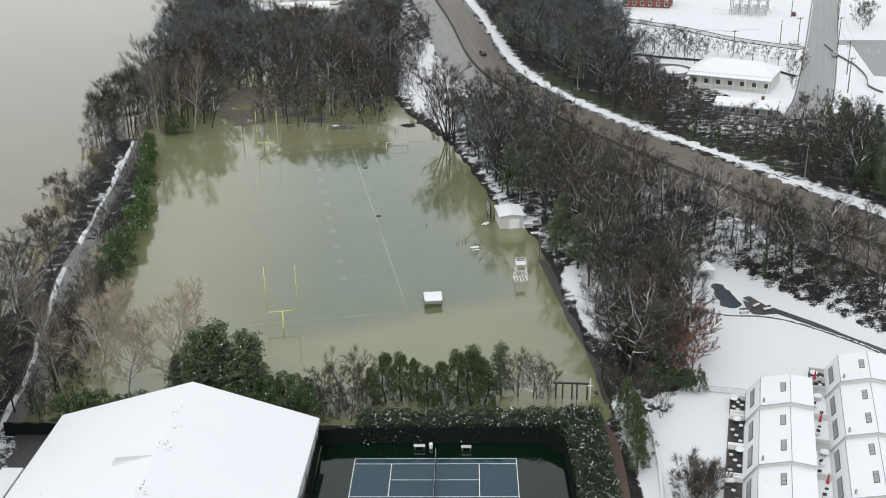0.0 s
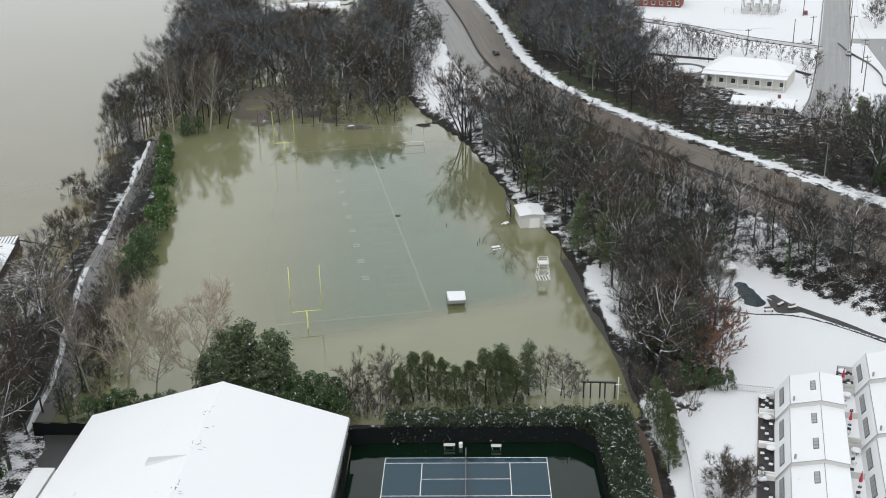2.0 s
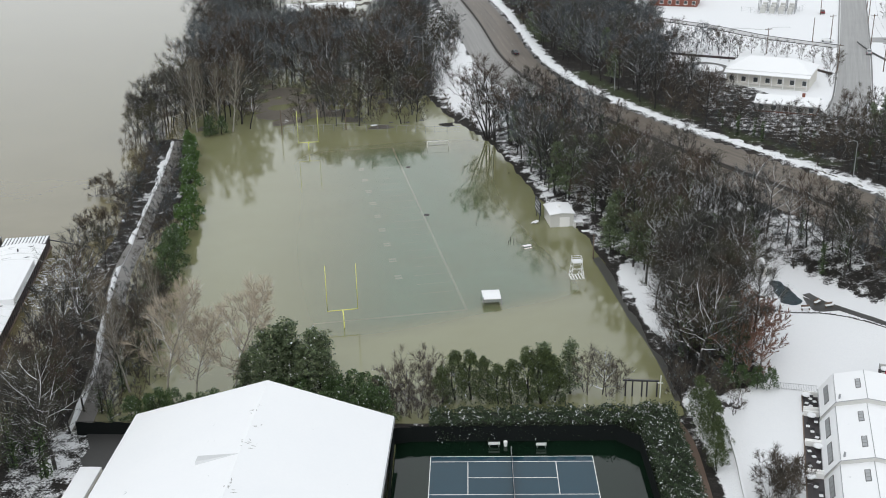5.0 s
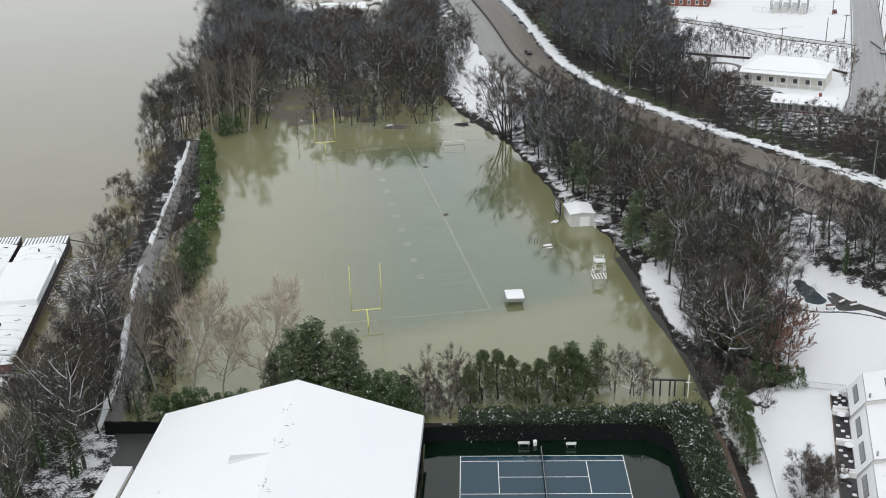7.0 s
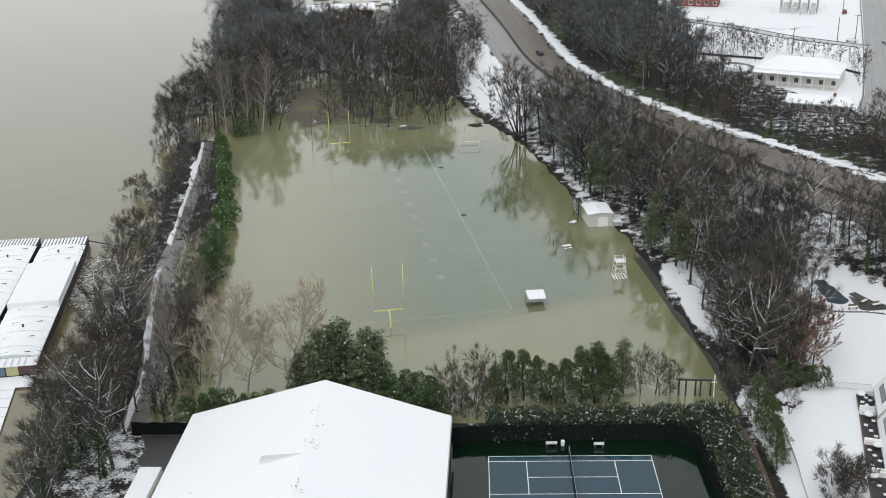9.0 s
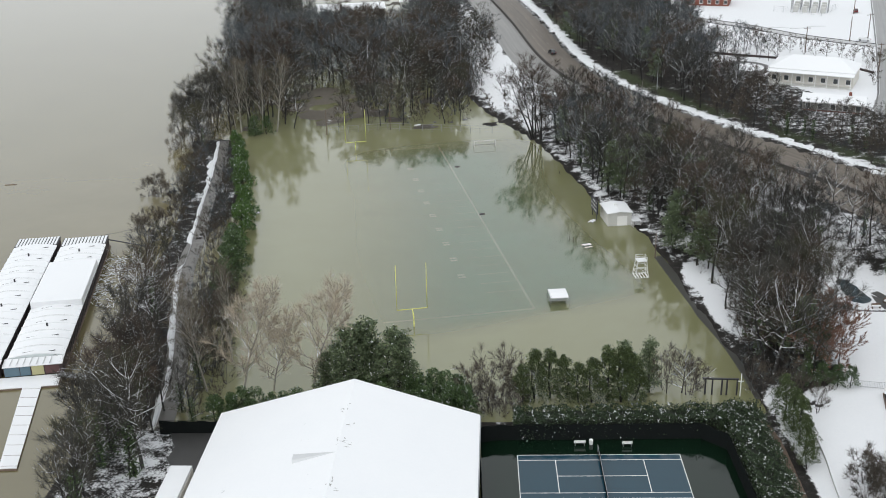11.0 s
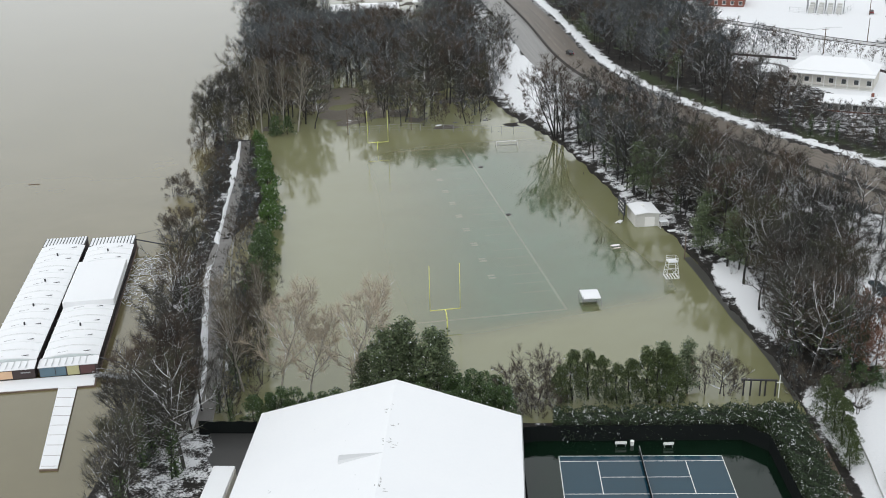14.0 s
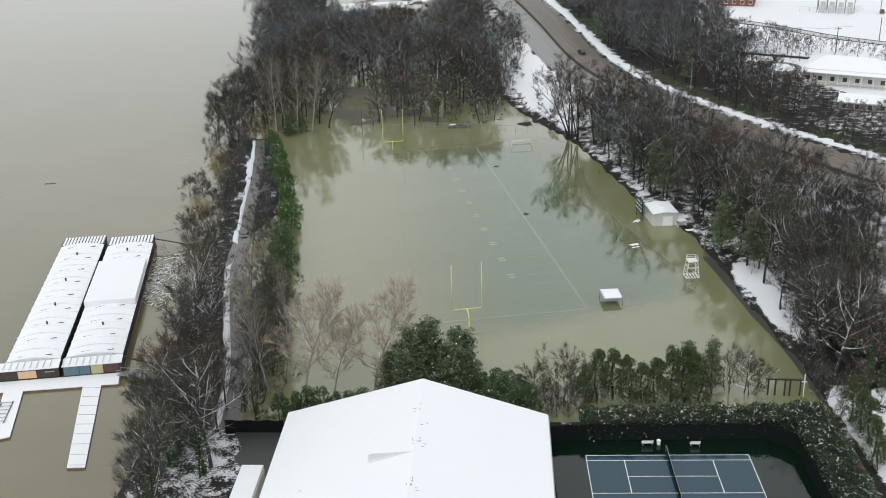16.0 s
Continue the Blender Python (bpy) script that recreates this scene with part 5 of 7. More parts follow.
def tower():
    t = thing("filming_tower", "white metal filming tower with railed platform", "tower", at=pose(12.3, 204.2, 0.1, 0, 0, 6) @ Matrix.Scale(.85, 4))
    foot, head, h = (1.6, 1.5), (1.05, 0.95), 4.3
    at = lambda sx, sy, z: (sx * (foot[0] + (head[0] - foot[0]) * z / h), sy * (foot[1] + (head[1] - foot[1]) * z / h), z)
    sg = ((-1, -1), (1, -1), (1, 1), (-1, 1))
    for sx, sy in sg:
        part("leg", mesh("leg", *beam(at(sx, sy, 0), at(sx, sy, h), 0.07, 6), WHITE), t)
    for z in (0.35, 1.6, 2.9, 4.2):
        for (a, b), (c, d) in zip(sg, sg[1:] + sg[:1]):
            part("crossbar", mesh("crossbar", *beam(at(a, b, z), at(c, d, z), 0.05, 6), WHITE), t)
    for (a, b), (c, d) in zip(sg, sg[1:] + sg[:1]):
        part("brace", mesh("brace", *beam(at(a, b, 0.35), at(c, d, 2.9), 0.035, 6), WHITE), t)
    for i in range(5):
        part("base_slat", mesh("base_slat", *box(-1.6 + .7 * i, -1.35 + .7 * i, -1.5, 1.5, 0.36, 0.44), WHITE), t)
    part("platform", bevelled("platform", *box(-1.2, 1.2, -1.1, 1.1, h, h + 0.14), SNOW, 0.03), t)
    for sx, sy in sg:
        part("rail_post", mesh("rail_post", *beam((sx * 1.15, sy * 1.05, h), (sx * 1.15, sy * 1.05, h + 1.05), 0.04, 6), WHITE), t)
    for z in (0.55, 1.05):
        for (a, b), (c, d) in zip(sg, sg[1:] + sg[:1]):
            part("hand_rail", mesh("hand_rail", *beam((a * 1.15, b * 1.05, h + z), (c * 1.15, d * 1.05, h + z), 0.035, 6), WHITE), t)


tower()


def hut():
    h = thing("equipment_hut", "pale grey equipment hut with snow-covered low roof", "hut", at=pose(9.4, 232.3, 0.2, 0, 0, 7))
    W, L, e, r = 5.4, 7.0, 3.1, 3.4
    v = [(x, y, z) for y in (0, L) for x, z in ((0, 0), (0, e), (W / 2, r), (W, e), (W, 0))]
    part("wall", mesh("wall", v, [(0, 1, 2, 3, 4), (9, 8, 7, 6, 5), (0, 5, 6, 1), (3, 8, 9, 4)], SIDING), h)
    o = 0.25
    for a, b in (((-o, e - .05), (W / 2, r)), ((W / 2, r), (W + o, e - .05))):
        rv = [(x, y, z + d) for y in (-o, L + o) for x, z in (a, b) for d in (0.03, 0.2)]
        part("roof_slope", mesh("roof_slope", rv, [(1, 3, 7, 5), (0, 4, 6, 2), (0, 2, 3, 1), (4, 5, 7, 6), (0, 1, 5, 4), (2, 6, 7, 3)], ROOF_SNOW), h)
    part("roof_vent", bevelled("roof_vent", *box(2.4, 3.1, 3.8, 4.5, 3.4, 3.95), WHITE, 0.05), h)
    part("shutter_door", bevelled("shutter_door", *box(2.1, 4.4, -0.06, 0.0, 0.1, 2.4), WHITE, 0.02), h, "white roller shutter")
    for i in range(12):
        part("siding_batten", mesh("siding_batten", *box(-0.03, 0, 0.3 + .55 * i, 0.36 + .55 * i, 0.1, e), CREAM), h)
    f = thing("training_frame", "stack of white metal training frames beside the hut", "frame", at=pose(15.8, 231.4, 0.3, 0, 0, 12))
    for i in range(3):
        part("frame_loop", mesh("frame_loop", *join(beam((-.9, i * .6, 0), (-.9, i * .6, 1.5), .06), beam((.9, i * .6, 0), (.9, i * .6, 1.5), .06), beam((-.9, i * .6, 1.5), (.9, i * .6, 1.5), .06), beam((-.9, i * .6, .7), (.9, i * .6, .7), .06)), WHITE), f)
    part("snow_board", bevelled("snow_board", *box(-1.0, 1.0, -.2, 1.4, 1.52, 1.68), SNOW, 0.04), f)


hut()


def scoreboard():
    s = thing("scoreboard", "dark scoreboard panel with rows of pale blocks", "scoreboard", at=pose(7.4, 235.6, 0, 0, 0, 98))
    part("panel", bevelled("panel", *box(0, 5.2, -0.15, 0.15, 1.9, 5.0), plain("scoreboard_black", (0.016, 0.018, 0.028), 0.5), 0.03), s)
    for x in (0.8, 4.4):
        part("post", mesh("post", *beam((x, 0, -.2), (x, 0, 1.95), 0.09, 8), DARK), s)
    for j, z in enumerate((4.4, 3.5, 2.5)):
        for i in range(4 if j else 3):
            part("label_bar", mesh("label_bar", *box(.5 + 1.2 * i, 1.15 + 1.2 * i, 0.152, 0.175, z, z + .3), WHITE), s)


scoreboard()


def soccer_goal(m):
    g = thing("soccer_goal", "white soccer goal frame standing in flood water", "goal", at=m)
    for x in (-3, 3):
        part("goal_post", mesh("goal_post", *beam((x, 0, -.2), (x, 0, 2.0), .07, 8), WHITE), g)
        part("stay", mesh("stay", *beam((x, 0, 2.0), (x, 1.8, .1), .04, 6), GREY), g)
    part("crossbar", mesh("crossbar", *beam((-3, 0, 2.0), (3, 0, 2.0), .07, 8), WHITE), g)
    part("back_bar", mesh("back_bar", *beam((-3, 1.8, .45), (3, 1.8, .45), .05, 6), GREY), g)


soccer_goal(pose(-16.6, 296.6, 0, 0, 0, 8))


def picnic_table(x, y, turn, tilt):
    t = thing("picnic_table", "pale picnic table afloat in the flood", "table", "floating tables", at=pose(x, y, 0.25, tilt, 0, turn))
    part("tabletop", bevelled("tabletop", *box(-.9, .9, -.38, .38, .42, .5), SNOW, .02), t)
    for y2 in (-.7, .7):
        part("seat", bevelled("seat", *box(-.9, .9, y2 - .14, y2 + .14, .12, .18), WHITE, .02), t)
    for x2 in (-.6, .6):
        part("leg", mesh("leg", *join(beam((x2, -.7, .1), (x2, .2, .42), .04), beam((x2, .7, .1), (x2, -.2, .42), .04)), GREY), t)


for a in ((3.4, 220.8, 20, 4), (6.3, 235.2, 60, 8), (-35.9, 319.0, 30, 5), (17.0, 229.0, 10, 12), (20.5, 222.5, 40, 15), (21.5, 219.0, -30, 10)):
    picnic_table(*a)


def post_in_water(x, y, h, r=0.05):
    p = thing("marker_post", "thin dark marker post standing in the water", "post", "marker posts", at=pose(x, y, 0, 2, 1, 0))
    part("shaft", mesh("shaft", *beam((0, 0, -.2), (0, 0, h), r, 6), DARK), p)
    part("cap", mesh("cap", *beam((0, 0, h), (0, 0, h + .08), r * 1.5, 6, r * .8), DARK), p)


for x, y, h in ((0.0, 224.5, 1.2), (0.7, 223.6, 1.3), (1.4, 224.3, 1.1), (-.5, 223.2, .9), (-7.3, 234.8, .8), (2.0, 271, .9)):
    post_in_water(x, y, h)
for x, y in ((-24.3, 278.6), (-18.7, 241.9), (-31, 323), (-26, 322.5), (-22, 325)):
    c = thing("floating_cover", "dark round rubber cover afloat in the flood", "debris", "floating covers", at=pose(x, y, WATER_Z - 0.03))
    part("disc", mesh("disc", *beam((0, 0, 0), (0, 0, .12), .62, 12, .5), DARK), c)
    part("rim", mesh("rim", *beam((0, 0, -.02), (0, 0, .05), .72, 12, .68), DARK), c)


def chain_fence(points, h, step, label):
    f = thing("chain_link_fence", label, "fence", "wire fences")
    post = mesh("post", *beam((0, 0, -.4), (0, 0, h), 0.045, 6), GREY)
    for (ax, ay), (bx, by) in zip(points, points[1:]):
        d = Vector((bx - ax, by - ay, 0))
        n = max(1, round(d.length / step))
        za, zb = max(.2, ground_z(ax, ay)), max(.2, ground_z(bx, by))
        for i in range(n):
            part("post", post, f).location = (ax + d.x * i / n, ay + d.y * i / n, za + (zb - za) * i / n)
        for k in (0.06, 0.33, 0.66, 1.0):
            part("wire" if k < 1 else "top_rail", mesh("wire", *beam((ax, ay, za + h * k), (bx, by, zb + h * k), 0.012 if k < 1 else 0.025, 4), GREY), f)


chain_fence([(-62, 312), (-44.7, 315.0), (-34.4, 313.2), (-17.6, 310), (-10.5, 309.5)], 2.3, 3.0, "sagging grey wire fence along the flooded north shore")
chain_fence([(-82.5, 243), (-80, 225), (-77.5, 208), (-74, 190)], 2.0, 6.0, "thin wire fence on dark posts beside the path")


def flood_pole(x, y, h):
    p = thing("wooden_pole", "tall thin dark pole standing in the flooded margin", "pole", "shore poles", at=pose(x, y, 0))
    part("shaft", mesh("shaft", *beam((0, 0, -.3), (0, 0, h), .13, 8, .09), WOOD), p)
    part("cap", mesh("cap", *beam((0, 0, h), (0, 0, h + .15), .12, 8, .05), GREY), p)


for x, y, h in ((-62.4, 311.2, 8.0), (-44.0, 315.5, 8.5), (16.8, 213.5, 6.0)):
    flood_pole(x, y, h)

# ---- boathouses, docks and driftwood on the river ----
DOCK = pose(-111.8, 165.9, 0, 0, 0, 8.7)


def arch(x0, x1, y0, y1, z, rise, thick=0.16, n=10):
    """A shallow barrel roof."""
    v, f = [], []
    for y in (y0, y1):
        for d in (0, -thick):
            for i in range(n + 1):
                t = i / n
                v.append((x0 + (x1 - x0) * t, y, z + d + rise * (1 - (2 * t - 1) ** 2)))
    m = n + 1
    for i in range(n):
        f += [(i, i + 1, 2 * m + i + 1, 2 * m + i), (m + i, 3 * m + i, 3 * m + i + 1, m + i + 1),
              (i, m + i, m + i + 1, i + 1), (2 * m + i, 2 * m + i + 1, 3 * m + i + 1, 3 * m + i)]
    f += [(0, 2 * m, 3 * m, m), (n, m + n, 3 * m + n, 2 * m + n)]
    return v, f


def boathouse(x0, w, length, seed, raised=None):
    rnd = random.Random(seed)
    b = thing("boathouse", "long floating boathouse with dark sides and snow-covered arched roof", "boathouse", "boathouses", at=DOCK)
    x1, z, rise = x0 + w, 2.9, 0.62
    part("hull", mesh("hull", *box(x0 - .2, x1 + .2, -.2, length + .2, 0.0, 0.7), WOOD), b)
    part("wall", mesh("wall", *box(x0, x1, 0, length, 0.7, 2.85), BROWN_WALL), b, "dark board walls")
    end = 4.6
    n = int((length - end) / 3)
    step = (length - end) / n
    part("end_roof", mesh("end_roof", *box(x0 - .12, x1 + .12, length - end, length + .2, 2.85, 3.0), DARK), b, "dark flat roof end")
    strip = bevelled("snow_rib", *box(0, w / 13 - .22, 0, end, 3.0, 3.14), ROOF_SNOW, .04)
    for i in range(13):
        part("snow_rib", strip, b).location = (x0 + w / 13 * i + .1, length - end + .15, 0)
    roof = mesh("roof_panel", *arch(x0 - .12, x1 + .12, 0, step - 0.06, z, rise), ROOF_SNOW, False)
    rib = mesh("roof_rib", *arch(x0 - .2, x1 + .2, -.09, .09, z + .09, rise), ROOF_SNOW)
    for i in range(n):
        part("roof_panel", roof, b).location = (0, i * step, 0)
        part("roof_rib", rib, b).location = (0, i * step, 0)
        if i % 2 == 0 and not (raised and raised[0] - 1 < i * step < raised[1]):
            for sx in (0.22, 0.62):
                a = x0 + w * sx + rnd.uniform(-.3, .3)
                zz = z + rise * (1 - (2 * (a + .7 - x0) / w - 1) ** 2) + .03
                part("roof_seam", mesh("roof_seam", *beam((a, i * step + .9, zz - .12), (a + 1.8, i * step + 1.1 + .3 * (.3 - sx), zz), .075, 4), DARK), b)
    seam = mesh("roof_seam", *arch(x0 + .9, x1 - .9, -.05, .05, z + .1 + rise * (1 - (1 - 1.8 / w) ** 2), rise - rise * (1 - (1 - 1.8 / w) ** 2), .1), SCUFF)
    for i in range(1, n, 2):
        if not (raised and raised[0] - 2 < i * step < raised[1] + 1):
            part("roof_seam", seam, b).location = (0, i * step + .12, 0)
    for i in range(1, 5):
        y = length * i / 5 + rnd.uniform(-2, 2)
        part("roof_vent", mesh("roof_vent", *beam((x0 + w * .5, y, z + rise), (x0 + w * .5, y, z + rise + .55), .17, 8), DARK), b)
    side = mesh("side_post", *box(-.06, .06, -.09, .09, 0.4, 2.9), DARK)
    for i in range(2 * n):
        for x in (x0 - .05, x1 + .05):
            part("side_post", side, b).location = (x, (i + .5) * step / 2, 0)
    gv, gf = arch(x0, x1, -.18, -.04, z - .05, rise * .95)
    part("gable_panel", mesh("gable_panel", [(p[0], p[1], p[2] if k % 22 < 11 else z - .1) for k, p in enumerate(gv)], gf, PALE_GABLE), b, "pale translucent arched gable")
    if raised:
        y0, y1 = raised
        part("raised_roof", bevelled("raised_roof", *box(x0 - .1, x1 + .1, y0, y1, 3.0, 4.3), ROOF_SNOW, .08), b, "raised flat roof under deep snow")


PALE_GABLE = plain("pale_gable", (0.55, 0.60, 0.60), 0.4, var=0.1)
boathouse(0, 8.7, 58.5, 1)
boathouse(9.9, 9.3, 57.0, 2, (20.5, 40.5))


def front_house(x0, x1, panels, label):
    h = thing("dock_house", label, "cabin", "dock cabins", at=DOCK)
    part("wall", mesh("wall", *box(x0, x1, -2.6, -.5, .75, 2.6), BROWN_WALL), h)
    part("roof", mesh("roof", [(x0 - .1, -2.9, 2.6), (x1 + .1, -2.9, 2.6), (x1 + .1, -.3, 2.85), (x0 - .1, -.3, 2.85), (x0 - .1, -2.9, 2.75), (x1 + .1, -2.9, 2.75), (x1 + .1, -.3, 3.0), (x0 - .1, -.3, 3.0)],
                           [(0, 3, 2, 1), (4, 5, 6, 7), (0, 1, 5, 4), (1, 2, 6, 5), (2, 3, 7, 6), (3, 0, 4, 7)], ROOF_SNOW), h)
    for a, b, z0, z1, m, n in panels:
        part(n, bevelled(n, *box(a, b, -2.68, -2.6, z0, z1), m, .02), h)
    for i in range(int((x1 - x0) / 1.1)):
        part("snow_batten", mesh("snow_batten", *box(x0 + i * 1.1, x0 + i * 1.1 + .12, -2.9, -.3, 2.93, 3.06), WORN_SHADED_SNOW), h)


front_house(-9, 8.9, [(2.2, 5.2, .95, 2.35, PEACH, "sliding_door"), (6.6, 8.2, 1.8, 2.0, GREY, "sign_bar"), (-5.5, -3.5, .9, 2.3, GLASS, "window")], "dark brown cabin front with a peach sliding door on the dock")
front_house(9.6, 19.3, [(9.7, 12.2, .8, 2.5, TEAL, "panel_door"), (12.3, 14.0, .8, 2.5, TEAL, "panel_door"), (14.2, 16.2, .8, 2.5, OCHRE, "panel_door"), (16.4, 18.8, .85, 2.4, plain("dark_red_boards", (.10, .05, .05), .8), "panel_door")], "dock cabin front with blue, yellow and brown doors")


def pier(outline, label, drop=0.0):
    p = thing("pier", label, "pier", "floating piers")
    part("float", slab("float", outline, 0.2, 0.62 - drop, WOOD), p)
    top = [(x * .985 + sum(q[0] for q in outline) / len(outline) * .015, y * .985 + sum(q[1] for q in outline) / len(outline) * .015) for x, y in outline]
    part("snow_layer", slab("snow_layer", top, 0.62 - drop, 0.74 - drop, ROOF_SNOW), p, "even layer of snow")
    return p


pier([(-130, 156.5), (-113, 159.2), (-91.6, 162.0), (-92.0, 163.8), (-92.4, 166.0), (-113, 163.0), (-130, 160.4)], "wide floating walkway under snow before the cabins")
long_pier = pier([(-92.3, 136.7), (-89.6, 136.8), (-94.7, 162.2), (-97.8, 162.0)], "narrow floating pier under snow reaching into the river", .03)
for i in range(9):
    t = i / 8.5
    part("joint", mesh("joint", *beam((-92.3 - 5.5 * t + .1, 137.5 + 24.7 * t, .715), (-89.6 - 5.1 * t - .1, 137.5 + 24.7 * t, .715), .035, 4), WOOD), long_pier)
pier([(-105.4, 144.9), (-104.0, 145.6), (-107.4, 161.0), (-110.6, 160.6), (-108, 150)], "short floating pier partly under snow", .03)


def boat():
    b = thing("rowing_shell_rack", "grey boat rack lying on the short pier", "rack", at=pose(-107.9, 153, .75, 0, 0, 8))
    for i in range(6):
        part("rack_bar", mesh("rack_bar", *beam((-1.0, i * 1.2 - 3, .15), (1.0, i * 1.2 - 3, .15), .06, 6), GREY), b)
    for x in (-.9, .9):
        part("rack_rail", mesh("rack_rail", *beam((x, -3.4, .08), (x, 3.4, .08), .07, 6), DARK), b)


boat()


def gangway(a, b, w, label):
    g = thing("gangway", label, "gangway", "gangways")
    a, b = Vector(a), Vector(b)
    s = Vector(((b - a).y, -(b - a).x, 0)).normalized() * w
    v = [a - s, a + s, b + s, b - s]
    v += [p + Vector((0, 0, .12)) for p in v]
    part("deck", mesh("deck", v, [(0, 3, 2, 1), (4, 5, 6, 7), (0, 1, 5, 4), (1, 2, 6, 5), (2, 3, 7, 6), (3, 0, 4, 7)], GREY), g)
    for o in (-s, s):
        part("hand_rail", mesh("hand_rail", *beam(a + o + Vector((0, 0, 1)), b + o + Vector((0, 0, 1)), .04, 6), GREY), g)
        for i in range(6):
            p = a.lerp(b, i / 5) + o
            part("baluster", mesh("baluster", *beam(p, p + Vector((0, 0, 1)), .03, 5), GREY), g)


gangway((-92.6, 165.2, .8), (-84.6, 163.0, 1.2), .6, "grey metal gangway from the dock to the bank")
for a, b, r in (((-94.6, 168.6, 3.0), (-84.5, 166.0, 1.6), .14), ((-102.4, 224.6, 2.6), (-91.5, 222.2, 1.4), .14)):
    s = thing("mooring_boom", "dark steel mooring boom between boathouse and bank", "boom", "mooring booms")
    part("spar", mesh("spar", *beam(a, b, r, 8), DARK), s)
    part("collar", mesh("collar", *beam(a, Vector(a).lerp(Vector(b), .05), r * 1.6, 8), GREY), s)
cable = thing("mooring_cable", "thin slack cable from boathouse to the bank", "cable")
cv, cf = [], []
tube(cv, cf, [Vector((-103 + 15 * t, 225 + 14 * t, 3.2 - 3.0 * t + 4.0 * t * t)) for t in (0, .2, .4, .6, .8, 1)], .03, .03, 5)
part("wire", mesh("wire", cv, cf, DARK), cable)


def driftwood():
    rnd = random.Random(21)
    pts = scatter([(-101.5, 217.5), (-94, 221), (-90, 207), (-91.8, 193), (-96.8, 194.5)], 0.42, 8, 10)
    v, f = [], []
    for x, y in pts[::2][:420]:
        a, n = rnd.gauss(0.7, 0.9), rnd.uniform(.5, 2.2)
        d = Vector((math.cos(a), math.sin(a), rnd.uniform(-.06, .06))) * n / 2
        p = Vector((x, y, WATER_Z + rnd.uniform(.02, .25)))
        tube(v, f, [p - d, p + Vector((0, 0, .05)), p + d], rnd.uniform(.04, .13), .04, 5)
    ob = new("driftwood", mesh("driftwood", v, f, snowy("snowy_driftwood", (0.09, 0.07, 0.06), .8, .9, 2.0)))
    tagged(ob, "raft of snow-dusted driftwood jammed against the bank", "driftwood", kind="stuff")
    log = thing("floating_log", "long dark log drifting on the river", "log", at=pose(-140.4, 270.3, WATER_Z, 0, 0, 5))
    part("stem", mesh("stem", *beam((-1.4, 0, 0), (1.5, .1, .05), .16, 7, .09), WOOD), log)
    part("stub", mesh("stub", *beam((.3, 0, 0), (.7, .4, .2), .06, 5, .03), WOOD), log)


driftwood()

# ---- townhouses and their yards ----
TOWN = pose(42.5, 153.1, 0, 0, 0, -15.1)
SKYLIGHT = plain("skylight_frame", (0.10, 0.10, 0.10), 0.5, var=0.15)
# pale grey base paints the sky's reflection into the roof panes
ROOF_GLASS = Mat("sky_tinted_roof_glass", 0.25, spec=0.6).colour((0.30, 0.31, 0.32)).m


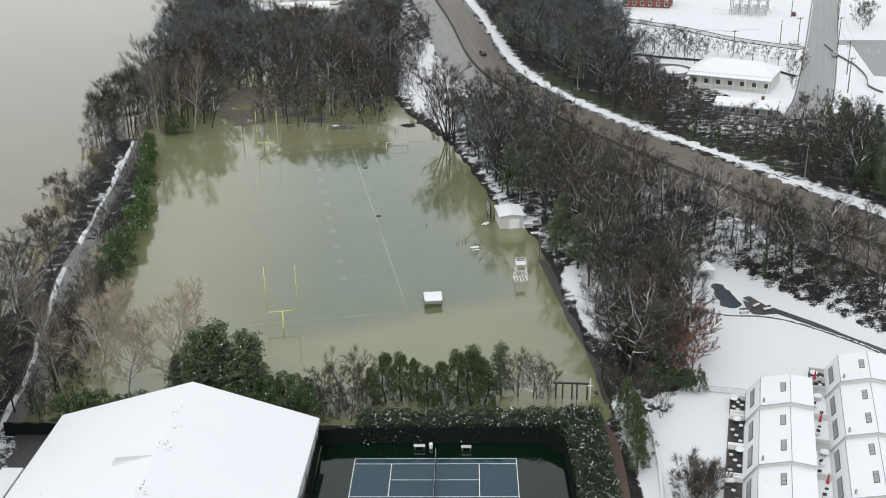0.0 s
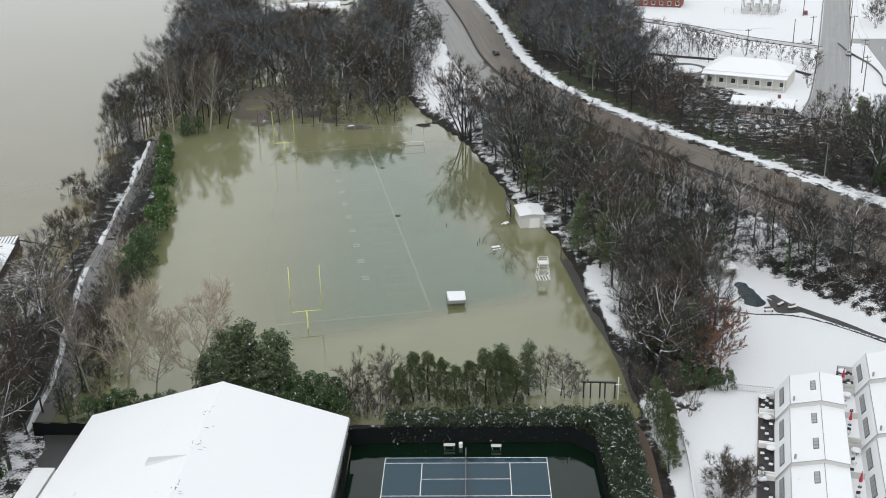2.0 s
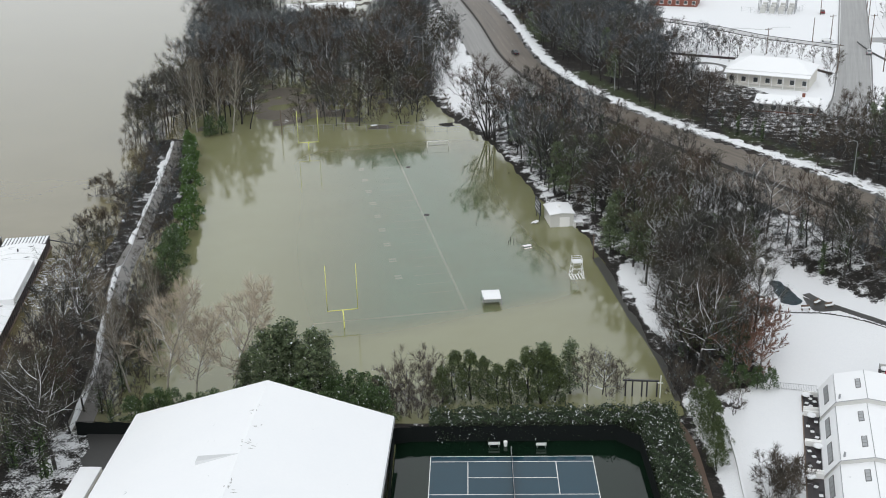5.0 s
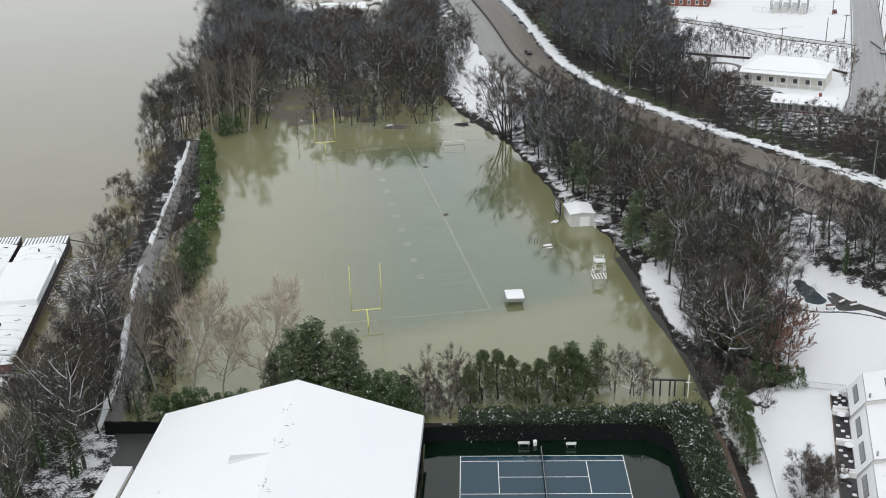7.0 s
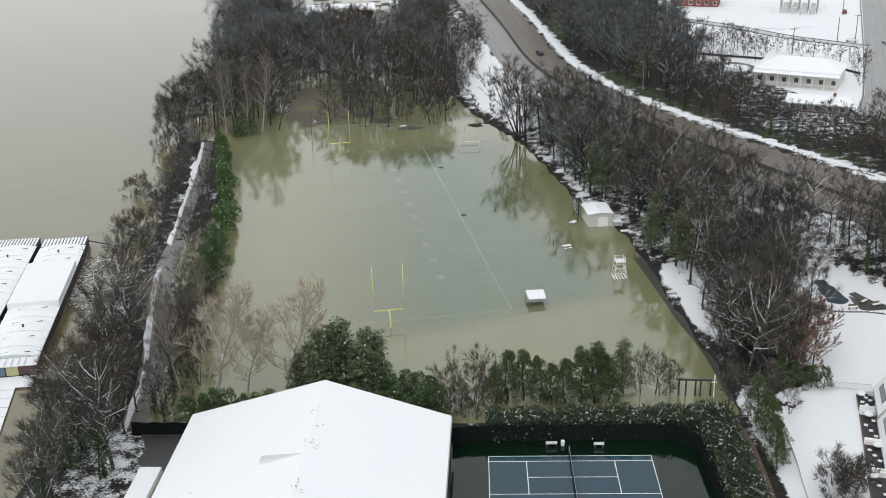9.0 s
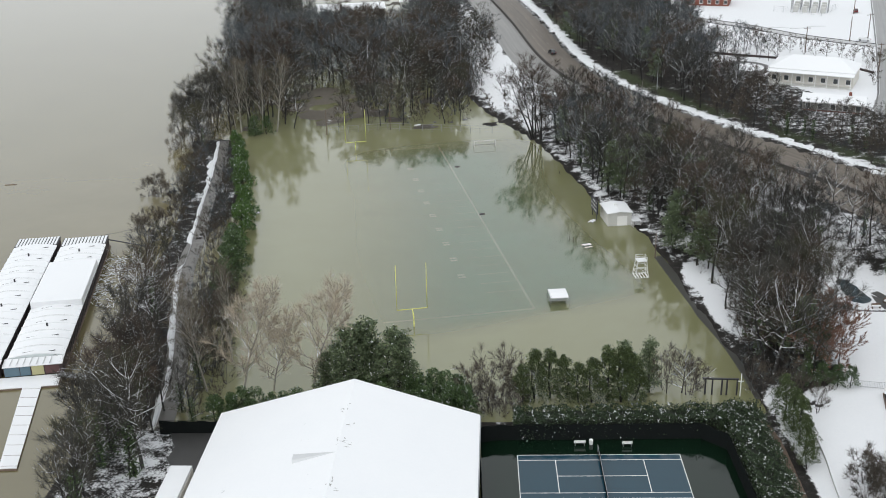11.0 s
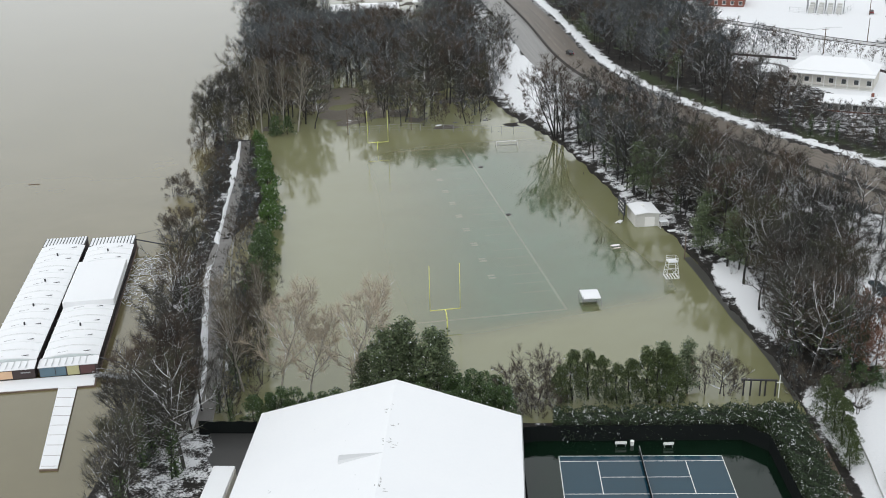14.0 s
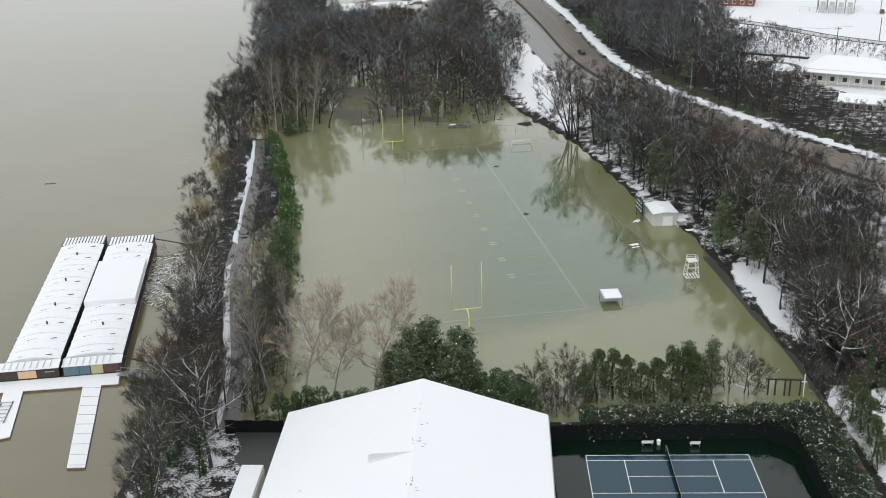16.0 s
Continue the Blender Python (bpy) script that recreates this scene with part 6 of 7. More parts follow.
def townhouse(x0, y1, y0, dz, windows):
    """One unit: x0 its west eave, from y1 (north) to y0 (south)."""
    t = thing("townhouse", "white townhouse with snow-covered roof, dormer windows and grey trim", "house", "townhouses", at=TOWN @ pose(0, 0, dz))
    a, b, c, d = x0, x0 + 1.8, x0 + 6.1, x0 + 9.4
    prof = [(a, 0.5 - dz), (a, 3.0), (b, 5.8), (c, 7.0), (d, 6.7), (d, 0.5 - dz)]
    v = [(x, y, z) for y in (y0, y1) for x, z in prof]
    part("wall", mesh("wall", v, [(0, 1, 2, 3, 4, 5), (11, 10, 9, 8, 7, 6), (0, 6, 7, 1), (4, 10, 11, 5)], SIDING), t, "pale grey siding")
    for n, (p, q) in (("mansard_slope", (prof[1], prof[2])), ("roof_slope", (prof[2], prof[3])), ("roof_slope", (prof[3], prof[4]))):
        nx, nz = -(q[1] - p[1]), q[0] - p[0]
        k = 0.16 / math.hypot(nx, nz)
        rv = [(x + nx * k * s, y, z + nz * k * s) for y in (y0 - .12, y1 + .12) for x, z in (p, q) for s in (.1, 1)]
        part(n, mesh(n, rv, [(1, 3, 7, 5), (0, 4, 6, 2), (0, 2, 3, 1), (4, 5, 7, 6), (0, 1, 5, 4), (2, 6, 7, 3)], ROOF_SNOW), t)
    for (x, z) in ((b, 5.97), (c, 7.18)):
        part("ridge_trim", mesh("ridge_trim", *beam((x, y0 - .15, z), (x, y1 + .15, z), .045, 4), GREY), t)
    for (p, q) in ((prof[1], prof[2]), (prof[2], prof[3]), (prof[3], prof[4])):
        part("verge_trim", mesh("verge_trim", *beam((p[0], y0 - .14, p[1] + .05), (q[0], y0 - .14, q[1] + .05), .06, 4), GREY), t)
    part("gutter", mesh("gutter", *beam((a - .15, y0, 3.0), (a - .15, y1, 3.0), .09, 6), GREY), t)
    for y, n in windows:
        w = part("dormer_window", bevelled("dormer_window", *box(-.10, .08, -.62 * n - .08, .62 * n + .08, -.50, .50), SKYLIGHT, .03), t)
        w.matrix_basis = pose((a + b) / 2 - .14, y, 4.45, 0, 32.7, 0)
        pane = mesh("pane", *box(-.13, -.105, -.5, .5, -.40, .40), ROOF_GLASS)
        for i in range(n):
            part("pane", pane, w).location = (0, (i - (n - 1) / 2) * 1.22, 0)
        s = part("skylight", bevelled("skylight", *box(-.40, .40, -1.45, 1.45, 0, .16), SKYLIGHT, .03), t)
        s.matrix_basis = pose(c - 1.0, y + .3, 6.78, 0, -15.6, 0)
        sp = mesh("pane", *box(-.29, .29, -.38, .38, .16, .185), ROOF_GLASS)
        for q in (-.92, 0, .92):
            part("pane", sp, s).location = (0, q, 0)
    part("chimney_pipe", mesh("chimney_pipe", *beam((b + .5, y0 + .7, 5.8), (b + .5, y0 + .7, 6.8), .16, 8), GREY), t)
    for i in range(2):
        part("ground_window", bevelled("ground_window", *box(a - .05, a, y1 - 2.6 - 4 * i, y1 - 1.4 - 4 * i, 1.2 - dz, 2.6), GLASS, .02), t)


for x0, off in ((2.4, 0.0), (14.4, 10.6)):
    townhouse(x0, off, off - 8.6, 0.0, [(off - 4.2, 4)])
    townhouse(x0, off - 8.7, off - 23.4, -0.9, [(off - 12.6, 4), (off - 19.6, 4)])
    townhouse(x0, off - 23.5, off - 38, -1.7, [(off - 27.0, 4), (off - 34.0, 4)])


def patio_furniture(x, y, z, kind, seed):
    rnd = random.Random(seed)
    m = TOWN @ pose(x, y, z, 0, 0, rnd.uniform(-30, 30))
    if kind == "umbrella":
        u = thing("patio_umbrella", "closed red patio umbrella over a round snowy table", "umbrella", "patio umbrellas", at=m)
        part("pole", mesh("pole", *beam((0, 0, 0), (0, 0, 2.5), .03, 6), WHITE), u)
        part("canopy", mesh("canopy", *beam((0, 0, .95), (0.05, 0, 2.6), .26, 10, .04), RED), u, "furled red canopy")
        part("base", mesh("base", *beam((0, 0, 0), (0, 0, .1), .3, 12, .25), DARK), u)
    elif kind == "table":
        t = thing("patio_table", "round patio table covered with snow", "table", "patio tables", at=m)
        part("tabletop", mesh("tabletop", *beam((0, 0, .68), (0, 0, .84), .72, 16, .62), SNOW), t)
        for w in range(4):
            part("leg", mesh("leg", *beam((.45 * math.cos(w * 1.57), .45 * math.sin(w * 1.57), 0), (.3 * math.cos(w * 1.57), .3 * math.sin(w * 1.57), .68), .03, 6), DARK), t)
    else:
        c = thing("patio_chair", "dark metal patio chair with a cushion of snow", "chair", "patio chairs", at=m)
        part("seat", bevelled("seat", *box(-.28, .28, -.28, .28, .4, .55), SNOW, .05), c, "seat under snow")
        part("backrest", bevelled("backrest", *box(-.28, .28, .26, .32, .5, 1.0), DARK, .02), c)
        for sx in (-.24, .24):
            for sy in (-.24, .24):
                part("leg", mesh("leg", *beam((sx, sy, 0), (sx, sy, .42), .025, 5), DARK), c)


def decks():
    DECK = plain("dark_paving", (0.035, 0.03, 0.032), .6, var=.35, scale=2)
    for i, (y1, y0) in enumerate(((0, -5.0), (-6.3, -14.6), (-15.0, -22.6), (-23.4, -34))):
        d = thing("patio", "dark paved patio with low white divider walls", "patio", "ground patios", at=TOWN)
        part("paving", mesh("paving", *box(0, 2.35, y0, y1, .6, 1.62), DECK), d)
        for y in (y0, y1):
            part("divider", bevelled("divider", *box(0, 2.3, y - .12, y + .12, 1.6, 2.5), WHITE, .03), d, "white divider wall capped with snow")
        part("kerb", mesh("kerb", *box(-.1, .04, y0, y1, 1.3, 1.75), WOOD), d)
        for k in range(5):
            kinds_ = ["table", "chair", "chair", "chair", "chair"]
            patio_furniture(.55 + 1.2 * ((k * 7 + i) % 3) / 2, y1 - .9 - (abs(y1 - y0) - 1.6) * k / 4.5, 1.62, kinds_[k], i * 9 + k)
    for i, (y1, y0, z) in enumerate(((8.8, 2.8, 3.2), (2.2, -12.4, 2.6), (-13.0, -28, 1.9))):
        d = thing("raised_deck", "raised deck with snow, white railing and garden furniture", "deck", "raised decks", at=TOWN)
        part("floor", mesh("floor", *box(11.9, 14.3, y0, y1, .5, z), DECK if i == 0 else ROOF_SNOW), d)
        for y in (y0, y1, (y0 + y1) / 2):
            part("divider", bevelled("divider", *box(11.9, 14.3, y - .06, y + .06, z, z + 1.0), SIDING, .02), d)
        part("hand_rail", mesh("hand_rail", *beam((11.95, y0, z + 1), (11.95, y1, z + 1), .05, 6), SKYLIGHT), d)
        for k in range(int(y1 - y0)):
            part("baluster", mesh("baluster", *beam((11.95, y0 + k + .5, z), (11.95, y0 + k + .5, z + 1), .025, 5), SKYLIGHT), d)
        for k, kd in enumerate(("table", "chair", "chair", "umbrella", "chair")):
            patio_furniture(12.6 + .9 * ((k * 5 + i) % 3) / 2, y1 - 1.1 - (y1 - y0 - 2) * k / 4.6, z, kd, 100 + i * 9 + k)


decks()


def yard():
    pool = thing("garden_pool", "dark curved garden pool with a covered surface amid snow", "pool", kind="structure")
    c = [(49.0, 197.0), (50.0, 197.9), (51.2, 197.6), (51.6, 195.6), (52.2, 193.6), (52.4, 191.2), (52.9, 188.9), (52.4, 187.3), (51.0, 186.9), (49.7, 187.2), (48.9, 188.6), (49.3, 190.4), (48.8, 192.4), (49.2, 194.6)]
    lobes = along(c + c[:1], .5)[:-1]
    ring = [(q.x + .12 * math.cos(i * 1.2), q.y + .12 * math.sin(i * 1.2)) for i, q in enumerate(lobes)][::-1]
    part("surface", slab("surface", ring, 1.3, 1.66, POOL), pool)
    walk_l = along([(54.6, 191.5), (56.5, 187.5), (59, 184.9), (64.4, 178.8), (68.0, 174.0), (73.5, 167.6), (86, 154)], 2)
    w = thing("garden_walk", "dark wet paved garden walk cleared of snow", "path", kind="structure")
    part("paving", ribbon("paving", walk_l, .75, .75, .12, .4, DARK_ASPHALT, ground_z), w)
    p = thing("garden_terrace", "dark stone terrace by the pool with snowy benches", "terrace", kind="structure")
    part("paving", slab("paving", [(54.2, 183.6), (58.8, 184.4), (58.2, 186.6), (55.4, 188.2), (53.6, 190.2), (53.4, 186.0)], 1.2, 1.64, DARK_ASPHALT), p)
    wall = along([(44.6, 185.6), (49.4, 183.6), (55.5, 183.0), (60.1, 180.9), (67.5, 173.8), (71.5, 168.4)], 1.0)
    rnd = random.Random(4)
    st = thing("garden_wall", "low dry stone garden wall capped with snow", "wall")
    stone = bevelled("stone", *box(-.5, .5, -.2, .2, 0, .36), snowy("snow_capped_stone", (.05, .045, .042), .3, .9, 3.0), .08)
    for i, q in enumerate(wall[:-1]):
        d = wall[i + 1] - q
        o = part("stone", stone, st)
        o.matrix_basis = pose(q.x + d.x / 2, q.y + d.y / 2, ground_z(q.x, q.y) - .08 + rnd.uniform(-.06, .04), rnd.uniform(-5, 5), 0, math.degrees(math.atan2(d.y, d.x)))
    for x, y, a in ((52.4, 184.4, 5), (55.3, 187.0, 40), (57.0, 185.4, 20), (45.2, 188.6, -10)):
        b = thing("garden_bench", "garden bench carrying a thick pad of snow", "bench", "garden benches", at=pose(x, y, 1.6, 0, 0, a))
        part("seat", bevelled("seat", *box(-.85, .85, -.25, .25, .4, .6), SNOW, .06), b, "seat under snow")
        part("backrest", bevelled("backrest", *box(-.85, .85, .22, .3, .5, .95), WOOD, .02), b)
        for sx in (-.7, .7):
            part("leg", mesh("leg", *box(sx - .06, sx + .06, -.2, .25, 0, .42), WOOD), b)
    g = thing("garden_pavilion", "small white garden pavilion with snowy hipped roof", "pavilion", at=pose(48.4, 201.2, 1.45, 0, 0, 8))
    part("wall", mesh("wall", *box(-1.6, 1.6, -1.4, 1.4, 0, 2.3), SIDING), g)
    part("roof", mesh("roof", [(-2, -1.8, 2.3), (2, -1.8, 2.3), (2, 1.8, 2.3), (-2, 1.8, 2.3), (0, 0, 3.9)], [(0, 1, 4), (1, 2, 4), (2, 3, 4), (3, 0, 4), (3, 2, 1, 0)], ROOF_SNOW), g)
    part("door", bevelled("door", *box(-.5, .5, -1.46, -1.4, .05, 2.0), CREAM, .02), g)
    rail = thing("iron_fence", "thin grey iron fence across the snowy yard", "fence")
    a, b = Vector((38.6, 155.5, 1.5)), Vector((45.0, 154.0, 1.5))
    for k in (.25, 1.25):
        part("rail", mesh("rail", *beam(a + Vector((0, 0, k)), b + Vector((0, 0, k)), .03, 5), GREY), rail)
    bal = mesh("baluster", *beam((0, 0, 0), (0, 0, 1.35), .018, 4), GREY)
    for i in range(27):
        part("baluster", bal, rail).location = a.lerp(b, i / 26)
    lane = thing("mud_lane", "narrow muddy brown lane beside the hedge", "path", kind="structure")
    part("surface", ribbon("surface", along([(20.9, 149), (22.0, 144.5), (22.4, 138), (21.9, 126), (21.5, 112)], 2), .8, .8, .06, .4, plain("brown_mud", (.11, .075, .055), .8, var=.3), ground_z), lane)
    rw = thing("retaining_wall", "low grey retaining wall along the yard", "wall")
    line = along([(28.8, 149), (28.4, 142), (27.9, 135), (26.9, 126), (26.0, 114)], 2)
    part("wall", ribbon("wall", line, .12, .12, .55, 1.2, SIDING, ground_z), rw)
    part("coping", ribbon("coping", line, .17, .17, .62, .08, SNOW, ground_z), rw)
    lane2 = thing("shore_lane", "wet asphalt lane half drowned along the east shore", "path", kind="structure")
    part("surface", ribbon("surface", along([(16.6, 214), (17.9, 205), (19.6, 194), (21.4, 186), (23.2, 176), (24.2, 166), (24.6, 154)], 2), 1.7, 1.9, .0, .4, plain("drowned_asphalt", (.045, .044, .038), .45, var=.2), lambda x, y: .25 + .3 * float(ease((x - np.interp(y, *EAST_SHORE) + 3.4) / 4.5))), lane2)


yard()


def boulder(x, y, r, seed):
    """A rounded rock with a cap of snow."""
    rnd = random.Random(seed)
    b = thing("boulder", "dark rounded boulder with a cap of snow", "rock", "garden boulders", at=pose(x, y, ground_z(x, y) - .1 * r, 0, 0, rnd.uniform(0, 360)))
    bm = bmesh.new()
    bmesh.ops.create_icosphere(bm, subdivisions=2, radius=r)
    for q in bm.verts:
        q.co *= 1 + rnd.uniform(-.13, .13)
        q.co.z = max(q.co.z * .75, -.2 * r)
    me = bpy.data.meshes.new("rock")
    bm.to_mesh(me)
    bm.free()
    me.materials.append(CAPPED_ROCK)
    part("rock", me, b)


CAPPED_ROCK = snowy("snow_capped_rock", (0.05, 0.047, 0.045), 0.22, .9, 1.2)
for i, (x, y, r) in enumerate(((30.2, 151.2, 1.15), (29.0, 150.2, .8), (28.6, 152.8, .55), (31.4, 150.0, .7), (27.4, 149.4, .6))):
    boulder(x, y, r, i)
apron = thing("service_yard", "dark wet asphalt service yard with patches of snow", "yard", kind="structure")
part("asphalt", slab("asphalt", [(-68.6, 110), (-61.5, 110), (-61.2, 146.5), (-69.4, 146.8), (-68.2, 143.4), (-67.4, 141.8), (-67.9, 138.6), (-66.4, 136.2), (-66.0, 132), (-67.2, 127)], .3, .86, DARK_ASPHALT), apron)


def pergola():
    p = thing("pergola_gate", "dark timber gate frame with one white post", "gate", at=pose(15.0, 156.0, .4, 0, 0, -5))
    for x in (0, 1.1, 2.6, 3.4, 5.0):
        part("post", bevelled("post", *box(x - .12, x + .12, -.12, .12, -.3, 2.7), DARK, .02), p)
    part("beam", bevelled("beam", *box(-.5, 5.2, -.16, .16, 2.7, 2.95), DARK, .02), p)
    for x in (5.5,):
        part("white_post", bevelled("white_post", *box(x - .07, x + .07, -.4, -.26, -.3, 4.0), WHITE, .02), p)
        part("cross_arm", bevelled("cross_arm", *box(x - .5, x + .4, -.45, -.3, 2.62, 2.74), WHITE, .02), p)


pergola()

# ---- the town beyond the road ----
def gable_house(name, label, at, W, L, e, r, wall, hip=0.0):
    """A house with a gable roof along its length L, under snow, and windows along its front."""
    h = thing(name, label, "house", at=at)
    v = [(x, y, z) for x in (0, L) for y, z in ((0, -1), (0, e), (W / 2, r if not hip else e + .02), (W, e), (W, -1))]
    part("wall", mesh("wall", v, [(4, 3, 2, 1, 0), (5, 6, 7, 8, 9), (0, 1, 6, 5), (3, 4, 9, 8)], wall), h)
    o = 0.5
    for a, b in (((-o, e - .15), (W / 2, r)), ((W / 2, r), (W + o, e - .15))):
        rv = [(x + (hip if z == r else 0) * (1 if x < 0 else -1), y, z + d) for x in (-o, L + o) for y, z in (a, b) for d in (0.04, 0.3)]
        part("roof_slope", mesh("roof_slope", rv, [(1, 5, 7, 3), (0, 2, 6, 4), (0, 1, 3, 2), (4, 6, 7, 5), (0, 4, 5, 1), (2, 3, 7, 6)], ROOF_SNOW), h, "roof slope under snow")
    for x, g in ((-o, hip), (L + o, -hip)) if hip else ():
        ev = [(x, -o, e - .15 + d) for d in (.04, .3)] + [(x, W + o, e - .15 + d) for d in (.04, .3)] + [(x + g, W / 2, r + d) for d in (.04, .3)]
        part("roof_slope", mesh("roof_slope", ev, [(1, 3, 5), (0, 4, 2), (0, 2, 3, 1), (2, 4, 5, 3), (4, 0, 1, 5)], ROOF_SNOW), h, "hipped roof end under snow")
    n = int(L / 3.2)
    for i in range(n):
        for z in ([1.0] if e < 5 else [0.9, 3.4]):
            w = part("window", bevelled("window", *box(-.75, .75, -.06, 0, 0, 1.6), WHITE, .03), h)
            w.location = (1.6 + i * (L - 3) / max(1, n - 1), 0, z)
            part("pane", mesh("pane", *box(-.64, .64, -.085, -.061, .1, 1.5), GLASS), w)
            part("sill", mesh("sill", *box(-.85, .85, -.16, -.06, -.1, 0), WHITE), w)
    return h


def town():
    big = gable_house("house", "large cream house with broad snowy roof and long porch", pose(73.5, 340.0, 6.5, 0, 0, -26), 14.5, 25.0, 4.6, 7.4, CREAM, hip=6.0)
    part("porch_floor", mesh("porch_floor", *box(0, 25, -2.4, 0, -.6, .25), SIDING), big)
    for i in range(8):
        part("porch_column", mesh("porch_column", *beam((.4 + 3.45 * i, -2.2, .2), (.4 + 3.45 * i, -2.2, 3.9), .11, 8), WHITE), big)
    part("porch_roof", mesh("porch_roof", [(-.4, -2.7, 3.85), (25.4, -2.7, 3.85), (25.4, 0, 4.3), (-.4, 0, 4.3), (-.4, -2.7, 4.05), (25.4, -2.7, 4.05), (25.4, 0, 4.55), (-.4, 0, 4.55)],
                                 [(0, 3, 2, 1), (4, 5, 6, 7), (0, 1, 5, 4), (1, 2, 6, 5), (2, 3, 7, 6), (3, 0, 4, 7)], ROOF_SNOW), big)
    part("hand_rail", mesh("hand_rail", *beam((.4, -2.2, 1.15), (24.6, -2.2, 1.15), .05, 6), WHITE), big)
    low = gable_house("house", "low grey outbuilding on a brick base with snowy roof", pose(74.0, 306.5, 6.0, 0, 0, -23), 8.5, 16.5, 2.9, 4.2, plain("dull_grey_siding", (0.30, 0.295, 0.285), 0.8))
    part("brick_base", mesh("brick_base", *box(-.05, 16.55, -.05, 8.55, -1, .75), BRICK), low, "dull red brick base")
    part("chimney", bevelled("chimney", *box(12, 12.8, 4, 4.8, 3.4, 5.4), BRICK, .03), low)
    gable_house("house", "red brick house with snow on its roof", pose(73.5, 482, 6.5, 0, 0, -18), 11, 20, 6.0, 8.5, BRICK)
    for x, y, L, a, lab in ((-86, 500, 30, 8, "long low white building with a snowy roof beyond the woods"), (-50, 520, 22, -6, "pale building with a snowy roof beyond the woods"), (-118, 530, 20, 4, "grey shed with a snowy roof beyond the woods")):
        gable_house("building", lab, pose(x, y, .5, 0, 0, a), 13, L, 3.6, 5.2, SIDING)


town()


def substation():
    s = thing("substation", "fenced electrical substation of grey steel frames", "substation", at=pose(114.5, 460, 6.5, 0, 0, -20))
    for i in range(5):
        for j in range(3):
            part("mast", mesh("mast", *beam((i * 3.6, j * 6, 0), (i * 3.6, j * 6, 7.5), .13, 6), GREY), s)
        for z in (5.2, 7.4):
            part("gantry", mesh("gantry", *beam((i * 3.6, 0, z), (i * 3.6, 12, z), .1, 6), GREY), s)
    for j in range(3):
        for z in (6.2, 7.4):
            part("gantry", mesh("gantry", *beam((0, j * 6, z), (14.4, j * 6, z), .1, 6), GREY), s)
        for i in range(4):
            part("transformer", bevelled("transformer", *box(i * 3.6 + .8, i * 3.6 + 2.8, j * 6 - .8, j * 6 + .8, 0, 2.4), SIDING, .08), s)
    chain_fence([(108, 462), (124, 450), (136, 466)], 2.2, 4, "wire fence round the substation")


substation()


def power_pole(x, y, h, arms):
    p = thing("power_pole", "wooden power pole with crossarms beside the street", "pole", "power poles", at=pose(x, y, TOWN_Z, 0, 0, 20))
    part("shaft", mesh("shaft", *beam((0, 0, -.3), (0, 0, h), .17, 8, .12), WOOD), p)
    for i in range(arms):
        a = part("crossarm", mesh("crossarm", *box(-1.4, 1.4, -.07, .07, h - .6 - i * 1.3, h - .45 - i * 1.3), WOOD), p)
        for x2 in (-1.2, -.5, .5, 1.2):
            part("insulator", mesh("insulator", *beam((x2, 0, h - .45 - i * 1.3), (x2, 0, h - .2 - i * 1.3), .06, 6), GREY), a)


for a in ((118.7, 327, 11, 2), (126.5, 351, 11, 2), (137, 392, 11, 1), (150, 432, 11, 1), (112, 352, 9, 1), (124.5, 398, 10, 1), (97, 381, 9, 1), (118, 398, 9, 0), (137.7, 452, 10, 0), (160, 462, 11, 1)):
    power_pole(*a)
wires = thing("power_line", "thin overhead power lines along the street", "cable")
for o in (-1.2, 1.2):
    v, f = [], []
    tube(v, f, [Vector((118.7 + o, 327, 16.9)), Vector((122.6 + o, 339, 16.2)), Vector((126.5 + o, 351, 16.9)), Vector((131.7 + o, 371, 16.2)), Vector((137 + o, 392, 16.9)), Vector((150 + o, 432, 16.9)), Vector((160 + o, 462, 16.9))], .025, .025, 4)
    part("wire", mesh("wire", v, f, DARK), wires)


def street_lamp(x, y, h, turn):
    p = thing("street_lamp", "grey metal street lamp with a curved arm", "street lamp", "street lamps", at=pose(x, y, ROAD_Z + .2, 0, 0, turn))
    part("pole", mesh("pole", *beam((0, 0, -.3), (0, 0, h), .13, 8, .07), GREY), p)
    part("arm", mesh("arm", *join(beam((0, 0, h - .3), (-1.2, 0, h + .4), .06), beam((-1.2, 0, h + .4), (-2.6, 0, h + .55), .05)), GREY), p)
    part("lamp_head", bevelled("lamp_head", *box(-3.3, -2.5, -.16, .16, h + .46, h + .62), GREY, .04), p)


street_lamp(82.0, 247.6, 9.0, 35)
street_lamp(38.0, 336.0, 9.0, 60)
street_lamp(-22.5, 384.0, 8.0, 0)


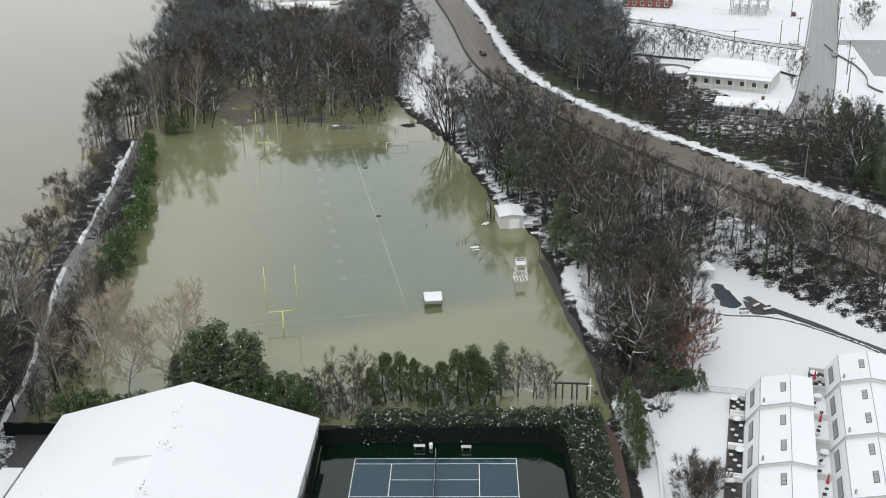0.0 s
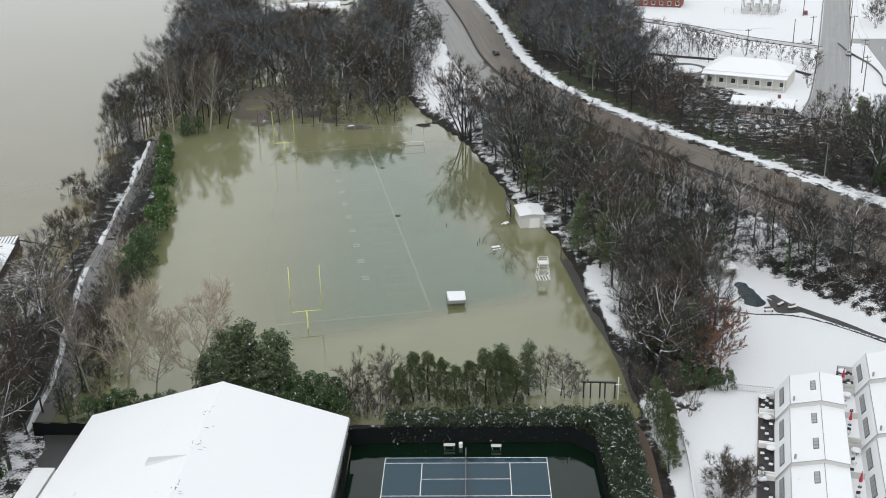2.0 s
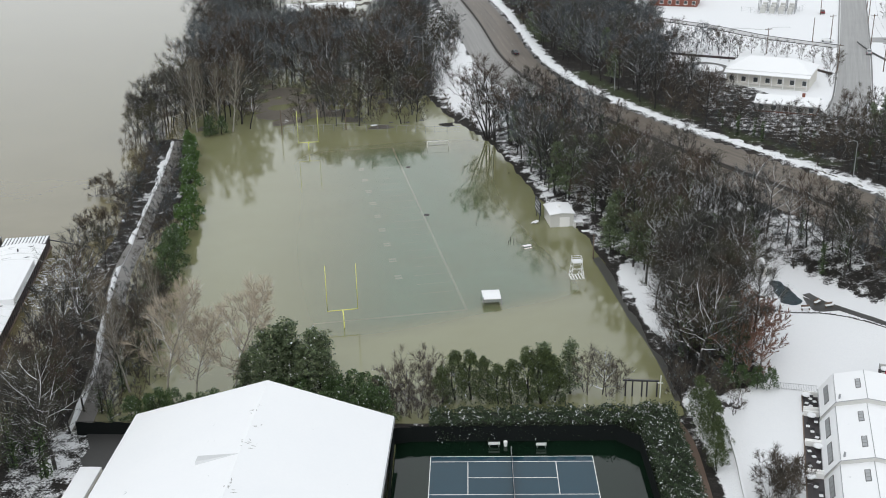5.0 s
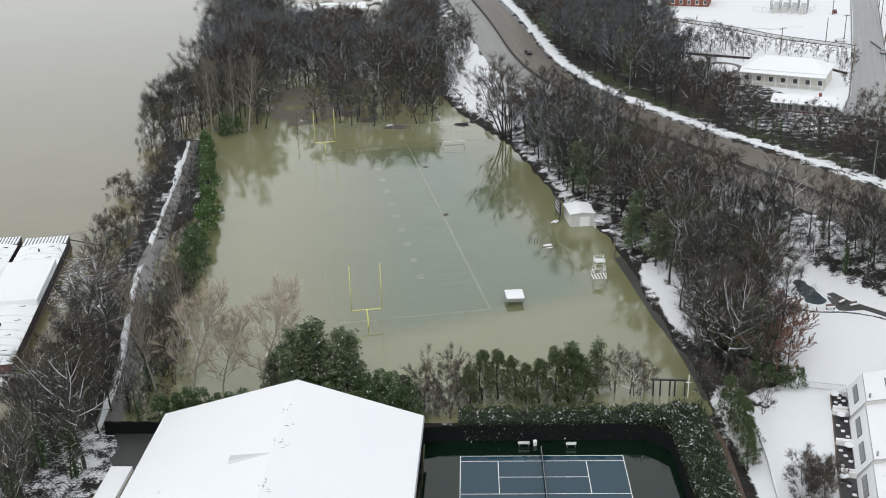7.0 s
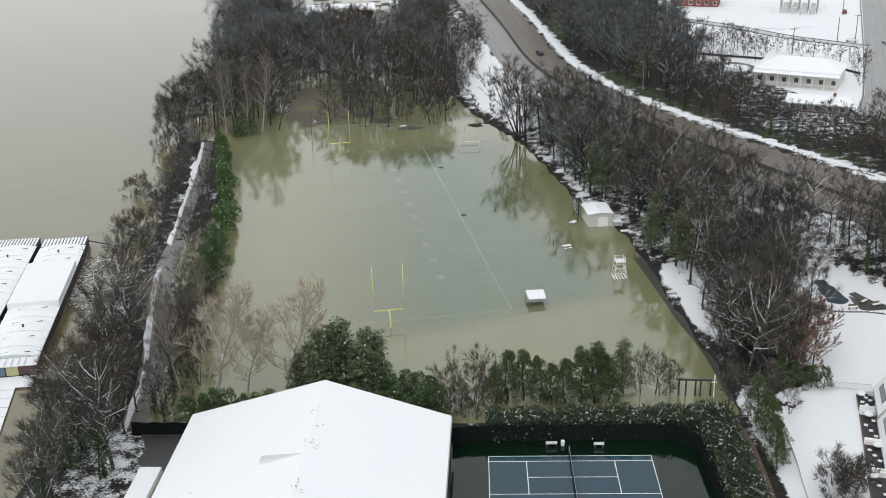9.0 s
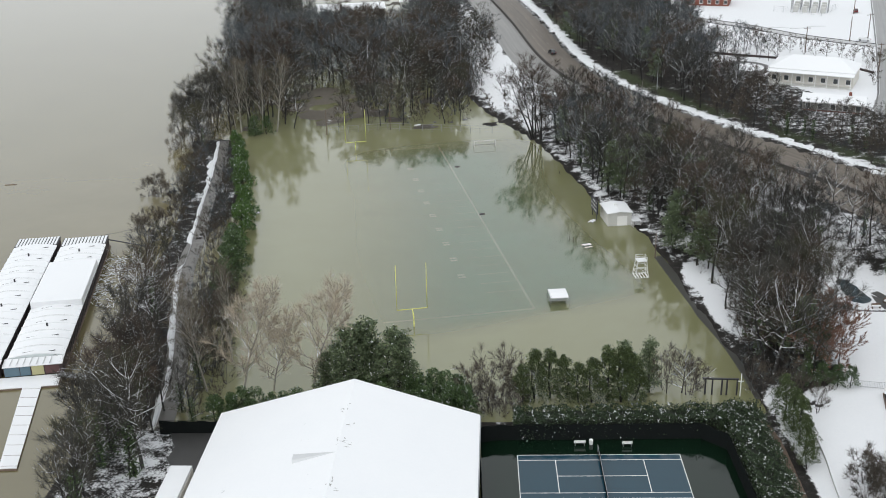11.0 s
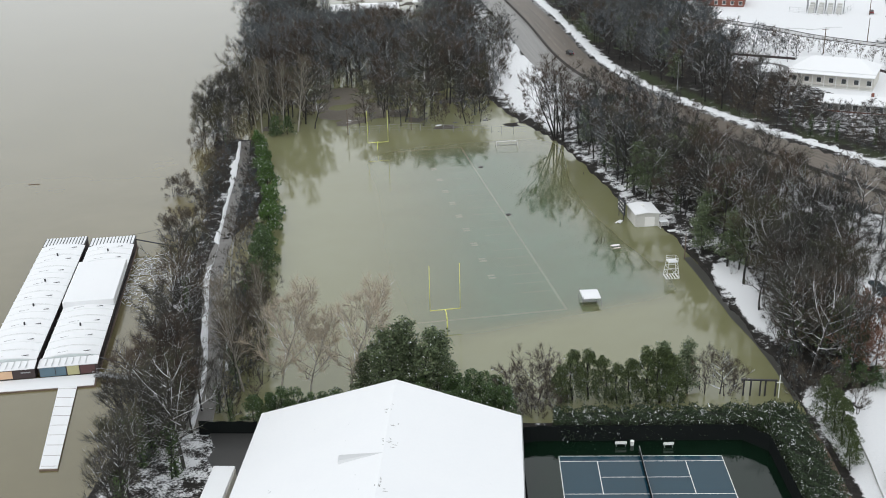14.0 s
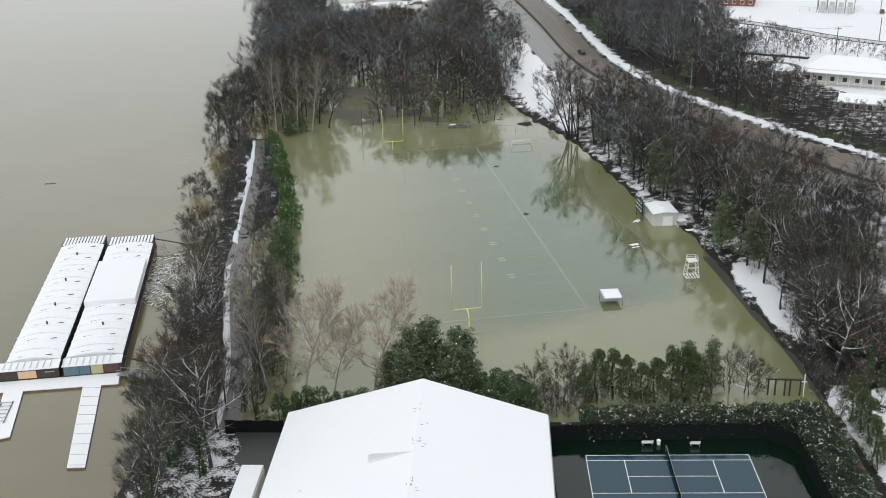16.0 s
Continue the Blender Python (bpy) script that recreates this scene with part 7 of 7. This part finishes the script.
def car(x, y, z, turn, paint, label, snow=False):
    c = thing("car", label, "car", "cars", at=pose(x, y, z, 0, 0, turn))
    prof = [(-2.2, .35), (-2.2, .85), (-1.35, .95), (-.75, 1.42), (.75, 1.45), (1.45, .98), (2.15, .82), (2.2, .35)]
    v = [(px, s * (.86 if pz < 1.2 else .68), pz) for s in (-1, 1) for px, pz in prof]
    n = len(prof)
    f = [tuple(range(n)), tuple(range(2 * n - 1, n - 1, -1))] + [(i, n + i, n + (i + 1) % n, (i + 1) % n) for i in range(n)]
    part("body", bevelled("body", v, f, paint, .05), c)
    for a, b in (((-1.3, .98), (-.8, 1.38)), ((.8, 1.41), (1.38, 1.02))):
        part("windscreen", mesh("windscreen", [(a[0], -.66, a[1] + .02), (a[0], .66, a[1] + .02), (b[0], .6, b[1] + .03), (b[0], -.6, b[1] + .03)], [(0, 1, 2, 3)], GLASS), c)
    if snow:
        part("snow_cap", bevelled("snow_cap", *box(-.75, .75, -.62, .62, 1.44, 1.56), SNOW, .04), c)
    for sx in (-1.35, 1.35):
        for sy in (-.84, .84):
            w = part("wheel", mesh("wheel", *beam((sx, sy - .1, .33), (sx, sy + .1, .33), .33, 14), DARK), c)
            part("hub", mesh("hub", *beam((sx, sy - .115, .33), (sx, sy + .115, .33), .18, 10), GREY), w)
    for sy in (-.6, .6):
        part("headlight", mesh("headlight", *box(2.14, 2.2, sy - .16, sy + .16, .6, .74), WHITE), c)
        part("tail_light", mesh("tail_light", *box(-2.24, -2.18, sy - .16, sy + .16, .62, .78), RED), c)


PAINT_DARK = plain("dark_car_paint", (0.03, 0.032, 0.036), .25, .2, var=.1)
PAINT_WHITE = plain("white_car_paint", (0.72, 0.73, 0.74), .25, 0, var=.05)
PAINT_SILVER = plain("silver_car_paint", (0.4, 0.41, 0.42), .25, .4, var=.08)
PAINT_RED = plain("maroon_car_paint", (0.16, 0.03, 0.03), .25, .2, var=.1)
car(10.3, 392.6, ROAD_Z + .06, 104, PAINT_DARK, "dark car driving on the wide road")
car(131.2, 377.5, TOWN_Z + .15, 72, PAINT_SILVER, "silver car at the kerb of the side street")
car(123.5, 398.5, TOWN_Z + .1, 150, PAINT_WHITE, "white car parked by the snowy lane", True)
car(139.5, 455, TOWN_Z + .1, 72, PAINT_RED, "maroon car at the far kerb of the street")
car(64.0, 362, TOWN_Z, 70, PAINT_SILVER, "snow-capped silver car in the turning circle", True)
car(62.5, 356, TOWN_Z, 75, PAINT_DARK, "snow-capped dark car in the turning circle", True)


def forecourt():
    d = thing("forecourt", "dark asphalt turning circle round a snowy island", "driveway", kind="structure")
    ring = [(70.5 + 9 * math.cos(a), 360 + 10 * math.sin(a)) for a in np.linspace(0, 2 * math.pi, 33)[:-1]]
    part("asphalt", slab("asphalt", ring, TOWN_Z - .5, TOWN_Z + .12, DARK_ASPHALT), d)
    isl = [(72.5 + 4.6 * math.cos(a), 360 + 5.5 * math.sin(a)) for a in np.linspace(0, 2 * math.pi, 25)[:-1]]
    part("island", slab("island", isl, TOWN_Z, TOWN_Z + .3, SNOW), d)
    p = thing("car_park", "wet grey asphalt car park cleared of snow", "car park", kind="structure")
    part("asphalt", slab("asphalt", [(134.5, 349), (146, 344), (190, 372), (160, 396), (143.5, 396)], TOWN_Z - .5, TOWN_Z + .14, PALE_ASPHALT), p)
    part("approach", slab("approach", [(134, 398), (143.5, 396), (160, 396), (161, 403), (137, 405)], TOWN_Z - .5, TOWN_Z + .15, PALE_ASPHALT), p)


forecourt()


def road_marks():
    """Worn lane dashes of the wide road."""
    m = thing("road_marking", "worn white lane dashes on the wide road", "road marking", kind="structure")
    sd = sides_of(ROAD_RUN)
    worn = plain("worn_dash_paint", (0.32, 0.31, 0.29), 0.8, var=0.3)
    for off in (3.6, 7.0, 14.3, 17.8):
        for i in range(12, len(ROAD_RUN) - 8, 2):
            a, b = ROAD_RUN[i] + sd[i] * off, ROAD_RUN[i + 1] + sd[i + 1] * off
            b = a.lerp(b, .5)
            s = Vector(((b - a).y, -(b - a).x, 0)).normalized() * .06
            v = [a - s, a + s, b + s, b - s]
            part("dash", mesh("dash", [(p.x, p.y, ROAD_Z + .068) for p in v], [(0, 3, 2, 1)], worn), m)


road_marks()


def street_trees():
    rnd = random.Random(31)
    for i in range(12):
        plant("small", 80 + 3.1 * i + rnd.uniform(-.4, .4), 396 - 3.5 * i, rnd.uniform(.68, .85), rnd=rnd, z=TOWN_Z)
    for x, y, s in ((107, 345, .95), (104, 333, .6), (157, 424, 1.3), (162, 432, 1.2), (160, 438, 1.3), (101, 312, .5)):
        plant("small", x, y, s, rnd=rnd, z=TOWN_Z)
    for x, y in scatter([(97, 280), (104, 292), (110, 262), (124, 236), (132, 246), (114, 282)], 5, 41):
        plant(rnd.choice(["small", "pine", "holly"]), x, y, rnd.uniform(.5, .75), rnd=rnd)


street_trees()


def town_edges():
    """Kerbs along the lane and street, a garden wall before the row of trees, and lines on the car park."""
    k = thing("lane_kerb", "thin dark kerb line showing through the snow beside the lane", "kerb", kind="structure")
    lane = along([(58, 463), (68.6, 451.7), (87.8, 432.2), (104.3, 409.0), (124, 391)], 4)
    for off in (-2.7, 2.9):
        line = [q + s * off for q, s in zip(lane, sides_of(lane))]
        part("kerb", ribbon("kerb", line, .14, .14, .22, .3, DARK_ASPHALT, ground_z), k)
    w = thing("garden_wall", "low dark retaining wall capped with snow behind the house", "wall")
    line = along([(63, 384), (72, 379), (82, 374), (96, 366), (104, 358), (109, 348)], 3)
    part("wall", ribbon("wall", line, .3, .3, .75, 1.2, BROWN_WALL, ground_z), w)
    part("coping", ribbon("coping", line, .2, .2, .86, .1, SNOW, ground_z), w)
    f = thing("street_kerb", "wet dark gutter beside the pale street", "kerb", kind="structure")
    st = along([(98, 302), (106, 320), (126.5, 379), (164, 492)], 6)
    for off in (-5.2, 5.6):
        line = [q + s * off for q, s in zip(st, sides_of(st))]
        part("gutter", ribbon("gutter", line, .22, .22, .15, .3, DARK_ASPHALT, ground_z), f)
    for i in range(9):
        a = Vector((147 + 3.1 * i, 389 - 1.4 * i, TOWN_Z + .145))
        part("bay_line", mesh("bay_line", [a, a + Vector((.16, 0, 0)), a + Vector((-1.9, -5.2, 0)), a + Vector((-2.06, -5.2, 0))], [(0, 3, 2, 1)], TURF_LINE), f)
    fence = thing("garden_fence", "dark fence line curving down the snowy slope", "fence")
    line = along([(133.5, 396), (132.5, 378), (133, 362), (131, 346), (127.5, 334), (129, 326)], 3)
    part("rail", ribbon("rail", line, .06, .06, .7, .9, SKYLIGHT, ground_z), fence)
    for x, y, a in ((88, 418, 40), (92, 428, -20), (104, 424, 10)):
        t = thing("snow_track", "narrow trodden track through the snow", "track", "trodden tracks", kind="structure")
        c, d = math.cos(radians(a)), math.sin(radians(a))
        part("slush", ribbon("slush", along([(x, y), (x + 5 * c, y + 5 * d), (x + 9 * c - 2 * d, y + 9 * d + 2 * c), (x + 15 * c - d, y + 15 * d + c)], 1.5), .22, .22, .13, .2, WORN_SHADED_SNOW, ground_z), t)


town_edges()
drop_spare_models()
